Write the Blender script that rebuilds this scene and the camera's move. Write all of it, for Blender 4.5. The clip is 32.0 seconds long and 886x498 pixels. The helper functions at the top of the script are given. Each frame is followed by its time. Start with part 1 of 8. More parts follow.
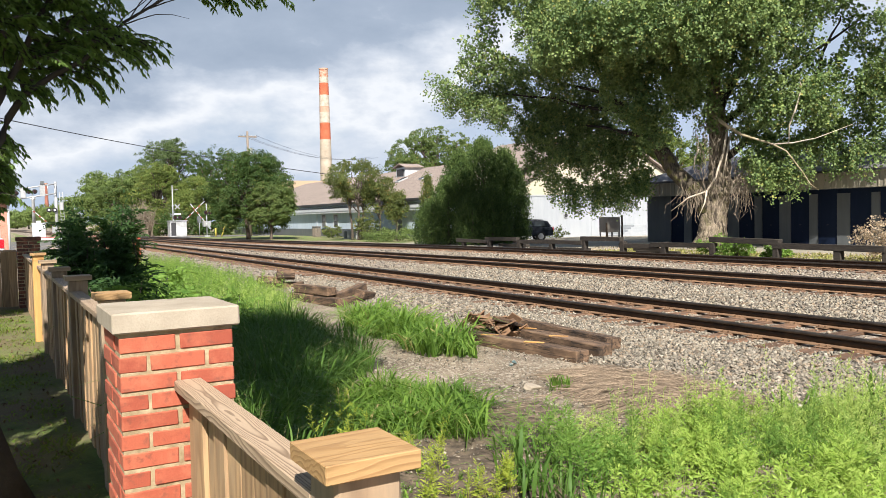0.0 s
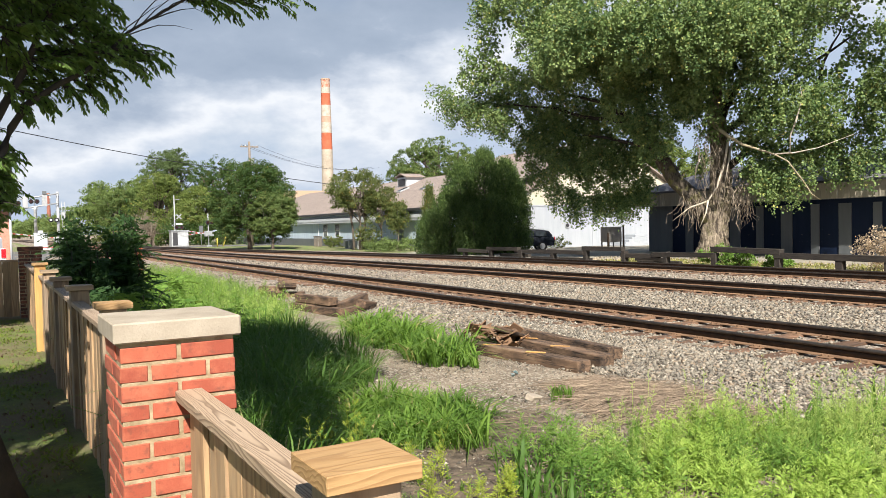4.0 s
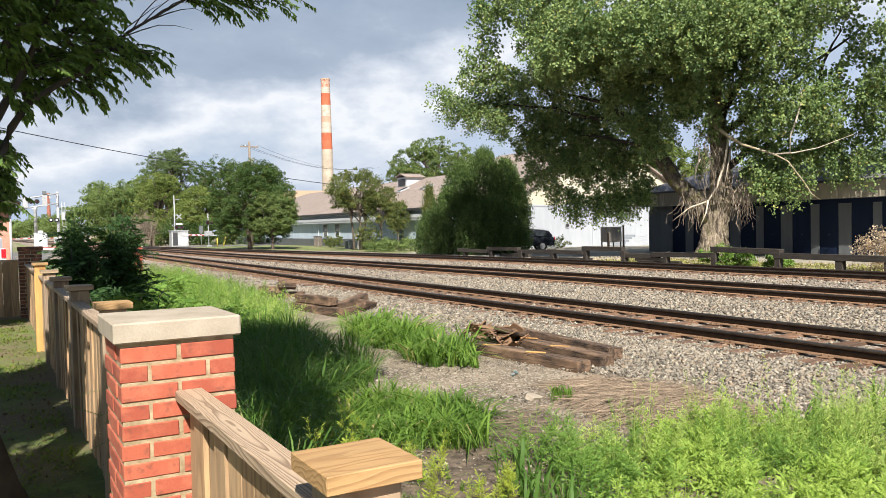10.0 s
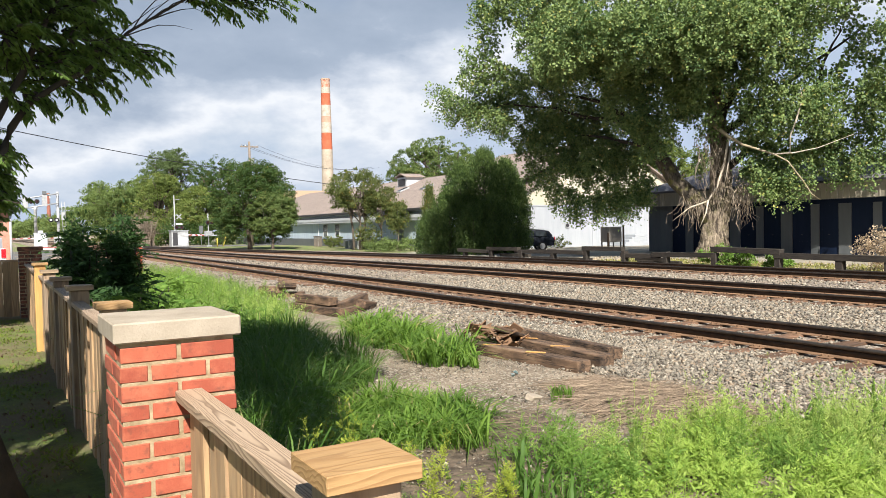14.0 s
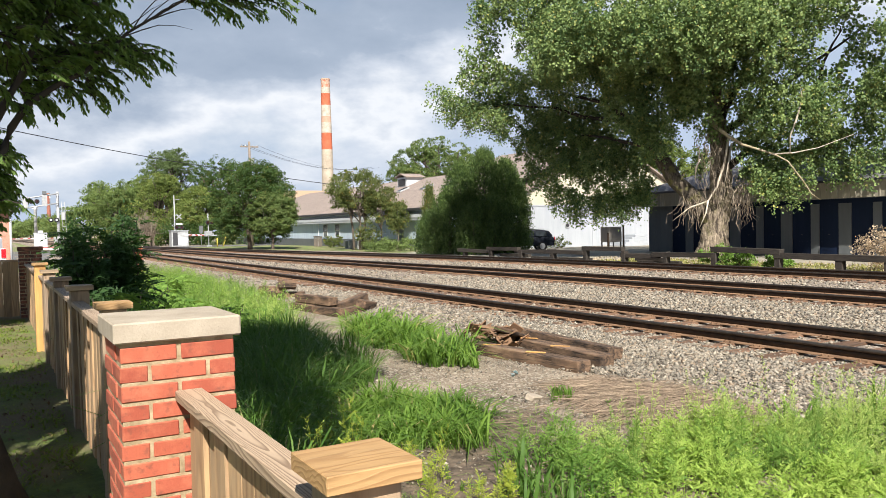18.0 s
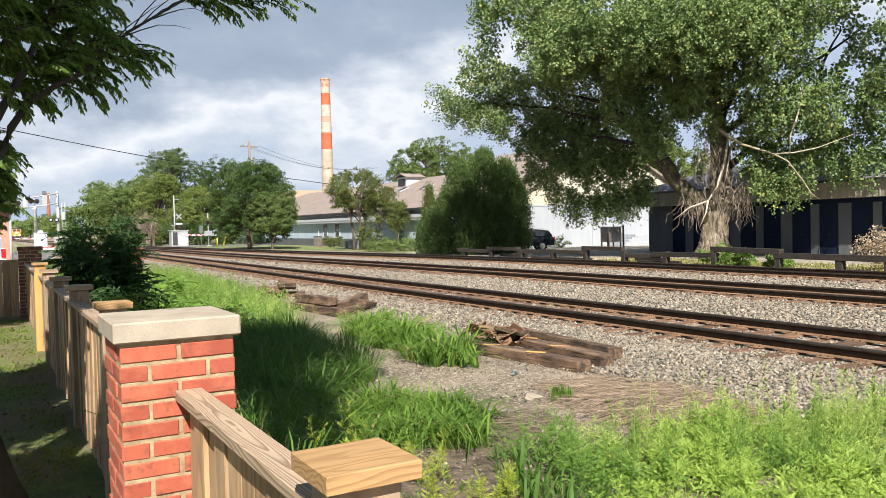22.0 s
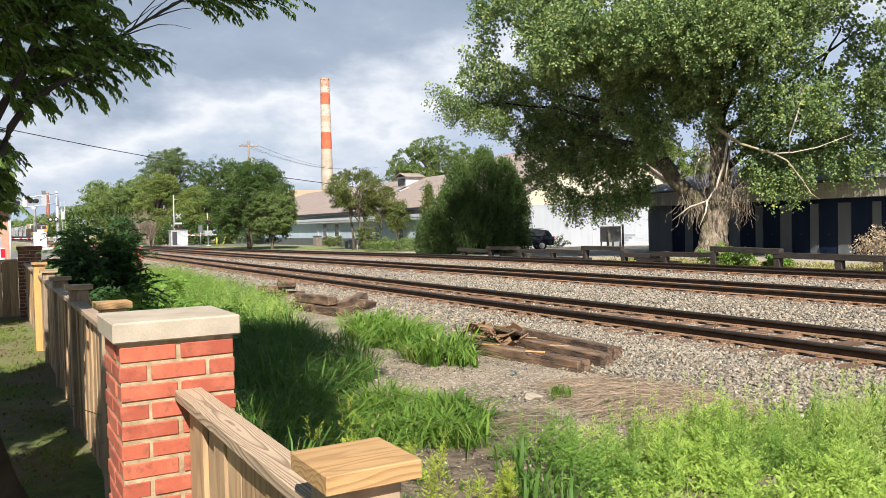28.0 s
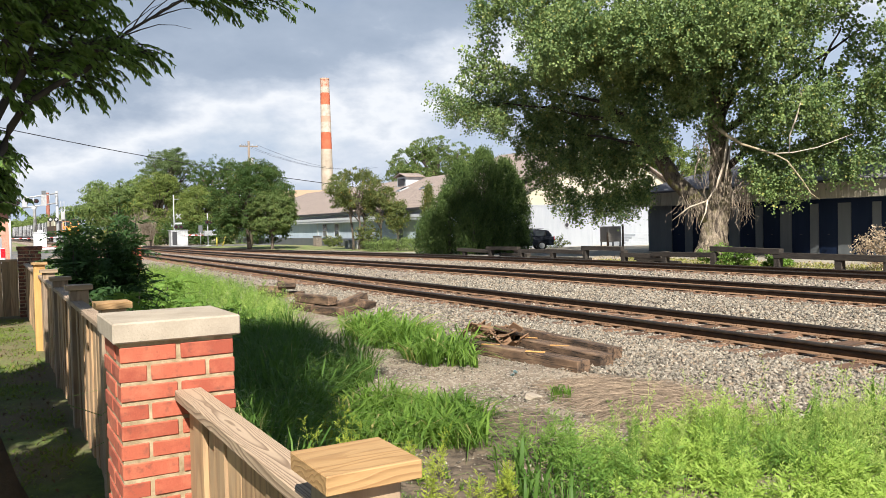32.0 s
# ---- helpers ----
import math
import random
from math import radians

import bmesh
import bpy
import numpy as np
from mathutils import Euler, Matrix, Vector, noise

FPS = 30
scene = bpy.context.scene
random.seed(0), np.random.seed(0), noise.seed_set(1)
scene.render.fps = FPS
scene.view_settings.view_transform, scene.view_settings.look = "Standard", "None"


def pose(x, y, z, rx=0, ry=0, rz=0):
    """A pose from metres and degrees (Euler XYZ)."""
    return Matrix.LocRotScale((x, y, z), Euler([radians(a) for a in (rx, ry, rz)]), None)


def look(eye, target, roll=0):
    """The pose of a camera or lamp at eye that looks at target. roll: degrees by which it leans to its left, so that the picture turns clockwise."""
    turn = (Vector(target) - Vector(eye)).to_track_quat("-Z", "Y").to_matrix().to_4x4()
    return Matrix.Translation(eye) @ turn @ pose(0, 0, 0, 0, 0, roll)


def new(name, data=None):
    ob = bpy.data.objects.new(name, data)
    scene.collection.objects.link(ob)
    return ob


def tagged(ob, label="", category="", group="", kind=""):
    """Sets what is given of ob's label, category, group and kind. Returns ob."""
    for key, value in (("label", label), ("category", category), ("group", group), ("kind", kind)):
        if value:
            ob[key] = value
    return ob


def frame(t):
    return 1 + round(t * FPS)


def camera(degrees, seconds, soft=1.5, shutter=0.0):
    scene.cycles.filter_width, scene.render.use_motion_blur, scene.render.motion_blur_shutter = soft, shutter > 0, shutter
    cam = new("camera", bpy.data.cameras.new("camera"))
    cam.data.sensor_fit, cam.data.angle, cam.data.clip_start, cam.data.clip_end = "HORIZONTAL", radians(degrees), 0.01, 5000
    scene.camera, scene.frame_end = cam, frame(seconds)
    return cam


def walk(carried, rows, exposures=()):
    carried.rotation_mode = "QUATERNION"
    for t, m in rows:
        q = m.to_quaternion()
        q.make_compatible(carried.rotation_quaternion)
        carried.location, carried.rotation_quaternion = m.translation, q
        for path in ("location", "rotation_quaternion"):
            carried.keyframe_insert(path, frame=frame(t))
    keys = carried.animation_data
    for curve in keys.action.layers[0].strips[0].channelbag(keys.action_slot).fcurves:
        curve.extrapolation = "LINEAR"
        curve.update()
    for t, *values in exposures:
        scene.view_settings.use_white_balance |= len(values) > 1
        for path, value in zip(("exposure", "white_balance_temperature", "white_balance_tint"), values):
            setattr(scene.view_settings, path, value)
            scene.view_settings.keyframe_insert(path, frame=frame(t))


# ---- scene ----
import itertools

# ---- camera ----
cam = camera(58.49, 32.0, soft=0.7)
EYE = Vector((0.0, 0.0, 1.81))


def aim(pitch, yaw):
    """The pose of the hand-held camera, degrees up and degrees to the right of the fence line."""
    p, y = radians(pitch), radians(yaw)
    return look(EYE, EYE + Vector((math.sin(y) * math.cos(p), math.cos(y) * math.cos(p), math.sin(p))), -1.284)


walk(cam, [(0.0, aim(-2.36, 29.86)), (0.5, aim(-2.165, 29.82)), (1.0, aim(-1.785, 29.78)), (1.5, aim(-1.645, 29.774)),
           (2.0, aim(-1.645, 29.774)), (21.5, aim(-1.645, 29.774)), (23.0, aim(-1.68, 29.8)), (32.0, aim(-1.675, 29.81))], exposures=[(0.0, 0.85), (32.0, 0.85)])

# ---- sky and sun ----
SUN_TO = Vector((-0.43, -1.0, 1.0)).normalized()
SUN_ELEV = math.asin(SUN_TO.z)
SUN_ROT = math.atan2(SUN_TO.x, SUN_TO.y)

world = bpy.data.worlds.new("sky")
scene.world = world
world.use_nodes = True
wt = world.node_tree
wt.nodes.clear()


def wn(kind, **kw):
    n = wt.nodes.new(kind)
    for k, v in kw.items():
        n.inputs[k].default_value = v
    return n


w_out = wn("ShaderNodeOutputWorld")
w_bg = wn("ShaderNodeBackground", Strength=0.6)
w_sky = wt.nodes.new("ShaderNodeTexSky")
w_sky.sky_type, w_sky.sun_disc = "NISHITA", False
w_sky.sun_elevation, w_sky.sun_rotation = SUN_ELEV, SUN_ROT
w_sky.air_density, w_sky.dust_density, w_sky.ozone_density = 1.0, 1.2, 1.5
w_mul = wt.nodes.new("ShaderNodeVectorMath")
w_mul.operation = "SCALE"
w_mul.inputs["Scale"].default_value = 0.085
wt.links.new(w_sky.outputs[0], w_mul.inputs[0])
# heavy broken cloud: bright in the gaps over the horizon, slate-coloured above, blue sky high up
w_tc = wt.nodes.new("ShaderNodeTexCoord")
w_map = wn("ShaderNodeMapping")
w_map.inputs["Scale"].default_value = (1.7, 1.7, 3.4)
w_map.inputs["Location"].default_value = (3.1, 1.7, 0.6)
wt.links.new(w_tc.outputs["Generated"], w_map.inputs["Vector"])
w_n1 = wn("ShaderNodeTexNoise", Scale=1.9, Detail=2.0, Roughness=0.45, Distortion=0.2)
w_n2 = wn("ShaderNodeTexNoise", Scale=4.2, Detail=9.0, Roughness=0.56, Distortion=0.0)
for n in (w_n1, w_n2):
    wt.links.new(w_map.outputs[0], n.inputs["Vector"])
w_sep = wt.nodes.new("ShaderNodeSeparateXYZ")
wt.links.new(w_tc.outputs["Generated"], w_sep.inputs[0])


def w_math(op, a, b, c=0.0):
    n = wt.nodes.new("ShaderNodeMath")
    n.operation = op
    for s, v in zip(n.inputs, (a, b, c)):
        if isinstance(v, float):
            s.default_value = v
        else:
            wt.links.new(v, s)
    return n.outputs[0]


# the dark deck comes lower towards the north-west
w_h = w_math("MULTIPLY_ADD", w_sep.outputs["X"], -0.19, w_sep.outputs["Z"])
w_h = w_math("MULTIPLY_ADD", w_sep.outputs["Y"], 0.11, w_h)
w_h = w_math("MULTIPLY_ADD", w_n1.outputs["Fac"], 0.36, w_h)
w_h = w_math("MULTIPLY_ADD", w_n2.outputs["Fac"], 0.34, w_h)
w_h = w_math("SUBTRACT", w_h, 0.392)
w_col = wn("ShaderNodeValToRGB")
cr = w_col.color_ramp
cr.elements[0].position, cr.elements[0].color = 0.0, (0.52, 0.62, 0.79, 1)
cr.elements[1].position, cr.elements[1].color = 1.0, (0.08, 0.13, 0.25, 1)
for pos, col in ((0.05, (0.51, 0.60, 0.74)), (0.095, (0.66, 0.72, 0.82)), (0.135, (0.86, 0.89, 0.94)), (0.175, (0.62, 0.68, 0.78)), (0.23, (0.40, 0.475, 0.595)), (0.40, (0.25, 0.325, 0.44))):
    e = cr.elements.new(pos)
    e.color = (*col, 1)
wt.links.new(w_h, w_col.inputs[0])
w_cov = wn("ShaderNodeValToRGB")
w_cov.color_ramp.elements[0].position, w_cov.color_ramp.elements[1].position = 0.3, 0.45
wt.links.new(w_n1.outputs["Fac"], w_cov.inputs[0])
w_mix = wt.nodes.new("ShaderNodeMix")
w_mix.data_type = "RGBA"
w_low = w_math("SUBTRACT", 1.0, w_math("MULTIPLY", w_sep.outputs["Z"], 0.8))
wt.links.new(w_math("MAXIMUM", w_cov.outputs[0], w_low), w_mix.inputs["Factor"])
wt.links.new(w_mul.outputs[0], w_mix.inputs["A"])
wt.links.new(w_col.outputs[0], w_mix.inputs["B"])
wt.links.new(w_mix.outputs["Result"], w_bg.inputs["Color"])
wt.links.new(w_bg.outputs[0], w_out.inputs["Surface"])

sun_data = bpy.data.lights.new("sun", "SUN")
sun_data.energy, sun_data.angle, sun_data.color = 5.75, radians(0.53), (1.0, 0.94, 0.85)
sun = new("sun", sun_data)
sun.matrix_world = look(SUN_TO * 60, (0, 0, 0))

# ---- materials ----


class Mat:
    """A node material that is put together step by step."""

    def __init__(self, name, rough=0.8, metal=0.0):
        self.m = bpy.data.materials.new(name)
        self.m.use_nodes = True
        self.t = self.m.node_tree
        self.b = self.t.nodes["Principled BSDF"]
        self.b.inputs["Roughness"].default_value = rough
        self.b.inputs["Metallic"].default_value = metal
        self.tc = self.t.nodes.new("ShaderNodeTexCoord")
        self.info = self.t.nodes.new("ShaderNodeObjectInfo")
        self.geo = self.t.nodes.new("ShaderNodeNewGeometry")
        self.vec = self.tc.outputs["Object"]

    def link(self, a, b):
        self.t.links.new(a, b)

    def math(self, op, a, b=0.0, c=0.0):
        n = self.t.nodes.new("ShaderNodeMath")
        n.operation = op
        for s, v in zip(n.inputs, (a, b, c)):
            if isinstance(v, (int, float)):
                s.default_value = v
            else:
                self.link(v, s)
        return n.outputs[0]

    def shifted(self, scale=(1, 1, 1), by=7.0, island=False):
        """Object coordinates, stretched, and moved by each object's own random number."""
        add = self.t.nodes.new("ShaderNodeVectorMath")
        add.operation = "MULTIPLY_ADD"
        self.link(self.vec, add.inputs[0])
        add.inputs[1].default_value = scale
        src = self.geo.outputs["Random Per Island"] if island else self.info.outputs["Random"]
        sc = self.math("MULTIPLY", src, by)
        comb = self.t.nodes.new("ShaderNodeCombineXYZ")
        for i in range(3):
            self.link(sc, comb.inputs[i])
        self.link(comb.outputs[0], add.inputs[2])
        return add.outputs[0]

    def noise(self, scale, detail=4.0, rough=0.6, vec=None, distort=0.0):
        n = self.t.nodes.new("ShaderNodeTexNoise")
        n.inputs["Scale"].default_value, n.inputs["Detail"].default_value = scale, detail
        n.inputs["Roughness"].default_value, n.inputs["Distortion"].default_value = rough, distort
        self.link(vec or self.vec, n.inputs["Vector"])
        return n.outputs["Fac"]

    def voronoi(self, scale, vec=None, out="Distance", feature="F1"):
        n = self.t.nodes.new("ShaderNodeTexVoronoi")
        n.feature = feature
        n.inputs["Scale"].default_value = scale
        self.link(vec or self.vec, n.inputs["Vector"])
        return n.outputs[out]

    def ramp(self, fac, *stops):
        n = self.t.nodes.new("ShaderNodeValToRGB")
        el = n.color_ramp.elements
        while len(el) < len(stops):
            el.new(0.5)
        for e, (pos, col) in zip(el, stops):
            e.position = pos
            e.color = (*col, 1) if isinstance(col, tuple) else (col, col, col, 1)
        self.link(fac, n.inputs[0])
        return n.outputs[0]

    def mix(self, fac, a, b, mode="MIX"):
        n = self.t.nodes.new("ShaderNodeMix")
        n.data_type, n.blend_type = "RGBA", mode
        for s, v in ((n.inputs["Factor"], fac), (n.inputs["A"], a), (n.inputs["B"], b)):
            if isinstance(v, (int, float)):
                s.default_value = v
            elif isinstance(v, tuple):
                s.default_value = (*v, 1)
            else:
                self.link(v, s)
        return n.outputs["Result"]

    def tint(self, col, src, lo=0.8, hi=1.2):
        """Colour times a number from lo to hi, as src goes from 0 to 1."""
        f = self.math("MULTIPLY_ADD", src, hi - lo, lo)
        return self.mix(1.0, col, self.grey(f), "MULTIPLY")

    def grey(self, f):
        c = self.t.nodes.new("ShaderNodeCombineColor")
        for i in range(3):
            self.link(f, c.inputs[i])
        return c.outputs[0]

    def color(self, col):
        if isinstance(col, tuple):
            self.b.inputs["Base Color"].default_value = (*col, 1)
        else:
            self.link(col, self.b.inputs["Base Color"])
        return self

    def bump(self, h, strength=0.4, dist=0.01):
        n = self.t.nodes.new("ShaderNodeBump")
        n.inputs["Strength"].default_value, n.inputs["Distance"].default_value = strength, dist
        self.link(h, n.inputs["Height"])
        self.link(n.outputs[0], self.b.inputs["Normal"])
        return self

    def rough(self, fac, lo, hi):
        self.link(self.math("MULTIPLY_ADD", fac, hi - lo, lo), self.b.inputs["Roughness"])
        return self


def mottled(name, a, b, scale=3.0, fine=40.0, rough=0.85, metal=0.0, bump=0.3, dist=0.004, vary=0.15, island=False):
    """Two colours in patches, fine grain over them, and a shade of its own for each object."""
    m = Mat(name, rough, metal)
    v = m.shifted(by=9.0, island=island)
    col = m.ramp(m.noise(scale, 5, 0.6, v), (0.35, a), (0.68, b))
    f = m.noise(fine, 4, 0.7, v)
    col = m.tint(col, f, 0.8, 1.2)
    if vary:
        col = m.tint(col, m.geo.outputs["Random Per Island"] if island else m.info.outputs["Random"], 1 - vary, 1 + vary)
    m.color(col).bump(f, bump, dist).rough(f, max(0.05, rough - 0.12), min(1, rough + 0.1))
    return m.m


def timber(name, light, dark, axis, grain=26.0, rough=0.75, vary=0.18, rings=True, weather=None, contrast=1.0, wide=(4.5, 0.11)):
    """Sawn wood with its grain along one axis of the piece."""
    m = Mat(name, rough)
    st = [1.0, 1.0, 1.0]
    st["xyz".index(axis)] = wide[1]
    v = m.shifted(tuple(st), 11.0)
    big = m.noise(wide[0], 2, 0.45, v, 0.4)
    w = m.math("SINE", m.math("MULTIPLY", big, grain * 3.2))
    w = m.math("MULTIPLY_ADD", w, 0.5, 0.5)
    w = m.math("POWER", w, 1.6)
    fine = m.noise(110, 3, 0.6, v)
    col = m.mix(m.math("MULTIPLY", w, 0.85 * contrast), light, dark)
    if weather:
        st2 = [1.0, 1.0, 1.0]
        st2["xyz".index(axis)] = 0.35
        col = m.mix(m.ramp(m.noise(7, 4, 0.6, m.shifted(tuple(st2), 5.0)), (0.42, 0.0), (0.66, 0.75)), col, weather)
    col = m.tint(col, fine, 0.82, 1.16)
    col = m.tint(col, m.info.outputs["Random"], 1 - vary, 1 + vary)
    m.color(col).bump(m.math("MULTIPLY_ADD", w, 0.5, fine), 0.25, 0.003)
    return m.m


def foliage(name, a, b, trans=(0.35, 0.5, 0.06), rough=0.55, mixf=0.4, spots=None, spec=0.22):
    """Leaves: each its own green, a little gloss, and light that comes through."""
    m = Mat(name, rough)
    m.b.inputs["Specular IOR Level"].default_value = spec
    r = m.geo.outputs["Random Per Island"]
    patch = m.noise(0.55, 3, 0.6)
    f = m.math("ADD", m.math("MULTIPLY", r, 0.45), m.math("MULTIPLY", patch, 0.66))
    col = m.ramp(f, (0.25, a), (0.8, b))
    if spots:
        col = m.mix(m.ramp(r, (0.955, 0.0), (0.965, 1.0)), col, spots)
    m.color(col)
    tr = m.t.nodes.new("ShaderNodeBsdfTranslucent")
    m.link(m.mix(0.55, col, trans), tr.inputs["Color"])
    mx = m.t.nodes.new("ShaderNodeMixShader")
    mx.inputs[0].default_value = mixf
    m.link(m.b.outputs[0], mx.inputs[1])
    m.link(tr.outputs[0], mx.inputs[2])
    m.link(mx.outputs[0], m.t.nodes["Material Output"].inputs["Surface"])
    return m.m


def brick_mat(name, a, b):
    m = Mat(name, 0.85)
    v = m.shifted(by=13.0)
    col = m.ramp(m.info.outputs["Random"], (0.0, a), (1.0, b))
    col = m.mix(m.ramp(m.noise(9, 5, 0.65, v), (0.48, 0.0), (0.7, 0.65)), col, (0.48, 0.155, 0.085))
    col = m.mix(m.ramp(m.noise(30, 4, 0.6, v), (0.54, 0.0), (0.68, 0.65)), col, (0.17, 0.055, 0.036))
    f = m.noise(160, 4, 0.7, v)
    m.color(m.tint(col, f, 0.85, 1.15)).bump(m.math("ADD", f, m.noise(22, 4, 0.6, v)), 0.5, 0.003)
    return m.m


def concrete_mat(name, a, b, fine=150.0):
    m = Mat(name, 0.9)
    col = m.ramp(m.noise(5, 5, 0.6), (0.3, a), (0.7, b))
    pit = m.ramp(m.math("ADD", m.voronoi(fine * 0.8), m.math("MULTIPLY", m.noise(18, 4, 0.6), 0.5)), (0.3, 0.0), (0.44, 1.0))
    f = m.noise(fine, 5, 0.7)
    col = m.mix(m.math("MULTIPLY", m.math("SUBTRACT", 1.0, pit), 0.6), col, (0.2, 0.17, 0.13))
    col = m.tint(col, m.noise(2.5, 3, 0.6), 0.8, 1.2)
    m.color(m.tint(col, f, 0.74, 1.2)).bump(m.math("MULTIPLY_ADD", pit, 0.6, f), 0.45, 0.003)
    return m.m


def stone_mat():
    """Crushed grey and tan rock, each stone its own."""
    m = Mat("crushed_rock", 0.88)
    r = m.geo.outputs["Random Per Island"]
    col = m.ramp(r, (0.0, (0.075, 0.063, 0.05)), (0.3, (0.18, 0.16, 0.128)), (0.6, (0.28, 0.252, 0.202)), (0.82, (0.245, 0.185, 0.127)), (0.93, (0.325, 0.286, 0.228)), (1.0, (0.42, 0.375, 0.305)))
    f = m.noise(55, 4, 0.7)
    m.color(m.tint(col, f, 0.75, 1.2)).bump(f, 0.5, 0.004)
    return m.m


def ballast_mat():
    """A bed of crushed rock, seen between and beyond the single stones."""
    m = Mat("ballast_bed", 0.95)
    cell = m.voronoi(19, out="Color")
    sep = m.t.nodes.new("ShaderNodeSeparateColor")
    m.link(cell, sep.inputs[0])
    col = m.ramp(sep.outputs[0], (0.0, (0.09, 0.075, 0.062)), (0.45, (0.23, 0.192, 0.158)), (0.75, (0.29, 0.23, 0.175)), (1.0, (0.43, 0.38, 0.32)))
    col = m.mix(m.ramp(m.noise(0.35, 4, 0.6), (0.45, 0.0), (0.7, 0.4)), col, (0.26, 0.18, 0.12))
    d = m.voronoi(19)
    m.color(col).bump(m.math("SUBTRACT", 1.0, d), 1.0, 0.03)
    return m.m


def ground_mat():
    """Dark trackside dirt with cinders, pale grit and straw-coloured patches."""
    m = Mat("dirt", 0.95)
    col = m.ramp(m.noise(0.9, 6, 0.65), (0.32, (0.10, 0.075, 0.052)), (0.5, (0.21, 0.165, 0.118)), (0.7, (0.36, 0.295, 0.215)))
    grit = m.voronoi(38, out="Color")
    sep = m.t.nodes.new("ShaderNodeSeparateColor")
    m.link(grit, sep.inputs[0])
    col = m.mix(m.ramp(sep.outputs[0], (0.7, 0.0), (0.78, 0.8)), col, (0.42, 0.37, 0.295))
    f = m.noise(60, 5, 0.75)
    m.color(m.tint(col, f, 0.7, 1.25)).bump(m.math("ADD", f, m.voronoi(38)), 0.7, 0.02)
    return m.m


def turf_mat(name, a, b, bare):
    m = Mat(name, 0.95)
    col = m.ramp(m.noise(6, 6, 0.7), (0.35, a), (0.65, b))
    col = m.mix(m.ramp(m.noise(0.8, 4, 0.6), (0.42, 0.0), (0.6, 0.9)), col, bare)
    f = m.noise(90, 4, 0.75)
    m.color(m.tint(col, f, 0.6, 1.35)).bump(f, 0.8, 0.02)
    return m.m


def clad_mat(name, a, b, rough=0.6):
    """Paint on boards or sheet, chalky and streaked."""
    m = Mat(name, rough)
    v = m.shifted((1.0, 1.0, 0.18), 6.0)
    col = m.ramp(m.noise(2.2, 5, 0.6, v), (0.3, a), (0.7, b))
    f = m.noise(35, 4, 0.6, v)
    m.color(m.tint(col, f, 0.93, 1.06)).bump(f, 0.12, 0.003)
    return m.m


def shingle_mat(name, a, b):
    m = Mat(name, 0.92)
    br = m.t.nodes.new("ShaderNodeTexBrick")
    for k, v in (("Scale", 1.0), ("Brick Width", 0.32), ("Row Height", 0.14), ("Mortar Size", 0.006)):
        br.inputs[k].default_value = v
    br.inputs["Color1"].default_value, br.inputs["Color2"].default_value = (*a, 1), (*b, 1)
    br.inputs["Mortar"].default_value = (a[0] * 0.5, a[1] * 0.5, a[2] * 0.5, 1)
    sw = m.t.nodes.new("ShaderNodeMapping")
    sw.inputs["Rotation"].default_value = (0, 0, radians(90))
    m.link(m.vec, sw.inputs["Vector"])
    m.link(sw.outputs[0], br.inputs["Vector"])
    col = m.tint(br.outputs["Color"], m.noise(0.7, 5, 0.65), 0.72, 1.25)
    f = m.noise(70, 4, 0.7)
    m.color(m.tint(col, f, 0.85, 1.15)).bump(f, 0.5, 0.006)
    return m.m


def plain(name, col, rough=0.5, metal=0.0, glow=0.0):
    m = Mat(name, rough, metal)
    f = m.noise(14, 5, 0.6, m.shifted())
    m.color(m.tint(m.mix(0.0, col, col), f, 0.8, 1.18)).rough(f, max(0.03, rough - 0.12), min(1.0, rough + 0.15))
    if glow:
        m.b.inputs["Emission Color"].default_value = (*col, 1)
        m.b.inputs["Emission Strength"].default_value = glow
    return m.m


def glass_mat(name, tint=(0.03, 0.04, 0.05)):
    m = Mat(name, 0.06)
    m.b.inputs["Base Color"].default_value = (*tint, 1)
    m.b.inputs["IOR"].default_value = 1.5
    f = m.noise(3, 2)
    m.rough(f, 0.03, 0.12)
    return m.m


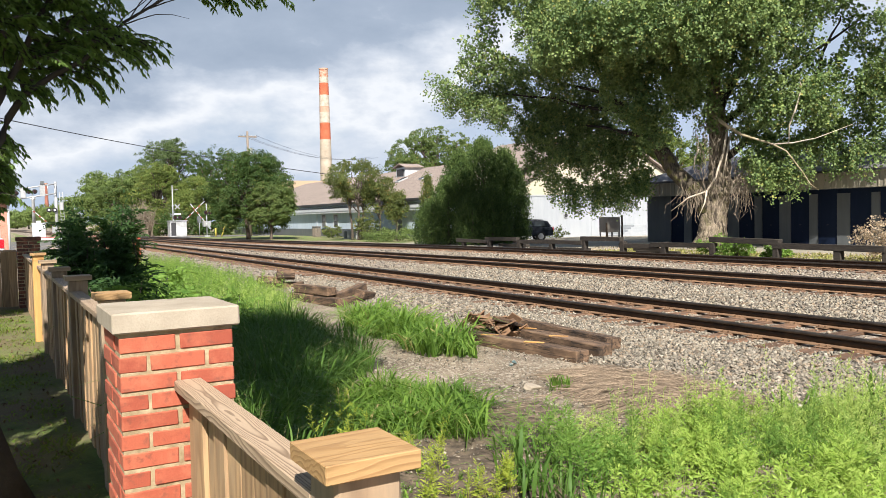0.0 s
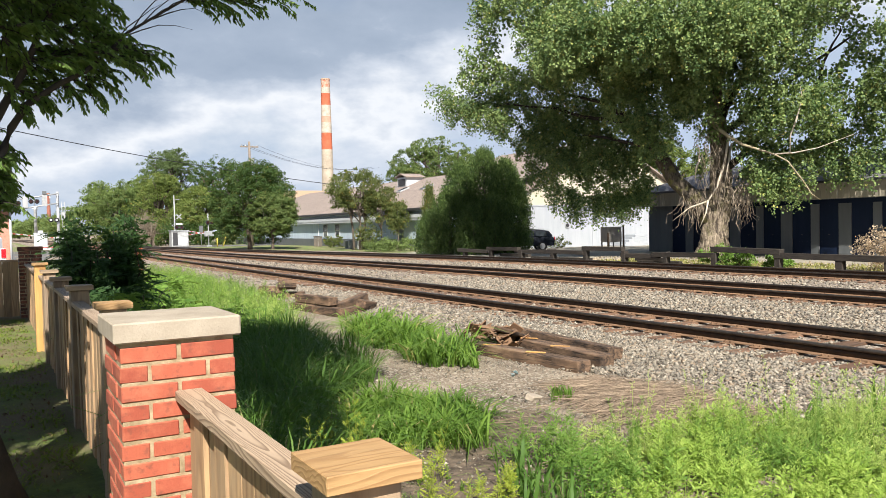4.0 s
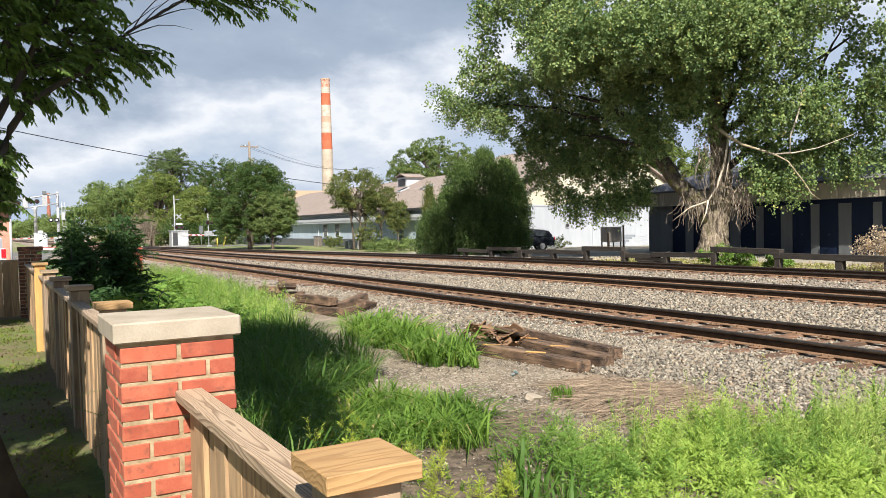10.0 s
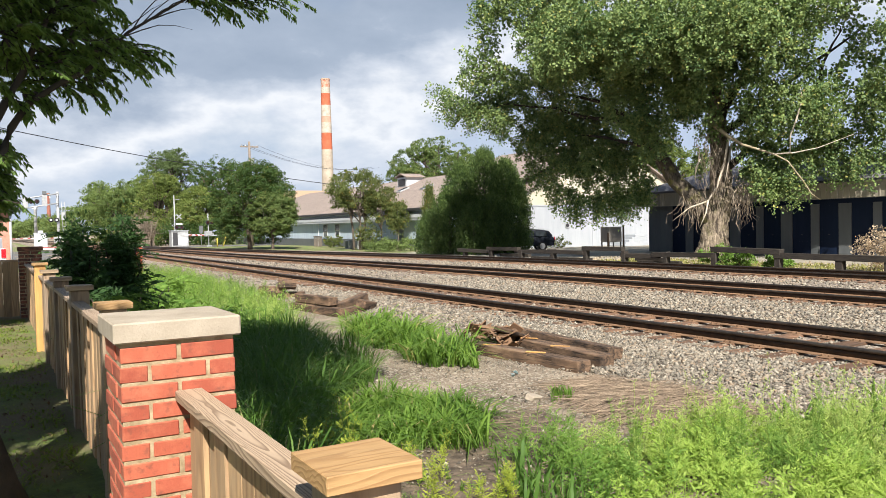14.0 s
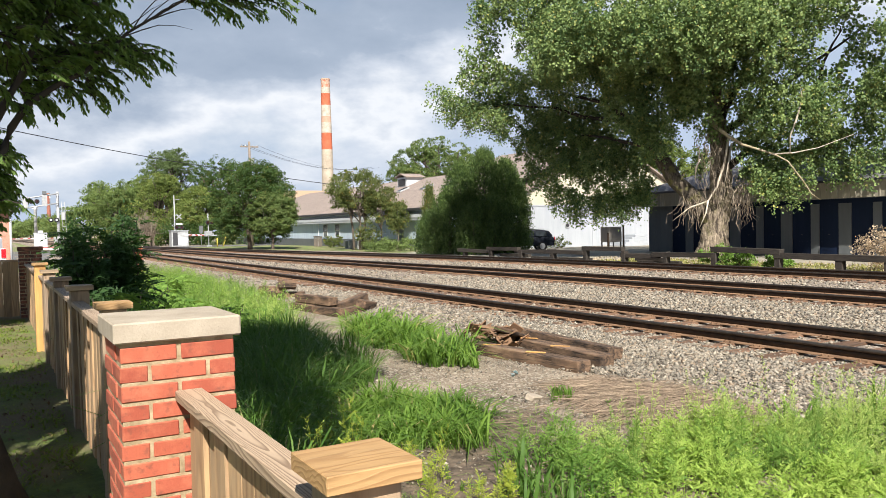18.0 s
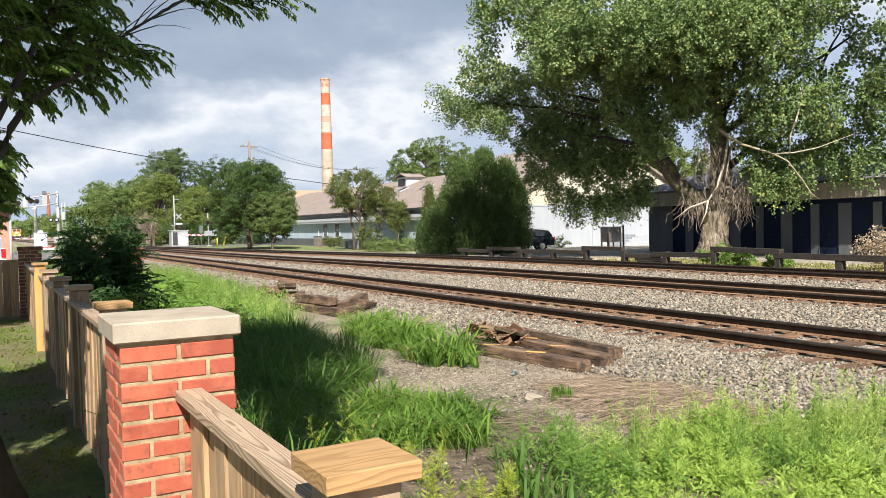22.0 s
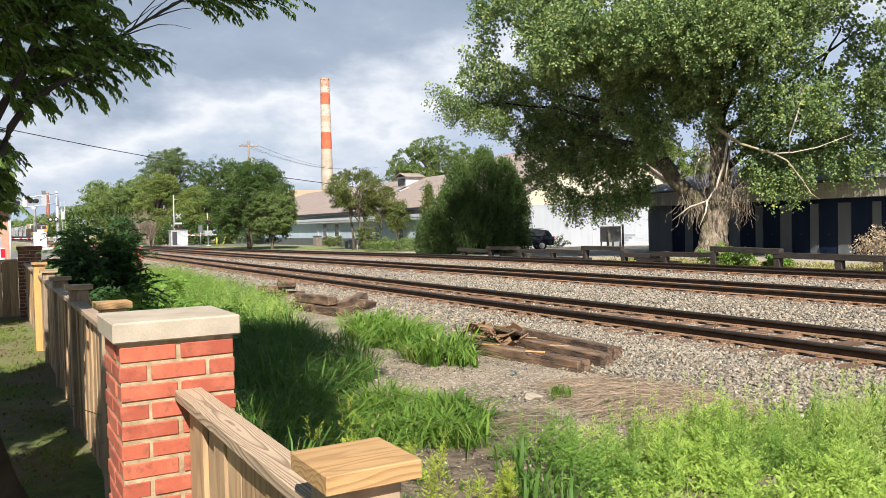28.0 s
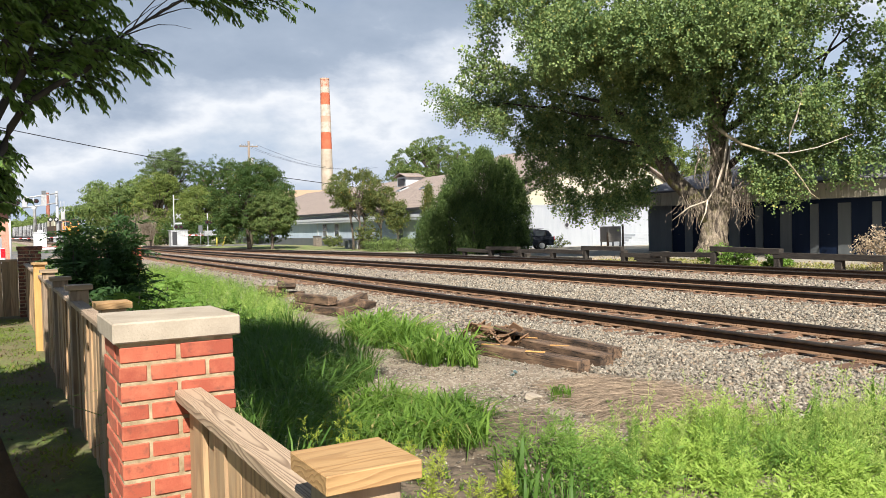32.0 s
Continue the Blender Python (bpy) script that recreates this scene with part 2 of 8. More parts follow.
M_BRICK = brick_mat("red_brick", (0.275, 0.058, 0.032), (0.385, 0.096, 0.052))
# brick tone lowered to stand for the shade on the far pier
M_SHADEBRICK = brick_mat("shade_toned_brick", (0.055, 0.026, 0.02), (0.10, 0.04, 0.028))
M_MORTAR = mottled("mortar", (0.25, 0.185, 0.105), (0.43, 0.34, 0.22), 22, 120, 0.95, bump=0.6, dist=0.006, vary=0)
M_CAP = concrete_mat("cast_stone", (0.285, 0.24, 0.185), (0.40, 0.345, 0.275))
def flat_sawn(name, light, dark, axis, half, lines=5.0, rough=0.7, weather=None, figure=13.0):
    """Flat-sawn pine: crisp growth rings that close into long arches along the grain."""
    m = Mat(name, rough)
    along = "xyz".index(axis)
    st = [1.0, 1.0, 1.0]
    st[along] = 0.16
    v = m.shifted(tuple(st), 11.0)
    sep = m.t.nodes.new("ShaderNodeSeparateXYZ")
    m.link(m.vec, sep.inputs[0])
    q = m.math("DIVIDE", m.math("ADD", sep.outputs[1 - along], half * 0.15), half)
    ph = m.math("MULTIPLY", m.math("MULTIPLY", q, q), lines)
    ph = m.math("MULTIPLY_ADD", m.noise(5.0, 3, 0.45, v, 0.6), figure, ph)
    ph = m.math("MULTIPLY_ADD", m.noise(60.0, 2, 0.5, v), 0.25, ph)
    ph = m.math("MULTIPLY_ADD", sep.outputs[2], 60.0, ph)
    ring = m.ramp(m.math("FRACT", ph), (0.0, 0.05), (0.45, 0.12), (0.86, 1.0), (0.97, 0.75), (1.0, 0.05))
    fine = m.noise(140, 3, 0.6, v)
    col = m.mix(m.math("MULTIPLY", ring, 0.85), light, dark)
    if weather:
        col = m.mix(m.ramp(m.noise(5, 4, 0.6, v), (0.45, 0.0), (0.7, 0.6)), col, weather)
    col = m.tint(m.tint(col, fine, 0.8, 1.18), m.info.outputs["Random"], 0.92, 1.08)
    m.color(col).bump(m.math("MULTIPLY_ADD", fine, 0.5, ring), 0.35, 0.002)
    return m.m


M_RAILTOP = flat_sawn("weathered_pine_rail", (0.40, 0.30, 0.21), (0.14, 0.088, 0.053), "y", 0.0475, 6.0, weather=(0.27, 0.2, 0.14))
M_BOARD = timber("weathered_board", (0.37, 0.24, 0.128), (0.215, 0.132, 0.07), "z", 22, weather=(0.29, 0.205, 0.125), vary=0.25)
M_POST = timber("weathered_post", (0.33, 0.235, 0.15), (0.2, 0.135, 0.085), "z", 22, weather=(0.25, 0.2, 0.15))
M_NEWPOST = timber("fresh_pine_post", (0.52, 0.29, 0.10), (0.42, 0.205, 0.06), "z", 16, contrast=0.6)
M_NEWCAP = flat_sawn("fresh_pine_cap", (0.39, 0.24, 0.105), (0.27, 0.15, 0.06), "x", 0.1, 2.5, weather=(0.30, 0.19, 0.095), figure=17.0)
M_OLDCAP = timber("weathered_cap", (0.30, 0.22, 0.14), (0.2, 0.14, 0.09), "x", 22)
def old_tie_mat(name, dark, mid, pale):
    """Creosoted timber, grey on top, split along its length."""
    m = Mat(name, 0.9)
    v = m.shifted((1, 0.07, 1), 9.0)
    big = m.noise(5, 5, 0.6, m.shifted((1, 0.4, 1), 9.0))
    col = m.ramp(big, (0.35, dark), (0.55, mid), (0.75, pale))
    grain = m.noise(34, 5, 0.7, v)
    crack = m.ramp(m.noise(11, 4, 0.6, v), (0.44, 1.0), (0.475, 0.0), (0.50, 1.0))
    col = m.tint(col, grain, 0.55, 1.35)
    col = m.mix(m.math("MULTIPLY", m.math("SUBTRACT", 1.0, crack), 0.85), col, (0.012, 0.009, 0.007))
    m.color(col).bump(m.math("ADD", crack, m.math("MULTIPLY", grain, 0.7)), 0.9, 0.012)
    return m.m


M_TIE = old_tie_mat("creosoted_tie", (0.05, 0.032, 0.021), (0.17, 0.105, 0.064), (0.31, 0.21, 0.13))
M_TRACKTIE = timber("track_tie", (0.14, 0.08, 0.05), (0.05, 0.032, 0.022), "x", 26, weather=(0.185, 0.10, 0.055), vary=0.3)
M_GUARD = timber("old_guard_timber", (0.034, 0.027, 0.021), (0.012, 0.01, 0.008), "y", 26, weather=(0.042, 0.034, 0.027))
M_RUST = mottled("rusty_rail", (0.046, 0.031, 0.021), (0.092, 0.055, 0.033), 5, 60, 0.75, 0.35, 0.3, vary=0)
M_RUSTFOOT = mottled("rust_orange", (0.15, 0.085, 0.048), (0.25, 0.15, 0.086), 4, 50, 0.9, 0.1, 0.4, vary=0.2)
M_RELIC = mottled("faded_rust_paint", (0.17, 0.092, 0.066), (0.25, 0.15, 0.11), 3, 45, 0.8, 0.0, 0.3, vary=0)
M_CREAM = mottled("faded_yellow_paint", (0.5, 0.42, 0.2), (0.62, 0.54, 0.3), 1.5, 30, 0.7, 0.0, 0.1, vary=0)
M_LOADBLUE = mottled("grey_blue_load", (0.1, 0.13, 0.17), (0.2, 0.23, 0.27), 1.5, 30, 0.7, 0.0, 0.2, vary=0.3)
M_RAILHEAD = mottled("worn_rail_head", (0.07, 0.058, 0.05), (0.13, 0.108, 0.092), 5, 60, 0.42, 0.8, 0.1, vary=0)
M_STONE = stone_mat()
M_BALLAST = ballast_mat()
M_DIRT = ground_mat()
M_LAWN = turf_mat("lawn_turf", (0.07, 0.11, 0.022), (0.15, 0.21, 0.042), (0.17, 0.13, 0.075))
M_VERGE = turf_mat("verge_turf", (0.075, 0.13, 0.025), (0.14, 0.21, 0.045), (0.24, 0.2, 0.11))
M_ASPHALT = mottled("asphalt", (0.10, 0.10, 0.10), (0.16, 0.155, 0.15), 1.5, 90, 0.92, bump=0.4, vary=0)
M_STRAW = mottled("dry_straw", (0.15, 0.108, 0.076), (0.33, 0.255, 0.18), 3, 40, 0.9, vary=0.45, island=True)
def bark_mat(name, furrow, ridge, moss=None):
    m = Mat(name, 0.95)
    v = m.shifted((1, 1, 0.22), 5.0)
    r = m.noise(9, 6, 0.65, v, 0.6)
    col = m.ramp(r, (0.38, furrow), (0.62, ridge))
    col = m.tint(col, m.noise(1.6, 4, 0.6), 0.75, 1.2)
    if moss:
        col = m.mix(m.ramp(m.noise(2.2, 5, 0.65), (0.5, 0.0), (0.62, 0.75)), col, moss)
    m.color(col).bump(r, 1.0, 0.12)
    return m.m


M_BARK = bark_mat("furrowed_bark", (0.055, 0.042, 0.032), (0.33, 0.27, 0.20), (0.13, 0.115, 0.06))
M_DBARK = mottled("dark_bark", (0.055, 0.042, 0.033), (0.12, 0.095, 0.075), 4, 30, 0.95, bump=0.9, dist=0.02, vary=0.1)
M_TWIG = mottled("dark_twig_bark", (0.022, 0.018, 0.014), (0.05, 0.04, 0.032), 4, 30, 0.95, vary=0)
M_MOSS = bark_mat("mossy_bark", (0.03, 0.024, 0.017), (0.13, 0.105, 0.075), (0.14, 0.135, 0.035))
M_DEADWOOD = mottled("bleached_deadwood", (0.42, 0.36, 0.28), (0.58, 0.51, 0.42), 5, 40, 0.9, vary=0.1)
M_DEADBARK = mottled("mossy_deadwood", (0.20, 0.17, 0.085), (0.42, 0.36, 0.26), 3, 30, 0.95, bump=0.8, dist=0.02, vary=0.1)
M_DEADTWIG = mottled("dead_twig", (0.13, 0.10, 0.075), (0.30, 0.25, 0.19), 5, 40, 0.9, vary=0.1)
M_COTTON = foliage("cottonwood_leaf", (0.042, 0.094, 0.036), (0.225, 0.3, 0.1), (0.24, 0.38, 0.07), spots=(0.34, 0.33, 0.1), mixf=0.2, spec=0.28)
M_NEARLEAF = foliage("zelkova_leaf", (0.07, 0.135, 0.036), (0.18, 0.275, 0.075), (0.32, 0.5, 0.07), mixf=0.4)
M_MAPLE = foliage("maple_leaf", (0.024, 0.057, 0.018), (0.07, 0.118, 0.034), spots=(0.17, 0.14, 0.04), mixf=0.25)
M_WOODS = foliage("woodland_leaf", (0.048, 0.088, 0.03), (0.145, 0.192, 0.06), spots=(0.2, 0.18, 0.06), mixf=0.25)
M_YELLOWWOODS = foliage("yellow_green_leaf", (0.07, 0.108, 0.03), (0.185, 0.23, 0.06), spots=(0.25, 0.2, 0.06), mixf=0.25)
M_GREYLEAF = foliage("grey_green_leaf", (0.05, 0.085, 0.035), (0.125, 0.165, 0.07), mixf=0.25)
M_LITTER = foliage("leaf_litter", (0.06, 0.04, 0.022), (0.19, 0.13, 0.07), (0.2, 0.14, 0.06), mixf=0.1)
M_FARWOODS = foliage("far_leaf", (0.075, 0.12, 0.045), (0.185, 0.245, 0.075), mixf=0.25)
M_OLIVE = foliage("olive_leaf", (0.06, 0.085, 0.025), (0.13, 0.15, 0.05), spots=(0.3, 0.2, 0.05), mixf=0.25)
M_CEDAR = foliage("arborvitae_spray", (0.024, 0.055, 0.018), (0.115, 0.17, 0.048), (0.15, 0.26, 0.04), mixf=0.2)
# sumac green lowered to include the yard tree's shade
M_SUMACSHADE = foliage("shade_toned_sumac", (0.02, 0.05, 0.018), (0.05, 0.1, 0.03), (0.15, 0.28, 0.05), mixf=0.3)
M_GRASS = foliage("tall_grass", (0.062, 0.135, 0.024), (0.205, 0.325, 0.058), (0.28, 0.48, 0.06), spots=(0.4, 0.33, 0.15))
# darker copy of tall_grass, mostly for growth in the tree's shade
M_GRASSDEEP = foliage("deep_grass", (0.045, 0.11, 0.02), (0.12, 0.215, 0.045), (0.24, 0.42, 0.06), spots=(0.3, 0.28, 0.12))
# weed greens raised above plain leaf colour to carry strong sunlight
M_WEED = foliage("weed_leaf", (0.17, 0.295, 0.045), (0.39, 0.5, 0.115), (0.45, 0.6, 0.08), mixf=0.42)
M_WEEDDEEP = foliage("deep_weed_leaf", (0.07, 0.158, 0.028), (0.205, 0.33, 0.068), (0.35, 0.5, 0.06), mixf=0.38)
M_SOIL = mottled("bare_soil", (0.055, 0.039, 0.027), (0.22, 0.165, 0.115), 9.0, 90, 0.95, bump=0.9, dist=0.02, vary=0)
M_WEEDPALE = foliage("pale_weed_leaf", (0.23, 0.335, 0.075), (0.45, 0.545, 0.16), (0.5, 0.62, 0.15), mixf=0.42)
M_LOT = mottled("gravel_lot", (0.22, 0.20, 0.16), (0.33, 0.30, 0.24), 0.6, 30, 0.95, bump=0.5, dist=0.01, vary=0)
M_GOLD = foliage("goldenrod", (0.17, 0.25, 0.03), (0.38, 0.43, 0.07), (0.6, 0.6, 0.05))
M_LAWNBLADE = foliage("lawn_blade", (0.09, 0.14, 0.025), (0.21, 0.27, 0.05), (0.25, 0.4, 0.04), spots=(0.3, 0.22, 0.1))
M_VERGEBLADE = foliage("verge_blade", (0.16, 0.19, 0.05), (0.36, 0.33, 0.12), (0.4, 0.4, 0.1))
M_DRYLEAF = foliage("dry_flower", (0.34, 0.25, 0.15), (0.60, 0.50, 0.38), (0.6, 0.5, 0.35))
M_WHITE = clad_mat("white_paint", (0.46, 0.48, 0.51), (0.55, 0.565, 0.585))
M_CREAM = clad_mat("cream_siding", (0.44, 0.40, 0.30), (0.51, 0.47, 0.365))
M_HALLWHITE = clad_mat("chalky_white_wall", (0.315, 0.34, 0.375), (0.38, 0.40, 0.43))
M_BLUEGREY = clad_mat("blue_grey_stucco", (0.40, 0.48, 0.58), (0.50, 0.58, 0.67))
# shed grey, navy and tan toned down further for eave and tree shade
M_SHEDGREY = clad_mat("shed_grey", (0.08, 0.09, 0.098), (0.115, 0.124, 0.129))
M_SHEDBLUE = clad_mat("navy_door", (0.006, 0.012, 0.030), (0.010, 0.018, 0.042), 0.6)
M_SHEDBLUE.node_tree.nodes["Principled BSDF"].inputs["Specular IOR Level"].default_value = 0.12
M_ACGREY = clad_mat("unit_grey", (0.15, 0.135, 0.12), (0.21, 0.19, 0.17))
M_TAN = clad_mat("tan_fascia", (0.23, 0.21, 0.165), (0.30, 0.275, 0.22))
M_ORANGEROOF = clad_mat("pale_orange_roof", (0.36, 0.25, 0.16), (0.44, 0.31, 0.20))
M_BROWNROOF = shingle_mat("brown_shingle", (0.23, 0.185, 0.16), (0.29, 0.235, 0.205))
M_GREYROOF = shingle_mat("grey_shingle", (0.14, 0.136, 0.152), (0.205, 0.197, 0.214))
M_PINK = brick_mat("rose_brick", (0.42, 0.22, 0.16), (0.52, 0.29, 0.22))
M_STACK = mottled("stack_concrete", (0.30, 0.255, 0.2), (0.42, 0.365, 0.295), 0.4, 4, 0.95, bump=0.2, vary=0)
M_STACKRED = mottled("stack_red_band", (0.35, 0.085, 0.04), (0.46, 0.13, 0.065), 0.35, 3, 0.9, bump=0.2, vary=0)
M_STACKOLD = mottled("stack_old_red", (0.38, 0.21, 0.15), (0.46, 0.33, 0.25), 0.35, 3, 0.9, bump=0.2, vary=0)
M_STACKWORN = mottled("stack_worn_paint", (0.33, 0.29, 0.24), (0.50, 0.44, 0.37), 0.9, 6, 0.95, bump=0.2, vary=0)
M_STACKPEEL = mottled("stack_peeling_red", (0.36, 0.12, 0.07), (0.42, 0.36, 0.29), 0.8, 4, 0.95, bump=0.2, vary=0)
M_STEEL = mottled("galvanised", (0.42, 0.43, 0.44), (0.58, 0.59, 0.60), 4, 30, 0.5, 0.6, 0.1)
M_DARK = plain("dark_metal", (0.035, 0.035, 0.04), 0.6)
M_BLACK = plain("black_plastic", (0.015, 0.015, 0.016), 0.5)
M_GLASS = glass_mat("window_glass")
M_CABLE = plain("black_cable", (0.02, 0.02, 0.022), 0.6)
M_POLE = timber("utility_pole_wood", (0.19, 0.155, 0.125), (0.12, 0.10, 0.08), "z", 20)
M_SILVER = plain("silver_paint", (0.434, 0.441, 0.455), 0.45, 0.3)
M_YELLOW = plain("yellow_paint", (0.42, 0.36, 0.06), 0.7)
M_REDPAINT = plain("red_paint", (0.36, 0.05, 0.04), 0.5)
M_ORANGE = plain("loco_orange", (0.62, 0.22, 0.035), 0.45)
M_CARPAINT = plain("dark_car_paint", (0.008, 0.011, 0.018), 0.45, 0.0)
M_CARPAINT.node_tree.nodes["Principled BSDF"].inputs["Specular IOR Level"].default_value = 0.12
M_TYRE = plain("tyre_rubber", (0.02, 0.02, 0.02), 0.9)
M_RIM = plain("alloy_rim", (0.5, 0.5, 0.52), 0.35, 0.8)
M_TAIL = plain("tail_lamp", (0.5, 0.01, 0.02), 0.25)
M_HEADLAMP = plain("lit_headlamp", (1.0, 0.85, 0.6), 0.3, 0, 25.0)
M_LENS = plain("dark_lamp_lens", (0.03, 0.008, 0.008), 0.25)
M_TEAL = plain("pale_litter", (0.20, 0.30, 0.31), 0.6)
M_STACKDULL = mottled("dull_red_stack", (0.20, 0.07, 0.05), (0.30, 0.12, 0.085), 0.4, 6, 0.9)


# ---- building helpers ----
def link_mesh(name, me, material, parent=None, label=""):
    if material:
        me.materials.append(material)
    ob = new(name, me)
    if parent:
        ob.parent = parent
    if label:
        ob["label"] = label
    return ob


def part(name, bm, material, parent=None, label="", smooth=False):
    me = bpy.data.meshes.new(name)
    bm.to_mesh(me)
    bm.free()
    if smooth:
        me.polygons.foreach_set("use_smooth", [True] * len(me.polygons))
    return link_mesh(name, me, material, parent, label)


def soup(name, verts, faces, material, parent=None, label="", smooth=False):
    """A mesh from arrays: verts (n, 3), faces (m, k)."""
    verts, faces = np.asarray(verts, np.float32), np.asarray(faces, np.int32)
    me = bpy.data.meshes.new(name)
    k = faces.shape[1]
    me.vertices.add(len(verts))
    me.vertices.foreach_set("co", verts.ravel())
    me.loops.add(faces.size)
    me.loops.foreach_set("vertex_index", faces.ravel())
    me.polygons.add(len(faces))
    me.polygons.foreach_set("loop_start", np.arange(0, faces.size, k, dtype=np.int32))
    if smooth:
        me.polygons.foreach_set("use_smooth", np.ones(len(faces), bool))
    me.update(calc_edges=True)
    return link_mesh(name, me, material, parent, label)


def thing(name, x, y, z, label, category, group="", rz=0.0, kind=""):
    ob = new(name)
    ob.matrix_basis = pose(x, y, z, 0, 0, rz)
    return tagged(ob, label, category, group, kind)


def box(bm, x0, x1, y0, y1, z0, z1, bevel=0.0, m=None, jit=0.0):
    vs = [bm.verts.new((x, y, z)) for x in (x0, x1) for y in (y0, y1) for z in (z0, z1)]
    if jit:
        for v in vs:
            v.co += Vector(((random.random() - 0.5) * jit, (random.random() - 0.5) * jit, (random.random() - 0.5) * jit))
    fs = [bm.faces.new([vs[i] for i in q]) for q in ((0, 1, 3, 2), (4, 6, 7, 5), (0, 4, 5, 1), (2, 3, 7, 6), (0, 2, 6, 4), (1, 5, 7, 3))]
    if bevel:
        es = {e for f in fs for e in f.edges}
        out = bmesh.ops.bevel(bm, geom=list(es), offset=bevel, segments=1, affect="EDGES", profile=0.5)
        vs = list({v for f in out["faces"] for v in f.verts} | {v for v in vs if v.is_valid})
    if m is not None:
        for v in vs:
            v.co = m @ v.co
    return vs


def boxed(name, x0, x1, y0, y1, z0, z1, material, parent=None, label="", bevel=0.0, jit=0.0):
    bm = bmesh.new()
    box(bm, x0, x1, y0, y1, z0, z1, bevel, None, jit)
    return part(name, bm, material, parent, label)


def tube(bm, pts, radii, sides=8, cap=True, wob=0.0):
    """A tapered tube through points."""
    pts = [Vector(p) for p in pts]
    rings = []
    ref = Vector((0.31, 0.27, 0.91))
    for i, p in enumerate(pts):
        d = (pts[min(i + 1, len(pts) - 1)] - pts[max(i - 1, 0)]).normalized()
        a = d.cross(ref)
        if a.length < 0.05:
            a = d.cross(Vector((1, 0, 0)))
        a.normalize()
        b = d.cross(a)
        ring = []
        for k in range(sides):
            t = 2 * math.pi * k / sides
            r = radii[i] * (1 + wob * (noise.noise(p * 1.7 + Vector((math.cos(t), math.sin(t), 0)) * 1.9)))
            ring.append(bm.verts.new(p + (a * math.cos(t) + b * math.sin(t)) * r))
        rings.append(ring)
    for r0, r1 in zip(rings, rings[1:]):
        for k in range(sides):
            bm.faces.new((r0[k], r0[(k + 1) % sides], r1[(k + 1) % sides], r1[k]))
    if cap:
        bm.faces.new(list(reversed(rings[0])))
        bm.faces.new(rings[-1])


def tubed(name, pts, radii, material, parent=None, label="", sides=8, wob=0.0):
    bm = bmesh.new()
    tube(bm, pts, radii if isinstance(radii, (list, tuple)) else [radii] * len(pts), sides, True, wob)
    return part(name, bm, material, parent, label, smooth=True)


def furrowed(name, pts, radii, material, parent, label, sides, fine):
    """A trunk whose surface is broken into ridges and furrows."""
    P, R = [], []
    for i in range(len(pts) - 1):
        for k in range(fine):
            t = k / fine
            P.append(Vector(pts[i]).lerp(Vector(pts[i + 1]), t))
            R.append(radii[i] + (radii[i + 1] - radii[i]) * t)
    bm = bmesh.new()
    tube(bm, P, R, sides, True, 0.12)
    for v in bm.verts:
        q = v.co
        n = abs(noise.noise(Vector((q.x * 7, q.y * 7, q.z * 1.3)))) + 0.5 * noise.noise(Vector((q.x * 16, q.y * 16, q.z * 4)))
        v.co = q + v.normal * 0.0 + Vector((q.x - P[0].x, q.y - P[0].y, 0)).normalized() * (n - 0.25) * 0.11
    return part(name, bm, material, parent, label, smooth=True)


def prism(bm, profile, x0, x1, axis="x"):
    """A closed profile of (a, b) pairs drawn out along an axis."""
    def at(u, a, b):
        return {"x": (u, a, b), "y": (a, u, b), "z": (a, b, u)}[axis]
    lo = [bm.verts.new(at(x0, a, b)) for a, b in profile]
    hi = [bm.verts.new(at(x1, a, b)) for a, b in profile]
    n = len(profile)
    for i in range(n):
        bm.faces.new((lo[i], lo[(i + 1) % n], hi[(i + 1) % n], hi[i]))
    bm.faces.new(list(reversed(lo)))
    bm.faces.new(hi)
    bmesh.ops.recalc_face_normals(bm, faces=bm.faces)


def smoothstep(a, b, x):
    t = np.clip((np.asarray(x, float) - a) / (b - a), 0, 1)
    return t * t * (3 - 2 * t)


def ground_z(x, y):
    """Height of the ground: the raised yard, the dip beside the fence, the track bed."""
    x, y = np.asarray(x, float), np.asarray(y, float)
    yard = 0.22 * (1 - smoothstep(18, 40, y))
    z = yard + (-0.12 - yard) * smoothstep(0.75, 1.7, x)
    z = z + 0.085 * smoothstep(6.6, 8.3, x)
    z = z - 0.05 * smoothstep(24.2, 26.5, x)
    z = z + 0.03 * np.sin(x * 1.9 + 0.7 * y) * np.sin(y * 1.3) * smoothstep(1.2, 2.2, x) * (1 - smoothstep(6.4, 7.6, x))
    return z


def gz(x, y):
    return float(ground_z(x, y))


# ---- lines of the three tracks: x of the centre line at a distance y ----
YS = np.arange(-60, 1200, 2.0)


def eased(ys, xs, win):
    v = np.interp(YS, ys, xs)
    pad = np.pad(v, win, mode="edge")
    ker = np.ones(2 * win + 1) / (2 * win + 1)
    pad[:win] = v[0] + (v[1] - v[0]) * np.arange(-win, 0)
    pad[-win:] = v[-1] + (v[-1] - v[-2]) * np.arange(1, win + 1)
    return np.convolve(pad, ker, "valid")


LINE_A = eased([-60, 25, 60, 120, 181, 280, 347, 1200], [10.16, 10.16, 10.5, 10.9, 10.5, 7.7, 5.2, -25.0], 8)
LINE_B = eased([-60, 22, 55, 90, 181, 280, 347, 1200], [16.36, 16.36, 14.6, 14.4, 14.7, 12.0, 9.5, -21.0], 8)
LINE_C = eased([-60, 36, 65, 90, 108, 1200], [22.35, 22.35, 19.0, 17.2, 15.6, 15.6], 5)


def line_at(line, y):
    return float(np.interp(y, YS, line))


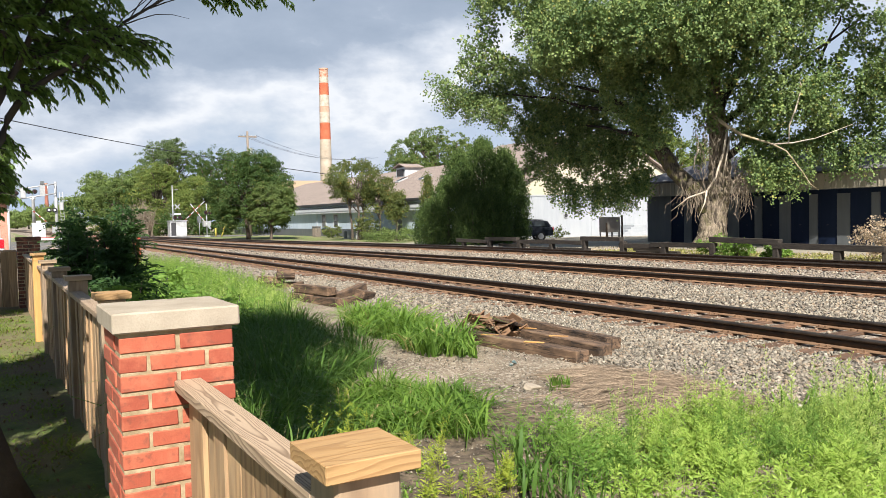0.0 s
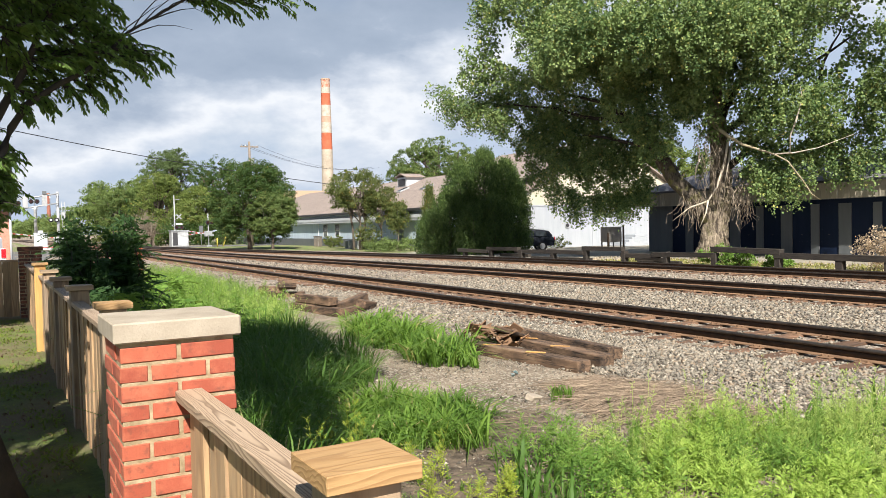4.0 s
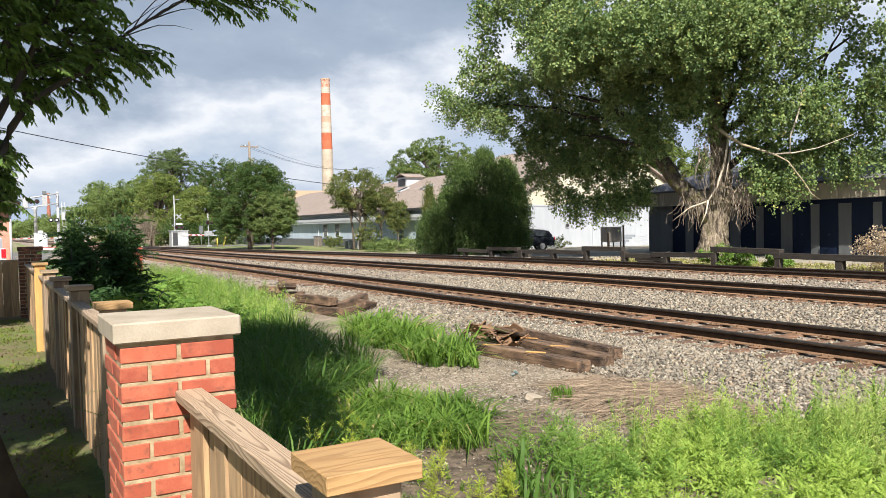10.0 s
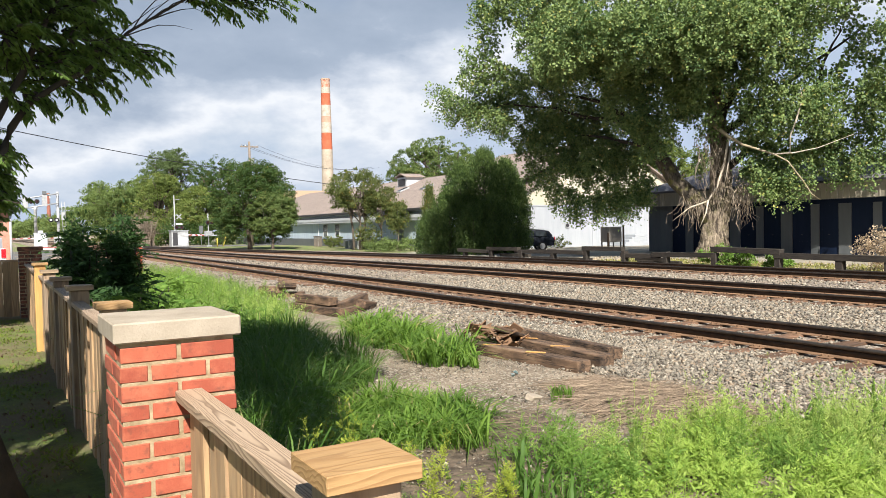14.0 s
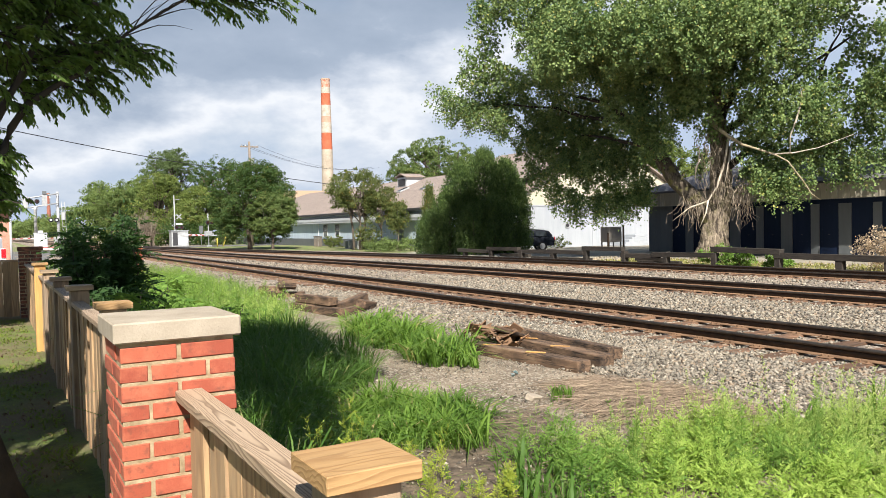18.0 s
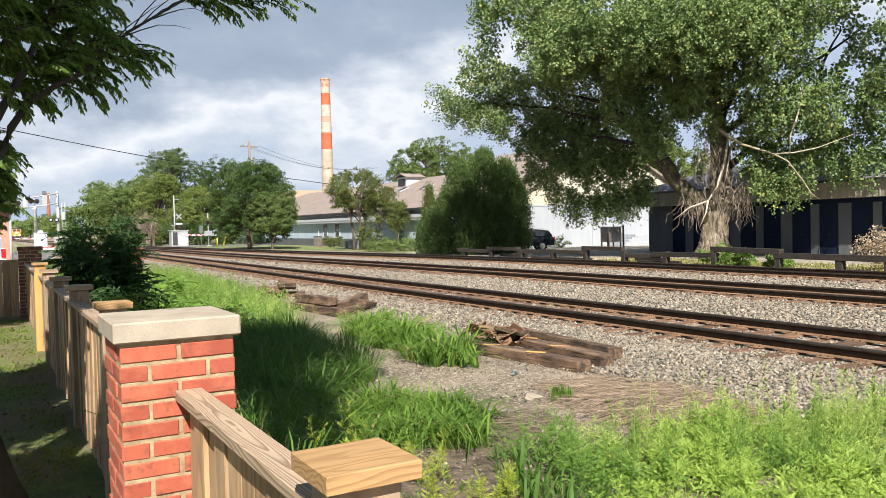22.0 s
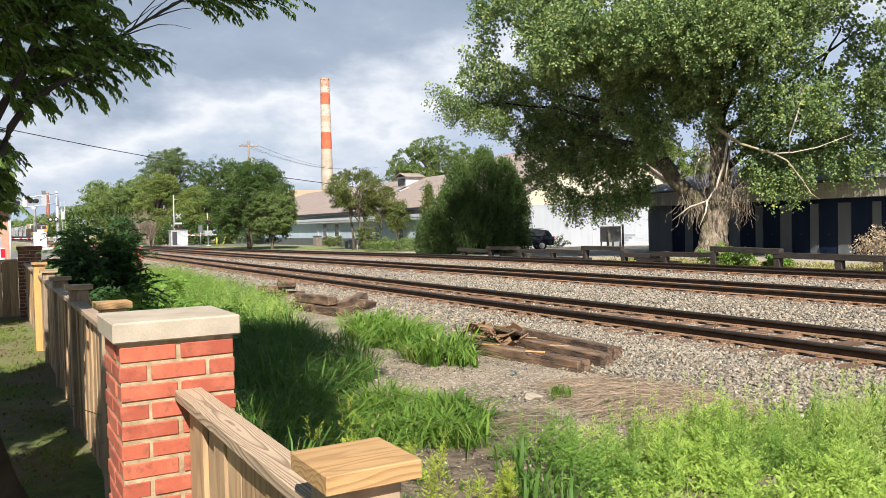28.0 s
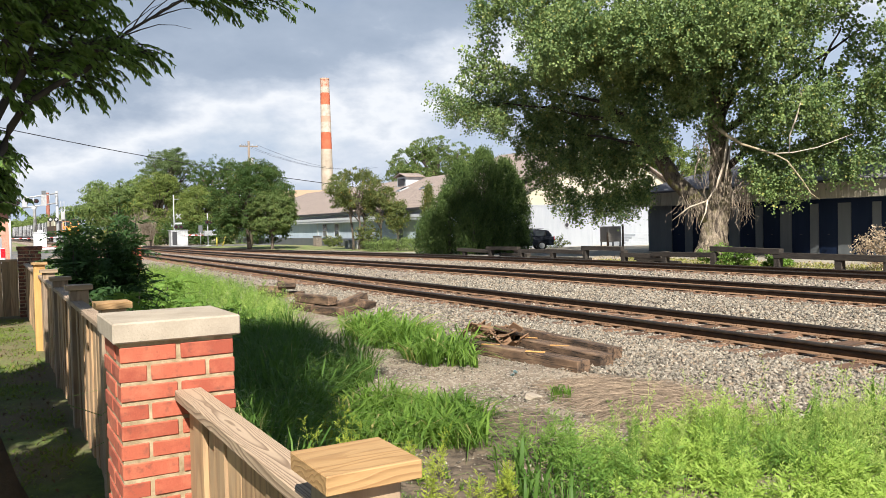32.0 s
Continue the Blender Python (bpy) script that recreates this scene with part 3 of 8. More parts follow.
# ---- ground, yard and track bed ----
def grid_lines(lo, hi, near_lo, near_hi, step, grow=1.25):
    mid = list(np.arange(near_lo, near_hi + 1e-6, step))
    up, d = [mid[-1]], step
    while up[-1] < hi:
        d *= grow
        up.append(up[-1] + d)
    dn, d = [mid[0]], step
    while dn[-1] > lo:
        d *= grow
        dn.append(dn[-1] - d)
    return np.array(dn[:0:-1] + mid + up[1:])


def in_poly(poly, soft=0.25):
    """A test for points in a plan polygon with a ragged edge."""
    P = np.array(poly, float)

    def test(x, y):
        xx = x + soft * np.sin(y * 3.1 + x) * np.sin(x * 4.3)
        yy = y + soft * np.sin(x * 3.7 - y)
        c = np.zeros(len(x), bool)
        for (ax, ay), (bx, by) in zip(P, np.roll(P, -1, 0)):
            hit = ((ay > yy) != (by > yy)) & (xx < (bx - ax) * (yy - ay) / (by - ay + 1e-12) + ax)
            c ^= hit
        return c
    return test


def sheet(name, xs, ys, lift, material, label, category, keep=None, shift=None):
    X, Y = np.meshgrid(xs, ys)
    if shift is not None:
        X = X + shift(Y)
    Z = ground_z(X, Y) + lift
    V = np.stack([X, Y, Z], -1).reshape(-1, 3)
    nx = len(xs)
    j, i = np.meshgrid(np.arange(len(ys) - 1), np.arange(nx - 1), indexing="ij")
    a = (j * nx + i).ravel()
    F = np.stack([a, a + 1, a + nx + 1, a + nx], -1)
    if keep is not None:
        c = V[F].mean(1)
        F = F[keep(c[:, 0], c[:, 1])]
    ob = soup(name, V, F, material, smooth=True)
    return tagged(ob, label, category, kind="structure")


sheet("ground", grid_lines(-2500, 2500, -2, 9, 0.2), grid_lines(-1500, 3500, -2, 24, 0.25), 0.0, M_DIRT,
      "dark trackside dirt with pale grit and cinders", "ground")
sheet("lawn", np.arange(-14, 0.62, 0.2), np.arange(-6, 22, 0.25), 0.012, M_LAWN, "patchy shaded lawn with bare soil along the fence", "lawn")
SOIL = in_poly([(2.3, 4.2), (2.5, 5.9), (3.3, 6.7), (4.3, 6.9), (4.7, 6.2), (4.2, 5.2), (3.4, 4.3)], 0.22)
sheet("soil_patch", np.arange(2.0, 5.0, 0.05), np.arange(3.8, 7.2, 0.05), 0.007, M_SOIL, "bare dark soil between the weeds", "soil", keep=SOIL)
sheet("ballast", np.concatenate([np.arange(6.9, 9, 0.25), np.arange(9, 25.3, 0.6)]), np.concatenate([np.arange(-20, 110, 0.8), np.arange(110, 1100, 8)]), 0.008,
      M_BALLAST, "bed of crushed grey and tan rock under the tracks", "ballast",
      keep=lambda x, y: x < np.where(y < 70, 25.2, np.interp(y, [70, 110, 1100], [21, 18.0, 18.0])),
      shift=lambda Y: np.interp(Y, [-20, 150, 280, 1100], [0, 0, -3, -31]))
sheet("lot", np.arange(25.5, 60, 1.0), np.arange(-20, 52.1, 1.0), 0.014, M_LOT, "pale dry gravel lot behind the timber barrier", "gravel lot")
sheet("verge", np.arange(25.6, 160, 2.0), np.arange(52, 160, 2.0), 0.012, M_VERGE, "bright mown grass between the tracks and the long building", "grass verge",
      keep=lambda x, y: (y < 96) | (y > 107))
sheet("verge_far", np.concatenate([np.arange(17.8, 25.6, 0.6), [25.59]]), np.arange(62, 97, 1.0), 0.012, M_VERGE, "mown grass beside the far track", "grass verge",
      keep=lambda x, y: x > np.interp(y, [62, 80, 90, 97], [24.2, 21.5, 19.6, 18.6]))
sheet("road", np.arange(-150, 150, 2.0), np.arange(97, 107, 0.8), 0.02, M_ASPHALT, "grey asphalt road over the level crossing", "road")
sheet("street", np.arange(-14, 8, 1.0), np.arange(46, 97, 1.0), 0.016, M_ASPHALT, "grey asphalt side street beyond the fence", "street", keep=lambda x, y: x < 6)
sheet("verge_left", np.arange(-150, 7, 1.5), np.arange(108, 240, 2.0), 0.016, M_VERGE, "grass beside the railway beyond the road", "grass verge")


# ---- track: rails, ties, plates ----
def rail_mesh(line, off, y0, y1, step):
    """Rail in three meshes: foot with web, and head, swept along its line."""
    foot = [(-0.07, 0.012), (0.07, 0.012), (0.07, 0.022), (0.014, 0.04), (-0.014, 0.04), (-0.07, 0.022)]
    web = [(-0.013, 0.04), (0.013, 0.04), (0.010, 0.125), (-0.010, 0.125)]
    head = [(-0.036, 0.125), (0.036, 0.125), (0.037, 0.155), (0.028, 0.168), (-0.028, 0.168), (-0.037, 0.155)]
    ys = np.arange(y0, y1 + 1e-6, step)
    xs = np.interp(ys, YS, line) + off
    out = []
    for prof in (foot, web, head):
        n = len(prof)
        V = np.array([[x + a, y, b] for x, y in zip(xs, ys) for a, b in prof])
        F = []
        for r in range(len(ys) - 1):
            for k in range(n):
                F.append((r * n + k, r * n + (k + 1) % n, (r + 1) * n + (k + 1) % n, (r + 1) * n + k))
        out.append((V, np.array(F)))
    return out


def track(line, near, far, label, tie_near, tie_far):
    root = thing("railway_track", 0, 0, 0, label, "railway track", "parallel tracks")
    for off in (-0.7525, 0.7525):
        (vf, ff), (vw, fw), (vh, fh) = rail_mesh(line, off, near, far, 2.0)
        r = soup("rail", vw, fw, M_RUST, root, "dark rusty steel rail")
        soup("rail_foot", vf, ff, M_RUSTFOOT, r, "orange rusty rail foot")
        soup("rail_head", vh, fh, M_RAILHEAD, r, "worn rail head")
    me = bpy.data.meshes.new("tie")
    bm = bmesh.new()
    box(bm, -1.3, 1.3, -0.115, 0.115, -0.16, 0.006, 0.012)
    bm.to_mesh(me)
    bm.free()
    me.materials.append(M_TRACKTIE)
    pm = bpy.data.meshes.new("tie_plate")
    bm = bmesh.new()
    box(bm, -0.17, 0.17, -0.095, 0.095, 0.006, 0.018, 0.004)
    for a, b in itertools.product((-0.105, 0.105), (-0.05, 0.05)):
        box(bm, a - 0.012, a + 0.012, b - 0.012, b + 0.012, 0.018, 0.045)
    bm.to_mesh(pm)
    bm.free()
    pm.materials.append(M_RUSTFOOT)
    rnd = random.Random(int(line[0] * 100))
    y = near + 0.2
    V, F = [], []
    while y < tie_far:
        x = line_at(line, y)
        if tie_near[0] < y < tie_near[1]:
            t = new("tie", me)
            t.parent = root
            t.matrix_basis = pose(x + rnd.uniform(-0.12, 0.08), y, rnd.uniform(-0.012, 0.01), 0, rnd.uniform(-0.4, 0.4), rnd.uniform(-2, 2))
            for off in (-0.7525, 0.7525):
                p = new("tie_plate", pm)
                p.parent = root
                p.matrix_basis = pose(x + off, y, 0.0, 0, 0, rnd.uniform(-2, 2))
        else:
            b = len(V)
            xo = x + rnd.uniform(-0.1, 0.1)
            V += [(xo + a, y + c, d) for a in (-1.3, 1.3) for c in (-0.115, 0.115) for d in (-0.1, 0.006)]
            F += [[b + i for i in q] for q in ((0, 1, 3, 2), (4, 6, 7, 5), (0, 4, 5, 1), (2, 3, 7, 6), (1, 5, 7, 3))]
        y += 0.52 * rnd.uniform(0.95, 1.05)
    if V:
        tagged(soup("tie_line", V, F, M_TRACKTIE, root), kind="stuff")
    return root


# ---- leaves, grass and branches as arrays ----
def unit(v):
    return v / np.maximum(np.linalg.norm(v, axis=-1, keepdims=True), 1e-9)


def leaf_arrays(c, size, rng, up=0.35, droop=0.0, aspect=0.62, fold=0.18, dirs=None, out=None):
    """Kite-shaped leaves of two folded halves at the centres c. size: length of each."""
    n = len(c)
    d = rng.normal(size=(n, 3)) if dirs is None else dirs + rng.normal(size=(n, 3)) * 0.35
    d[:, 2] -= droop
    d = unit(d)
    nrm = unit(rng.normal(size=(n, 3)) + np.array([0, 0, up * 3])) if out is None else unit(rng.normal(size=(n, 3)) * 0.55 + out + np.array([0, 0, up]))
    s = unit(np.cross(d, nrm))
    nn = np.cross(s, d)
    L = (np.ones(n) * size * rng.uniform(0.7, 1.25, n))[:, None]
    w = L * aspect * 0.5
    base, tip = c - d * L * 0.5, c + d * L * 0.5
    mid = c - d * L * 0.06
    a, b = mid + s * w + nn * L * fold, mid - s * w + nn * L * fold
    V = np.stack([base, a, tip, b], 1).reshape(-1, 3)
    k = np.arange(n) * 4
    F = np.concatenate([np.stack([k, k + 1, k + 2], -1), np.stack([k, k + 2, k + 3], -1)])
    return V, F


def crown_points(rng, blobs, clumps, per, spread, shell=0.55, flat=0.65):
    """Centres of leaves in clumps over ellipsoids (x, y, z, rx, ry, rz)."""
    out, face = [], []
    tot = sum(b[3] * b[4] + b[3] * b[5] + b[4] * b[5] for b in blobs)
    for b in blobs:
        n = max(3, int(clumps * (b[3] * b[4] + b[3] * b[5] + b[4] * b[5]) / tot))
        u = unit(rng.normal(size=(n, 3)))
        r = shell + (1 - shell) * rng.random((n, 1)) ** 0.6
        r *= 1 + 0.16 * np.sin(u[:, :1] * 5 + b[0]) * np.cos(u[:, 1:2] * 4 + b[1])
        c = np.array(b[:3]) + u * r * np.array(b[3:6])
        k = rng.integers(int(per * 0.5), int(per * 1.5) + 1, n)
        cc = np.repeat(c, k, 0)
        sp = np.repeat(spread * rng.uniform(0.6, 1.4, n), k)[:, None]
        off = unit(rng.normal(size=cc.shape)) * (rng.random((len(cc), 1)) ** 0.45 * 1.5) * np.array([1, 1, flat])
        out.append(cc + off * sp)
        face.append(unit(np.repeat(u, k, 0) + off * 0.6))
    return np.concatenate(out), np.concatenate(face)


def bend(p0, p1, rng, sag=0.0, kink=0.08, n=6):
    p0, p1 = np.array(p0, float), np.array(p1, float)
    L = np.linalg.norm(p1 - p0)
    pts = []
    off = np.zeros(3)
    for i in range(n + 1):
        t = i / n
        if 0 < i < n:
            off = off * 0.5 + rng.normal(size=3) * L * kink * 0.5
        else:
            off = off * 0.0
        p = p0 + (p1 - p0) * t + off
        p[2] += sag * L * math.sin(math.pi * t)
        pts.append(p)
    return pts


def tree(name, base, trunk_top, trunk_r, blobs, material, bark, label, seed, clumps=260, per=30, spread=0.35, leaf=0.2,
         groups=1, trunks=None, category="tree", limb_r=None, group="", shell=0.55):
    """Trunk, limbs that reach into the crown, and a crown of leaf clumps in one or more parts."""
    rng = np.random.default_rng(seed)
    root = thing(name, base[0], base[1], base[2], label, category, group)
    for tx, ty in trunks or [(0, 0)]:
        top = np.array(trunk_top, float)
        pts = bend((tx, ty, -0.15), top + np.array([tx * 1.5, ty * 1.5, 0]), rng, 0, 0.03, 5)
        r = [trunk_r * (1.35 if i == 0 else 1 - 0.09 * i) for i in range(len(pts))]
        tubed("trunk", pts, r, bark, root, sides=10, wob=0.25)
    for b in blobs:
        tx, ty = (trunks or [(0, 0)])[rng.integers(len(trunks or [(0, 0)]))]
        st = np.array(trunk_top, float) * rng.uniform(0.55, 0.95) + np.array([tx * 1.3, ty * 1.3, 0])
        r0 = limb_r or trunk_r * 0.45
        tubed("limb", bend(st, b[:3], rng, 0.05, 0.07, 5), [r0 * (1 - 0.15 * i) for i in range(6)], bark, root, sides=6)
    parts = []
    for g in range(groups):
        bl = blobs[g::groups]
        if not bl:
            continue
        c, o = crown_points(rng, bl, clumps // groups, per, spread, shell)
        V, F = leaf_arrays(c, leaf, rng, out=o)
        parts.append(soup("crown", V, F, material, root))
    return root, parts


def blade_arrays(x, y, h, rng, lean=0.35, width=0.011, z=None, dirs=None):
    """Grass blades of three pieces that bow over."""
    n = len(x)
    ang = rng.uniform(0, 2 * math.pi, n) if dirs is None else dirs + rng.normal(size=n) * 0.9
    d = np.stack([np.cos(ang), np.sin(ang), np.zeros(n)], -1)
    s = np.stack([-np.sin(ang + rng.normal(size=n) * 0.7), np.cos(ang), np.zeros(n)], -1)
    h = np.asarray(h)[:, None]
    w = width * rng.uniform(0.6, 1.4, n)[:, None]
    le = (lean * rng.uniform(0.2, 1.5, n))[:, None]
    z = ground_z(x, y) - 0.02 if z is None else z
    p0 = np.stack([x, y, z], -1)
    up = np.array([0, 0, 1.0])
    p1 = p0 + up * h * 0.5 + d * h * le * 0.22
    p2 = p0 + up * h * (0.85 - 0.1 * le) + d * h * le * 0.62
    p3 = p0 + up * h * (0.98 - 0.35 * le) + d * h * le * 1.15
    V = np.stack([p0 - s * w * 0.7, p0 + s * w * 0.7, p1 - s * w, p1 + s * w, p2 - s * w * 0.7, p2 + s * w * 0.7, p3], 1).reshape(-1, 3)
    k = np.arange(n) * 7
    T = np.concatenate([np.stack(q, -1) for q in ((k, k + 1, k + 3), (k, k + 3, k + 2), (k + 2, k + 3, k + 5), (k + 2, k + 5, k + 4), (k + 4, k + 5, k + 6))])
    return V, T


def weed_arrays(x, y, h, rng, leaf=0.05, per=26, stem=0.004, tall_tip=False, z=None):
    """Upright weeds: a thin stem with leaves all the way up."""
    n = len(x)
    z = ground_z(x, y) - 0.02 if z is None else z
    lean = rng.normal(size=(n, 2)) * 0.2
    p0 = np.stack([x, y, z], -1)
    top = p0 + np.stack([lean[:, 0] * h, lean[:, 1] * h, h], -1)
    a = np.array([[1, 0, 0], [-0.5, 0.87, 0], [-0.5, -0.87, 0]]) * stem
    V = np.concatenate([p0[:, None] + a, (top[:, None] + a * 0.3)], 1).reshape(-1, 3)
    k = np.arange(n) * 6
    F = []
    for i in range(3):
        j = (i + 1) % 3
        F += [np.stack([k + i, k + j, k + 3 + j], -1), np.stack([k + i, k + 3 + j, k + 3 + i], -1)]
    F = np.concatenate(F)
    t = rng.uniform(0.12, 1.0, (n, per))
    az = rng.uniform(0, 2 * math.pi, (n, per))
    out = np.stack([np.cos(az), np.sin(az), rng.uniform(-0.1, 0.7, (n, per))], -1)
    L = leaf * (1.25 - 0.85 * t) * (np.asarray(h)[:, None] / 0.7) ** 0.4
    c = p0[:, None] + (top - p0)[:, None] * t[..., None] + out * L[..., None] * 0.62
    # leaf faces are turned to the sun, which brightens the plant
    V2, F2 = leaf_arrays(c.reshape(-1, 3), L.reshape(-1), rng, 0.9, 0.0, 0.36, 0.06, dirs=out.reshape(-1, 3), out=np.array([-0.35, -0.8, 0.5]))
    return np.concatenate([V, V2]), np.concatenate([F, F2 + len(V)])


def feathery_arrays(x, y, h, rng, leaf=0.085, per=15, stem=0.0035, z=None, tip=0.3, split=5):
    """Upright weeds with divided leaves: on each rib a few narrow leaflets, the leaves smaller towards the tip."""
    n = len(x)
    z = ground_z(x, y) - 0.02 if z is None else z
    lean = rng.normal(size=(n, 2)) * 0.16
    p0 = np.stack([x, y, z], -1)
    top = p0 + np.stack([lean[:, 0] * h, lean[:, 1] * h, h], -1)
    a = np.array([[1, 0, 0], [-0.5, 0.87, 0], [-0.5, -0.87, 0]]) * stem
    V = np.concatenate([p0[:, None] + a, (top[:, None] + a * 0.3)], 1).reshape(-1, 3)
    k = np.arange(n) * 6
    F = []
    for i in range(3):
        j = (i + 1) % 3
        F += [np.stack([k + i, k + j, k + 3 + j], -1), np.stack([k + i, k + 3 + j, k + 3 + i], -1)]
    F = np.concatenate(F)
    t = rng.uniform(0.15, 1.0, (n, per))
    az = rng.uniform(0, 2 * math.pi, (n, per))
    out = unit(np.stack([np.cos(az), np.sin(az), 0.25 + 0.9 * t * rng.uniform(0.4, 1.2, (n, per))], -1))
    side = unit(np.cross(out, np.array([0, 0, 1.0])))
    L = leaf * (1.0 - (1 - tip) * t) * rng.uniform(0.7, 1.25, (n, per))
    b = p0[:, None] + (top - p0)[:, None] * t[..., None]
    C, D, S = [], [], []
    for along, turn, size in ((0.75, 0.0, 0.55), (0.5, 0.85, 0.46), (0.5, -0.85, 0.46), (0.24, 1.0, 0.34), (0.24, -1.0, 0.34))[:split]:
        d = unit(out + side * turn)
        C.append(b + out * (L * along)[..., None] + d * (L * size * 0.5)[..., None])
        D.append(d * 2.2), S.append(L * size)
    C, D, S = np.concatenate(C).reshape(-1, 3), np.concatenate(D).reshape(-1, 3), np.concatenate(S).reshape(-1)
    # leaflets face the sun side to look more strongly lit
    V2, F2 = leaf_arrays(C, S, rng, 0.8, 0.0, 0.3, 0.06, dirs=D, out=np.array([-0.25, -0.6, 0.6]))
    return np.concatenate([V, V2]), np.concatenate([F, F2 + len(V)])


def scatter(rng, n, inside, x0, x1, y0, y1):
    x, y = rng.uniform(x0, x1, n), rng.uniform(y0, y1, n)
    k = inside(x, y)
    return x[k], y[k]





# ---- the yard fence and its brick piers ----
def brick_meshes(mat_):
    out = {}
    for kind, lx, ly in (("along", 0.188, 0.094), ("across", 0.094, 0.188)):
        for v in range(3):
            me = bpy.data.meshes.new("brick")
            bm = bmesh.new()
            box(bm, -lx / 2, lx / 2, -ly / 2, ly / 2, 0.001, 0.0555, 0.0035, None, 0.003)
            bm.to_mesh(me)
            bm.free()
            me.materials.append(mat_)
            out[kind, v] = me
    return out


def pier(x, y, ztop, rows, zbase, mat_, cap_mat, label, cap_t=0.073, over=0.02, cap_name="cap"):
    """Square brick pier, two bricks wide, with a stone cap. ztop: under the cap."""
    root = thing("brick_pier", x + 0.1985, y + 0.1985, zbase, label, "pier", "fence piers")
    h = ztop - zbase
    boxed("mortar_core", -0.1935, 0.1935, -0.1935, 0.1935, 0, h + 0.001, M_MORTAR, root)
    bm = bmesh.new()
    o = 0.1985 + over
    box(bm, -o, o, -o, o, h, h + cap_t, 0.006)
    part(cap_name, bm, cap_mat, root)
    meshes = brick_meshes(mat_)
    rnd = random.Random(int(y * 10))
    c, e = 0.10175, 0.1525
    for r in range(rows):
        z = h - (r + 1) * 0.0677 - 0.003
        if z < -0.05:
            break
        if r % 2 == 0:
            lay = [("along", s * c, q * e) for s in (-1, 1) for q in (-1, 1)] + [("across", s * e, 0) for s in (-1, 1)]
        else:
            lay = [("across", q * e, s * c) for s in (-1, 1) for q in (-1, 1)] + [("along", 0, s * e) for s in (-1, 1)]
        for kind, bx, by in lay:
            b = new("brick", meshes[kind, rnd.randrange(3)])
            b.parent = root
            b.matrix_basis = pose(bx + rnd.uniform(-0.001, 0.001), by + rnd.uniform(-0.001, 0.001), z, 0, 0, rnd.uniform(-0.4, 0.4))
    return root


def fence_post(x, y, ztop, fresh_post, fresh_cap, label):
    zb = gz(x - 0.3, y) - 0.05
    h = ztop - zb
    root = boxed("post", -0.07, 0.07, -0.07, 0.07, 0, h - 0.038, M_NEWPOST if fresh_post else M_POST, FENCE, label, bevel=0.006)
    root.location = (x, y, zb)
    boxed("cap", -0.1, 0.1, -0.1, 0.1, h - 0.038, h, M_NEWCAP if fresh_cap else M_OLDCAP, root, bevel=0.002)
    return root


BOARD_MESH = []


def board_mesh():
    if not BOARD_MESH:
        for v in range(4):
            me = bpy.data.meshes.new("board")
            bm = bmesh.new()
            box(bm, -0.009, 0.009, -0.068, 0.068, 0, 1.0, 0.003, None, 0.006)
            bm.to_mesh(me)
            bm.free()
            me.materials.append(M_BOARD)
            BOARD_MESH.append(me)
    return BOARD_MESH


def fence_panel(x0, y0, x1, y1, ztop, seed, parent):
    """Boards under a flat top rail, between two points of the plan."""
    L = math.hypot(x1 - x0, y1 - y0)
    ang = math.degrees(math.atan2(y1 - y0, x1 - x0)) - 90
    zb = gz(min(x0, x1) - 0.3, (y0 + y1) / 2)
    root = new("panel")
    root.parent = parent
    root.matrix_basis = pose(x0, y0, zb, 0, 0, ang)
    h = ztop - zb
    rnd = random.Random(seed)
    boxed("top_rail", -0.0475, 0.0475, 0.003, L - 0.003, h - 0.038, h, M_RAILTOP, root, "weathered pine top rail with bold grain", bevel=0.004)
    for z in (h - 0.13, 0.22):
        boxed("back_rail", 0.012, 0.05, 0.003, L - 0.003, z - 0.045, z + 0.045, M_BOARD, root)
    y, k = 0.07, 0
    while y < L - 0.06:
        b = new("board", board_mesh()[rnd.randrange(4)])
        b.parent = root
        b.matrix_basis = pose(-0.005 + (0.007 if k % 2 else -0.002), y, 0.03, 0, rnd.uniform(-0.5, 0.5), rnd.uniform(-1, 1)) @ Matrix.Diagonal((1, 1, h - 0.07, 1))
        y += 0.135 + rnd.uniform(-0.006, 0.008)
        k += 1
    return root


FX = 0.62
FENCE = thing("board_fence", 0, 0, 0, "weathered board fence with capped posts and a flat top rail", "fence")
pier(0.3708, 2.898, 1.43, 20, 0.15, M_BRICK, M_CAP, "red brick fence pier with a pale cast-stone cap")
# the corner pier carries its shade in the brick colour
pier(0.47, 17.2, 1.52, 21, 0.12, M_SHADEBRICK, M_SHADEBRICK, "brick fence pier at the corner of the yard, coloured dark for shade")
fence_post(FX, 1.457, 1.355, False, True, "fence post with a fresh yellow pine cap")
fence_post(FX, -0.6, 1.355, False, False, "weathered wooden fence post with a flat cap")
for y, z, a, b in ((5.05, 1.405, False, True), (7.1, 1.395, False, False), (9.05, 1.375, False, False), (10.9, 1.38, False, False), (12.1, 1.44, True, True)):
    fence_post(FX - 0.045 if a else FX, y, z, a, b, "fresh yellow pine fence post in the sun" if a else ("weathered fence post with a new yellow cap" if b else "weathered wooden fence post with a flat cap"))
ends = [(-0.53, 1.387), (1.527, 2.898), (3.297, 4.98), (5.12, 7.03), (7.17, 8.98), (9.12, 10.83), (10.97, 12.03), (12.17, 17.2)]
for i, (a, b) in enumerate(ends):
    fence_panel(FX - 0.022, a, FX - 0.022, b, 1.25 if i < 2 else 1.27, 30 + i, FENCE)
END_FENCE = thing("board_fence", 0, 0, 0, "weathered board fence across the end of the yard", "fence")
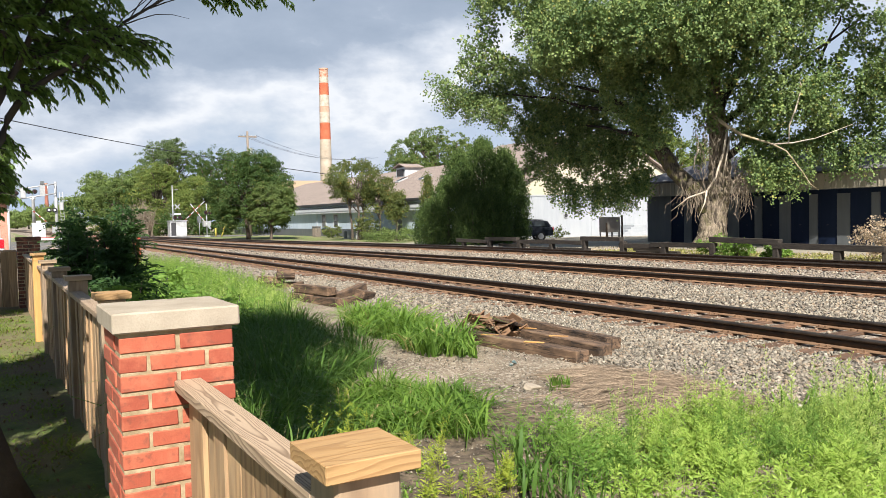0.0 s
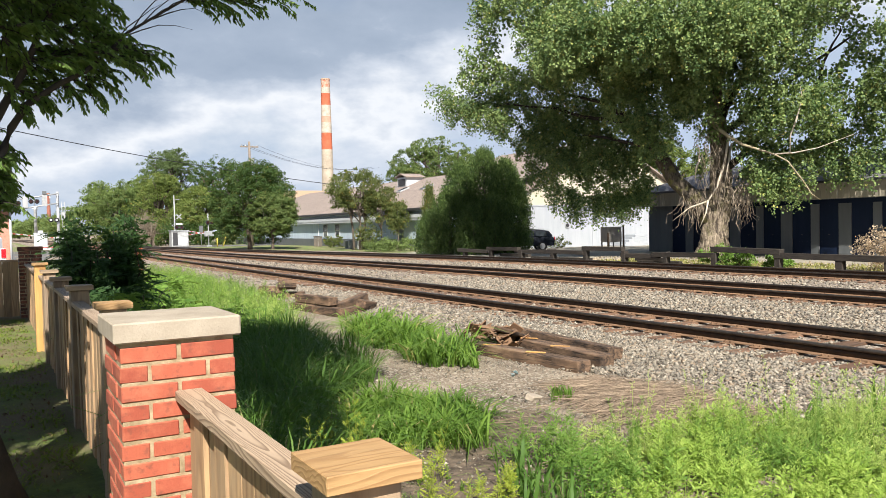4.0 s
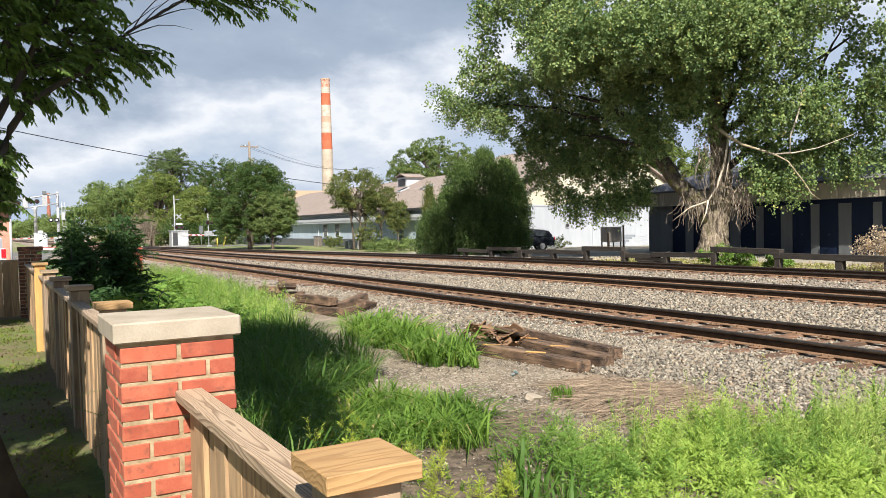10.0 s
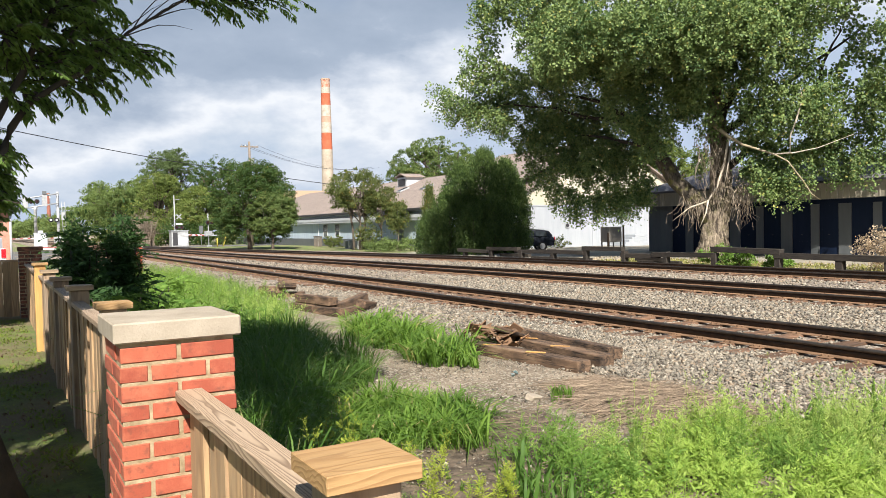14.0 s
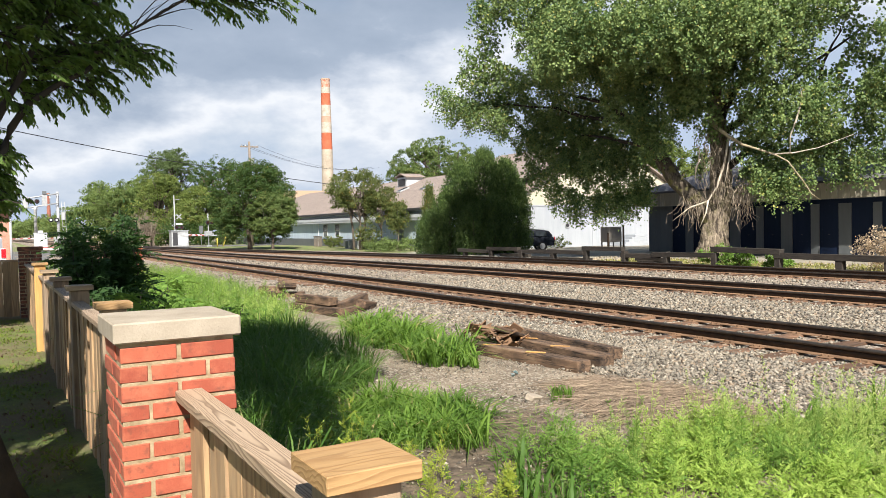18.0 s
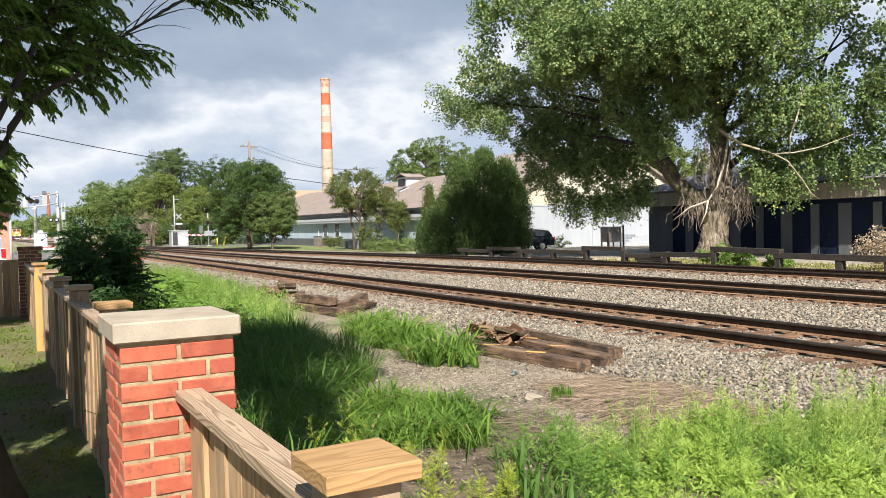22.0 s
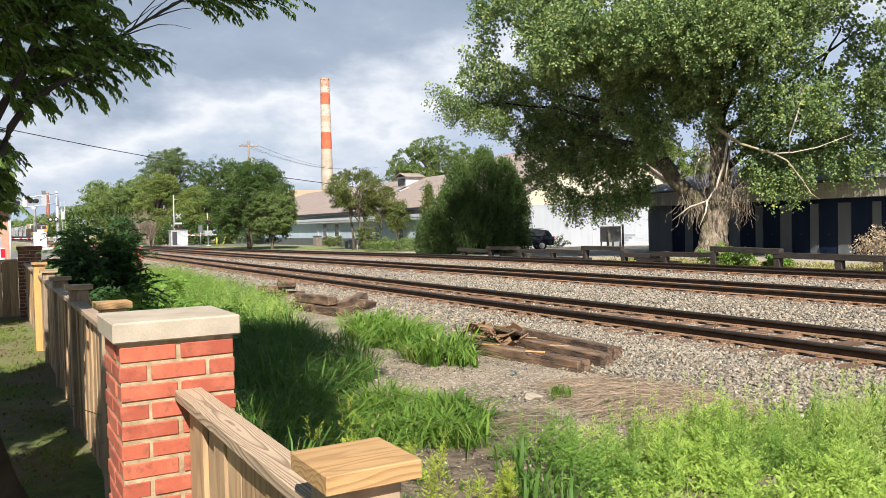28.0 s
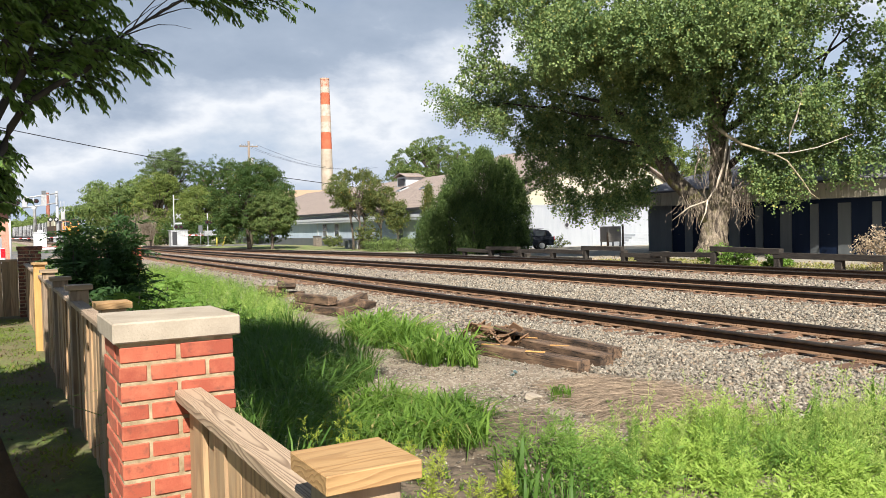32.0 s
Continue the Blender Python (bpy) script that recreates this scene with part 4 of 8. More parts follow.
fence_panel(0.46, 17.4, -2.2, 17.45, 1.35, 60, END_FENCE)
fence_panel(-2.25, 17.45, -5.0, 17.5, 1.35, 61, END_FENCE)

# ---- tracks ----
track(LINE_A, -14, 420, "near railway track with rusty rails on old ties", (2, 46), 190)
track(LINE_B, -14, 1000, "middle railway track with rusty rails on old ties", (6, 30), 150)
track(LINE_C, -14, 106, "far railway track joining the middle one", (10, 22), 100)


# ---- loose stones ----
def stones(name, x, y, size, rng, label, sunk=0.3):
    n = len(x)
    base = np.array([[1, 0, 0], [0, 1, 0], [-1, 0, 0], [0, -1, 0], [0.2, 0.1, 0.8], [-0.1, 0, -0.8]], float)
    V = base[None] * rng.uniform(0.55, 1.3, (n, 6, 1)) + rng.normal(size=(n, 6, 3)) * 0.25
    a = rng.uniform(0, 6.28, n)
    ca, sa = np.cos(a)[:, None], np.sin(a)[:, None]
    til = rng.normal(size=(n, 2)) * 0.45
    V[..., 2] += V[..., 0] * til[:, :1] + V[..., 1] * til[:, 1:]
    X = V[..., 0] * ca - V[..., 1] * sa
    Y = V[..., 0] * sa + V[..., 1] * ca
    s = (size * rng.uniform(0.5, 1.45, n))[:, None]
    V = np.stack([X * s + x[:, None], Y * s + y[:, None], V[..., 2] * s * 0.8 + (ground_z(x, y) + 0.012)[:, None] + s * sunk * 0.6], -1).reshape(-1, 3)
    k = (np.arange(n) * 6)[:, None]
    T = np.array([(0, 1, 4), (1, 2, 4), (2, 3, 4), (3, 0, 4), (1, 0, 5), (2, 1, 5), (3, 2, 5), (0, 3, 5)])
    F = (k[:, :, None] + T[None]).reshape(-1, 3)
    return tagged(soup(name, V, F, M_STONE), label, "gravel", kind="stuff")


rg = np.random.default_rng(21)
STRAW = in_poly([(5.35, 6.9), (5.7, 7.5), (6.2, 7.4), (6.7, 6.6), (6.7, 5.6), (6.3, 4.9), (5.5, 4.9), (5.2, 5.7)], 0.15)
bands = [(6.3, 9.3, 1.5, 12, 29000, 0.0255), (6.6, 9.3, 12, 24, 11000, 0.034), (8.6, 11.7, 1, 24, 7500, 0.030), (11.3, 15.2, 4, 26, 18000, 0.035), (6.9, 15, 24, 50, 5000, 0.044),
         (14.8, 18, 6, 26, 3800, 0.035), (17.6, 25, 6, 40, 6500, 0.046)]
xs, ys, ss = [], [], []
for x0, x1, y0, y1, n, s in bands:
    x, y = rg.uniform(x0, x1, n), rg.uniform(y0, y1, n)
    keep = np.ones(n, bool)
    for line in (LINE_A, LINE_B, LINE_C):
        d = np.abs(x - np.interp(y, YS, line))
        keep &= ~((np.abs(d - 0.7525) < 0.14) | ((d < 1.36) & (rg.random(n) < 0.5)))
    keep &= rg.random(n) < smoothstep(6.2, 7.4, x)
    keep &= ~(STRAW(x, y) & (rg.random(n) < 0.85))
    xs.append(x[keep]), ys.append(y[keep]), ss.append(np.full(keep.sum(), s))
stones("ballast_stones", np.concatenate(xs), np.concatenate(ys), np.concatenate(ss), rg, "loose crushed grey and tan rock along the tracks")
x, y = rg.uniform(2.4, 7.4, 11500), rg.uniform(2.5, 13, 11500)
keep = ~(SOIL(x, y) & (rg.random(len(x)) < 0.25))
x, y = x[keep], y[keep]
stones("path_grit", x, y, np.full(len(x), 0.012), rg, "pale grit scattered over the trackside dirt")


# ---- buildings across the tracks ----
def wall_boards(parent, name, x0, x1, y, z0, z1, step, material, face=-1):
    """Lapped siding boards on a wall that looks along y."""
    me = bpy.data.meshes.new(name)
    bm = bmesh.new()
    prism(bm, [(0.0, 0.0), (0.03 * face, 0.0), (0.008 * face, step + 0.02), (0.0, step + 0.02)], 0, 1, "x")
    bm.to_mesh(me)
    bm.free()
    me.materials.append(material)
    z = z0
    while z < z1 - 0.02:
        b = new(name, me)
        b.parent = parent
        xa, xb = (x0, x1) if not callable(x0) else (x0(z + step), x1(z + step))
        b.matrix_basis = Matrix.Translation((xa, y, z)) @ Matrix.Diagonal((xb - xa, 1, 1, 1))
        z += step


def window(parent, x, y0, y1, z0, z1):
    """A window in a wall that looks towards the tracks (x is the wall's face)."""
    w = boxed("window", x - 0.03, x + 0.05, y0, y1, z0, z1, M_GLASS, parent, "dark window pane")
    for a, b, c, d in ((y0 - 0.07, y0, z0 - 0.07, z1 + 0.07), (y1, y1 + 0.07, z0 - 0.07, z1 + 0.07), (y0, y1, z1, z1 + 0.07), (y0, y1, z0 - 0.07, z0)):
        boxed("window_frame", x - 0.06, x + 0.04, a, b, c, d, M_WHITE, w)
    boxed("sash_bar", x - 0.045, x - 0.031, y0, y1, (z0 + z1) / 2 - 0.025, (z0 + z1) / 2 + 0.025, M_WHITE, w)
    return w


def roof_slab(bm, pts, t=0.12):
    """A flat roof face with thickness, its corners in order."""
    top = [bm.verts.new(p) for p in pts]
    bot = [bm.verts.new((p[0], p[1], p[2] - t)) for p in pts]
    n = len(pts)
    bm.faces.new(top)
    bm.faces.new(list(reversed(bot)))
    for i in range(n):
        bm.faces.new((top[i], bot[i], bot[(i + 1) % n], top[(i + 1) % n]))
    bmesh.ops.recalc_face_normals(bm, faces=bm.faces)


def long_building():
    root = thing("long_building", 0, 0, 0, "long low blue-grey building with a brown shingle roof", "building")
    zb = -0.12
    wx, y0, y1 = 31.7, 50.5, 117.0
    boxed("wall", wx, 48.0, y0, y1, zb, 3.3, M_BLUEGREY, root, "blue-grey stucco wall")
    boxed("plinth", wx - 0.06, wx - 0.003, y0, y1, zb, 0.75, M_SHEDGREY, root, "grey base band")
    # white pent roof below the eave
    bm = bmesh.new()
    prism(bm, [(wx - 0.002, 3.0), (wx - 0.4, 2.85), (wx - 0.4, 2.42), (wx - 0.002, 2.45)], y0 + 0.5, y1, "y")
    part("pent_roof", bm, M_WHITE, root, "white metal pent roof")
    boxed("pent_seam", wx - 0.435, wx - 0.403, y0 + 0.5, y1, 2.57, 2.63, M_STEEL, root)
    boxed("pent_seam", wx - 0.44, wx - 0.403, y0 + 0.5, y1, 2.38, 2.44, M_STEEL, root)
    boxed("fascia", wx - 0.52, wx - 0.46, y0, y1 + 0.4, 3.22, 3.42, M_DARK, root, "dark gutter")
    ex, rx, ez, rz = wx - 0.5, 40.0, 3.42, 6.95
    bm = bmesh.new()
    roof_slab(bm, [(ex, y0, ez), (rx, y0, rz), (rx, 109.0, rz), (ex, y1 + 0.5, ez)])
    part("roof", bm, M_BROWNROOF, root, "brown asphalt shingle roof")
    bm = bmesh.new()
    roof_slab(bm, [(rx, y0, rz), (48.5, y0, ez), (48.5, y1 + 0.5, ez), (rx, 109.0, rz)])
    part("roof", bm, M_BROWNROOF, root)
    bm = bmesh.new()
    roof_slab(bm, [(ex, y1 + 0.5, ez), (rx, 109.0, rz), (48.5, y1 + 0.5, ez)])
    part("roof", bm, M_BROWNROOF, root)
    for wy in (81.0, 77.6):
        window(root, wx, wy - 0.55, wy + 0.55, 0.95, 2.25)
    d = boxed("door", wx - 0.05, wx - 0.004, 62.3, 63.3, zb, 2.2, M_SHEDGREY, root, "grey side door")
    boxed("door_frame", wx - 0.08, wx - 0.01, 63.31, 63.42, zb, 2.3, M_WHITE, d)
    boxed("downspout", wx - 0.12, wx - 0.065, 82.9, 83.0, zb, 2.5, M_WHITE, root)
    # skylights and a boxed dormer on the slope
    sl = (rz - ez) / (rx - ex)
    for yy in (62.0, 66.5, 71.5):
        u = 36.4
        m = Matrix.Translation((u, yy, ez + (u - ex) * sl)) @ pose(0, 0, 0, 0, -math.degrees(math.atan(sl)), 0)
        bm = bmesh.new()
        box(bm, -0.6, 0.6, -0.45, 0.45, 0.0, 0.14, 0.02, m)
        s = part("skylight", bm, M_STEEL, root, "roof skylight")
        bm = bmesh.new()
        box(bm, -0.53, 0.53, -0.38, 0.38, 0.142, 0.16, 0, m)
        part("skylight_pane", bm, M_GLASS, s)
    u = 38.2
    z = ez + (u - ex) * sl
    bm = bmesh.new()
    prism(bm, [(u - 0.5, z - 0.5), (u + 1.4, z - 0.5), (u + 1.4, z + 0.8), (u - 0.5, z + 0.8)], 73.2, 75.3, "y")
    dm = part("dormer", bm, M_WHITE, root, "white box dormer")
    boxed("louvre", u - 0.56, u - 0.504, 73.5, 75.0, z - 0.1, z + 0.6, M_DARK, dm)
    bm = bmesh.new()
    roof_slab(bm, [(u - 0.75, 72.9, z + 0.82), (u - 0.75, 74.25, z + 1.2), (u + 1.6, 74.25, z + 1.2), (u + 1.6, 72.9, z + 0.82)], 0.08)
    roof_slab(bm, [(u - 0.75, 74.25, z + 1.2), (u - 0.75, 75.6, z + 0.82), (u + 1.6, 75.6, z + 0.82), (u + 1.6, 74.25, z + 1.2)], 0.08)
    part("dormer_roof", bm, M_BROWNROOF, dm)
    return root


def white_hall():
    """The gable end in the sun: white below, cream lapped siding above."""
    root = thing("white_hall", 0, 0, 0, "white and cream gabled hall with lapped siding", "building")
    y, zb = 49.9, -0.12
    xl, xr = 33.5, 52.0
    boxed("lower_wall", xl, xr, y, y + 0.3, zb, 3.25, M_HALLWHITE, root, "white painted lower wall")
    xm, ze, zr = 44.5, 3.4, 8.6
    sl = (zr - ze) / (xm - 34.0)

    bm = bmesh.new()
    prism(bm, [(34.0, 3.25), (xr, 3.25), (xr, 4.6), (xm, zr), (34.0, ze)], y + 0.05, y + 0.3, "y")
    part("gable_wall", bm, M_CREAM, root, "cream gable wall")
    wall_boards(root, "siding_board", lambda z: 34.0 + max(0.0, (z - ze) / sl) + 0.05, lambda z: min(xr, xm + (zr - z) / 0.55) - 0.05, y + 0.05, 3.27, 8.2, 0.42, M_CREAM)
    bm = bmesh.new()
    roof_slab(bm, [(33.2, y - 0.35, ze - 0.25), (xm, y - 0.35, zr + 0.12), (xm, 66, zr + 0.12), (33.2, 66, ze - 0.25)], 0.14)
    part("roof", bm, M_BROWNROOF, root)
    bm = bmesh.new()
    roof_slab(bm, [(xm, y - 0.35, zr + 0.12), (xr + 0.5, y - 0.35, 4.6), (xr + 0.5, 66, 4.6), (xm, 66, zr + 0.12)], 0.14)
    part("roof", bm, M_BROWNROOF, root)
    boxed("trim_board", xl, xr, y - 0.03, y - 0.003, 3.2, 3.3, M_HALLWHITE, root)
    boxed("door", 42.6, 43.5, y - 0.04, y - 0.004, zb, 2.1, M_HALLWHITE, root, "white plain door")
    bm = bmesh.new()
    bmesh.ops.create_cone(bm, cap_ends=True, segments=20, radius1=0.16, radius2=0.16, depth=0.06, matrix=Matrix.Translation((40.0, y - 0.034, 1.66)) @ Matrix.Rotation(radians(90), 4, "X"))
    vent = part("wall_vent", bm, M_DARK, root, "round dark wall vent")
    bm = bmesh.new()
    tube(bm, [(40.0 + 0.2 * math.cos(i * 0.3142), y - 0.05, 1.66 + 0.2 * math.sin(i * 0.3142)) for i in range(21)], [0.035] * 21, 6, False)
    part("vent_rim", bm, M_STEEL, vent)
    return root


def shed():
    root = thing("storage_shed", 0, 0, 0, "long grey storage shed with navy doors under a deep eave", "shed")
    zb, wx, y1, y0 = -0.1, 36.0, 36.75, 4.0
    boxed("wall", wx + 0.06, 44.0, y0, y1, zb, 3.0, M_SHEDGREY, root, "grey shed wall")
    doors = [(34.78, 33.75), (33.15, 32.1), (31.55, 30.5), (29.78, 28.74), (28.27, 27.19), (26.52, 25.45), (24.98, 23.94), (23.27, 22.2), (21.77, 20.75), (20.1, 19.05), (18.5, 17.45), (16.8, 15.75), (15.2, 14.15)]
    for (ya, yb), (yn, _) in zip(doors, doors[1:] + [(13.6, 0)]):
        d = boxed("door", wx + 0.02, wx + 0.056, yb, ya, zb, 2.9, M_SHEDBLUE, root, "navy roller door")
        boxed("handle", wx + 0.005, wx + 0.018, (ya + yb) / 2 - 0.05, (ya + yb) / 2 + 0.05, 0.95, 0.98, M_DARK, d)
        for z in (0.6, 1.2, 1.8, 2.4):
            boxed("door_seam", wx + 0.012, wx + 0.018, yb + 0.02, ya - 0.02, z, z + 0.02, M_SHEDBLUE, d)
        boxed("column", wx - 0.03, wx + 0.055, yn + 0.005, yb - 0.005, zb, 2.5, M_SHEDGREY, root, "grey column")
        # navy strip over each column imitates the shadow under the soffit
        boxed("column_head", wx + 0.02, wx + 0.055, yn + 0.005, yb - 0.005, 2.503, 2.9, M_SHEDBLUE, root)
    boxed("end_panel", wx - 0.03, wx + 0.055, 34.79, y1, zb, 2.5, M_SHEDGREY, root)
    boxed("fascia", wx - 1.0, wx - 0.9, y0 - 0.5, y1 + 0.3, 2.72, 3.55, M_TAN, root, "tan ribbed fascia")
    rib = bpy.data.meshes.new("fascia_rib")
    bm = bmesh.new()
    box(bm, wx - 1.03, wx - 1.002, -0.03, 0.03, 2.74, 3.53)
    bm.to_mesh(rib)
    bm.free()
    rib.materials.append(M_TAN)
    for i in range(70):
        r = new("fascia_rib", rib)
        r.parent = root
        r.location = (0, y1 + 0.1 - 0.3 * i, 0)
    boxed("soffit", wx - 0.898, wx + 0.05, y0 - 0.5, y1 + 0.3, 2.72, 2.78, M_SHEDGREY, root)
    bm = bmesh.new()
    roof_slab(bm, [(wx - 1.1, y0 - 0.6, 3.6), (wx + 4.5, y0 - 0.6, 5.1), (wx + 4.5, y1 - 1.5, 5.1), (wx - 1.1, y1 + 0.5, 3.6)])
    part("roof", bm, M_GREYROOF, root, "grey shingle roof")
    bm = bmesh.new()
    roof_slab(bm, [(wx - 1.1, y1 + 0.5, 3.6), (wx + 4.5, y1 - 1.5, 5.1), (wx + 9.0, y1 + 0.5, 3.6)])
    part("roof", bm, M_GREYROOF, root)
    bm = bmesh.new()
    roof_slab(bm, [(wx + 4.5, y0 - 0.6, 5.1), (wx + 9, y0 - 0.6, 3.6), (wx + 9, y1 + 0.5, 3.6), (wx + 4.5, y1 - 1.5, 5.1)])
    part("roof", bm, M_GREYROOF, root)
    boxed("gutter", wx - 1.2, wx - 1.1, y0 - 0.6, y1 + 0.5, 3.47, 3.56, M_DARK, root)
    return root


long_building()
white_hall()
shed()


# ---- far chimneys ----
def stack(x, y, h, r0, r1, bands, label, sides=28):
    root = thing("factory_chimney", x, y, -1, label, "chimney")
    z = 0.0
    for dz, mat_, nm in bands:
        bm = bmesh.new()
        ra, rb = r0 + (r1 - r0) * z / h, r0 + (r1 - r0) * (z + dz) / h
        tube(bm, [(0, 0, z), (0, 0, z + dz)], [ra, rb], sides)
        part(nm, bm, mat_, root, smooth=False)
        z += dz
    bm = bmesh.new()
    tube(bm, [(0, 0, z - 0.01), (0, 0, z + 0.6)], [r1 * 1.06, r1 * 1.06], sides)
    part("rim", bm, M_STACKOLD, root)
    return root


stack(130, 328, 68, 2.95, 1.95, [(37.6, M_STACK, "shaft"), (7.3, M_STACKRED, "red_band"), (4.6, M_STACKWORN, "shaft"), (2.6, M_STACKOLD, "faded_band"), (4.9, M_STACKWORN, "shaft"),
                                 (5.2, M_STACKRED, "red_band"), (2.6, M_STACKWORN, "shaft"), (3.2, M_STACKPEEL, "faded_band")],
      "tall factory chimney with orange-red and pale bands")
stack(59, 1003, 50, 2.4, 1.7, [(22, M_STACK, "shaft"), (28, M_STACKDULL, "red_band")], "distant red factory chimney")


# ---- trees ----
TREES = {}
rc = np.random.default_rng(5)


def cottonwood():
    bx, by = 31.0, 27.3
    root = thing("cottonwood_tree", bx, by, -0.12, "huge old cottonwood tree with a thick furrowed trunk", "tree")
    # axes: u along the tracks towards the yard, v away from the tracks
    u, v = Vector((0.66, -0.75, 0)), Vector((0.75, 0.66, 0))

    def P(a, b, z):
        q = u * a + v * b
        return (q.x, q.y, z)
    furrowed("trunk", [P(-0.08, 0, -0.15), P(-0.05, 0, 0.15), P(-0.02, 0, 0.6), P(0.08, 0, 1.4), P(0.24, 0, 2.3), P(0.4, 0.05, 3.2), P(0.42, 0.1, 4.4), P(0.3, 0.2, 6.5), P(0.1, 0.3, 9.5), P(-0.2, 0.4, 14)],
             [1.12, 0.86, 0.7, 0.63, 0.6, 0.54, 0.5, 0.42, 0.3, 0.12], M_BARK, root, "pale furrowed trunk", 48, 10)
    furrowed("limb", [P(0.1, 0, 1.5), P(-0.35, -0.1, 2.2), P(-0.95, -0.1, 3.1), P(-1.75, 0, 3.95), P(-2.4, 0.2, 5.1), P(-3.0, 0.6, 6.6), P(-3.6, 1.0, 8.2), P(-4.2, 1.2, 10.0)], [0.42, 0.42, 0.39, 0.37, 0.34, 0.28, 0.2, 0.1],
             M_MOSS, root, "mossy leaning limb", 28, 7)
    limbs = [((0.35, 0.1, 4.2), (5.5, 0.5, 8.0), 0.2), ((0.3, 0.2, 6.5), (3.6, 1, 12.5), 0.25), ((-2.6, 0.4, 5.6), (-8.0, 2.6, 6.6), 0.13), ((0.1, 0.3, 7.5), (-7.5, 0.5, 11.0), 0.2), ((-3.2, 0.8, 7), (-12.5, 1.8, 8.3), 0.13),
             ((0.2, 0.3, 6), (7, 1.0, 11), 0.2), ((-3.3, 0.9, 7.2), (-10.0, 2.6, 9.8), 0.14), ((0.1, 0.1, 8), (1, -2, 12), 0.18), ((0.1, 0.2, 8.5), (-3.5, -1, 13), 0.18), ((4.2, 0.7, 7.0), (5.6, -1.2, 10.6), 0.12)]
    for a, b, r in limbs:
        tubed("limb", bend(P(*a), P(*b), rc, 0.05, 0.06, 6), [r * (1 - 0.14 * i) for i in range(7)], M_TWIG, root, sides=8)
    # the long dead branch that hangs out over the shed, and broken twigs round the fork
    dead = [P(-0.2, -0.4, 7.0), P(0.1, -0.9, 6.5), P(0.78, -1.4, 5.86), P(1.35, -2.0, 5.4), P(2.65, -2.6, 4.85), P(3.2, -2.8, 4.5), P(3.8, -2.9, 3.6), P(4.15, -2.9, 3.0), P(4.5, -2.9, 2.72)]
    tubed("dead_branch", dead, [0.12, 0.1, 0.08, 0.06, 0.042, 0.034, 0.028, 0.02, 0.008], M_DEADBARK, root, "bleached bare branch", sides=8, wob=0.2)
    tubed("dead_branch", [P(2.6, -2.6, 4.85), P(3.45, -2.8, 4.85), P(4.4, -3.0, 5.0), P(5.8, -3.2, 5.5)], [0.034, 0.026, 0.018, 0.007], M_DEADWOOD, root, sides=6)
    tubed("dead_branch", [P(3.3, -2.8, 4.85), P(3.3, -3.0, 5.6), P(3.55, -3.1, 6.3), P(3.8, -3.1, 7.2), P(3.7, -3.1, 7.8)], [0.022, 0.03, 0.045, 0.022, 0.008], M_DEADWOOD, root, sides=6)
    tubed("dead_branch", [P(0.78, -1.1, 5.9), P(0.56, -1.1, 4.65), P(0.2, -1.1, 3.5), P(-0.2, -1.1, 2.86), P(-1.05, -1.1, 2.57), P(-1.85, -1.1, 1.95)], [0.06, 0.06, 0.055, 0.045, 0.03, 0.01], M_DEADWOOD, root, sides=6, wob=0.2)
    tubed("dead_branch", [P(-0.2, -1.1, 2.9), P(-0.3, -1.15, 2.3), P(-0.6, -1.2, 1.6)], [0.05, 0.035, 0.012], M_DEADWOOD, root, sides=6)
    tubed("dead_branch", [P(0.9, -1.0, 5.6), P(0.7, -1.1, 4.4), P(0.5, -1.15, 3.4)], [0.05, 0.04, 0.012], M_DEADWOOD, root, sides=6)
    tubed("dead_branch", [P(-0.55, -1.0, 4.9), P(-0.72, -1.1, 4.5), P(-0.8, -1.15, 3.9)], [0.035, 0.045, 0.012], M_DEADWOOD, root, sides=6)
    bm = bmesh.new()
    for i in range(210):
        k = rc.random()
        a = rc.uniform(1.0, 1.75) if k < 0.3 else (rc.uniform(-1.5, -0.5) if k < 0.45 else rc.uniform(-0.75, 1.15))
        st = np.array([a, -0.7 - rc.uniform(0, 0.5), rc.uniform(2.7, 3.9) if k < 0.3 else (rc.uniform(2.6, 3.3) if k < 0.45 else rc.uniform(3.2, 6.3))])
        en = st + np.array([rc.normal() * 0.3, -0.15 * rc.random(), -rc.uniform(0.4, 1.5)])
        tube(bm, [P(*p) for p in bend(st, en, rc, 0, 0.14, 4)], [0.018, 0.015, 0.012, 0.009, 0.004], 3, False)
    tagged(part("hanging_brush", bm, M_DEADTWIG, root, "tangle of hanging dead twigs"), kind="stuff")
    # the crown fills this outline (along u, up); its upper part hangs out towards the tracks and shades the lower limbs
    outline = [(-10.3, 15.6), (-11.6, 14.0), (-12.7, 13.2), (-12.1, 12.1), (-13.2, 10.4), (-14.5, 9.4), (-14.8, 8.6), (-13.8, 7.9), (-12.5, 7.4), (-10.9, 6.9), (-9.9, 5.6), (-8.9, 4.6), (-7.6, 4.0), (-6.2, 3.8), (-4.6, 4.2),
               (-3.4, 3.8), (-2.95, 4.7), (-2.5, 5.8), (-1.5, 6.6), (-0.7, 6.5), (-0.4, 5.6), (0.5, 6.3), (1.3, 4.6), (1.6, 3.4), (2.3, 2.9), (3.7, 2.8), (4.3, 3.9), (5.2, 4.1), (6.3, 3.7), (6.9, 4.6), (8.5, 5.0), (11.5, 6.0), (11.5, 15.6)]
    inside = in_poly(outline, 0.0)
    edge = np.array(outline)
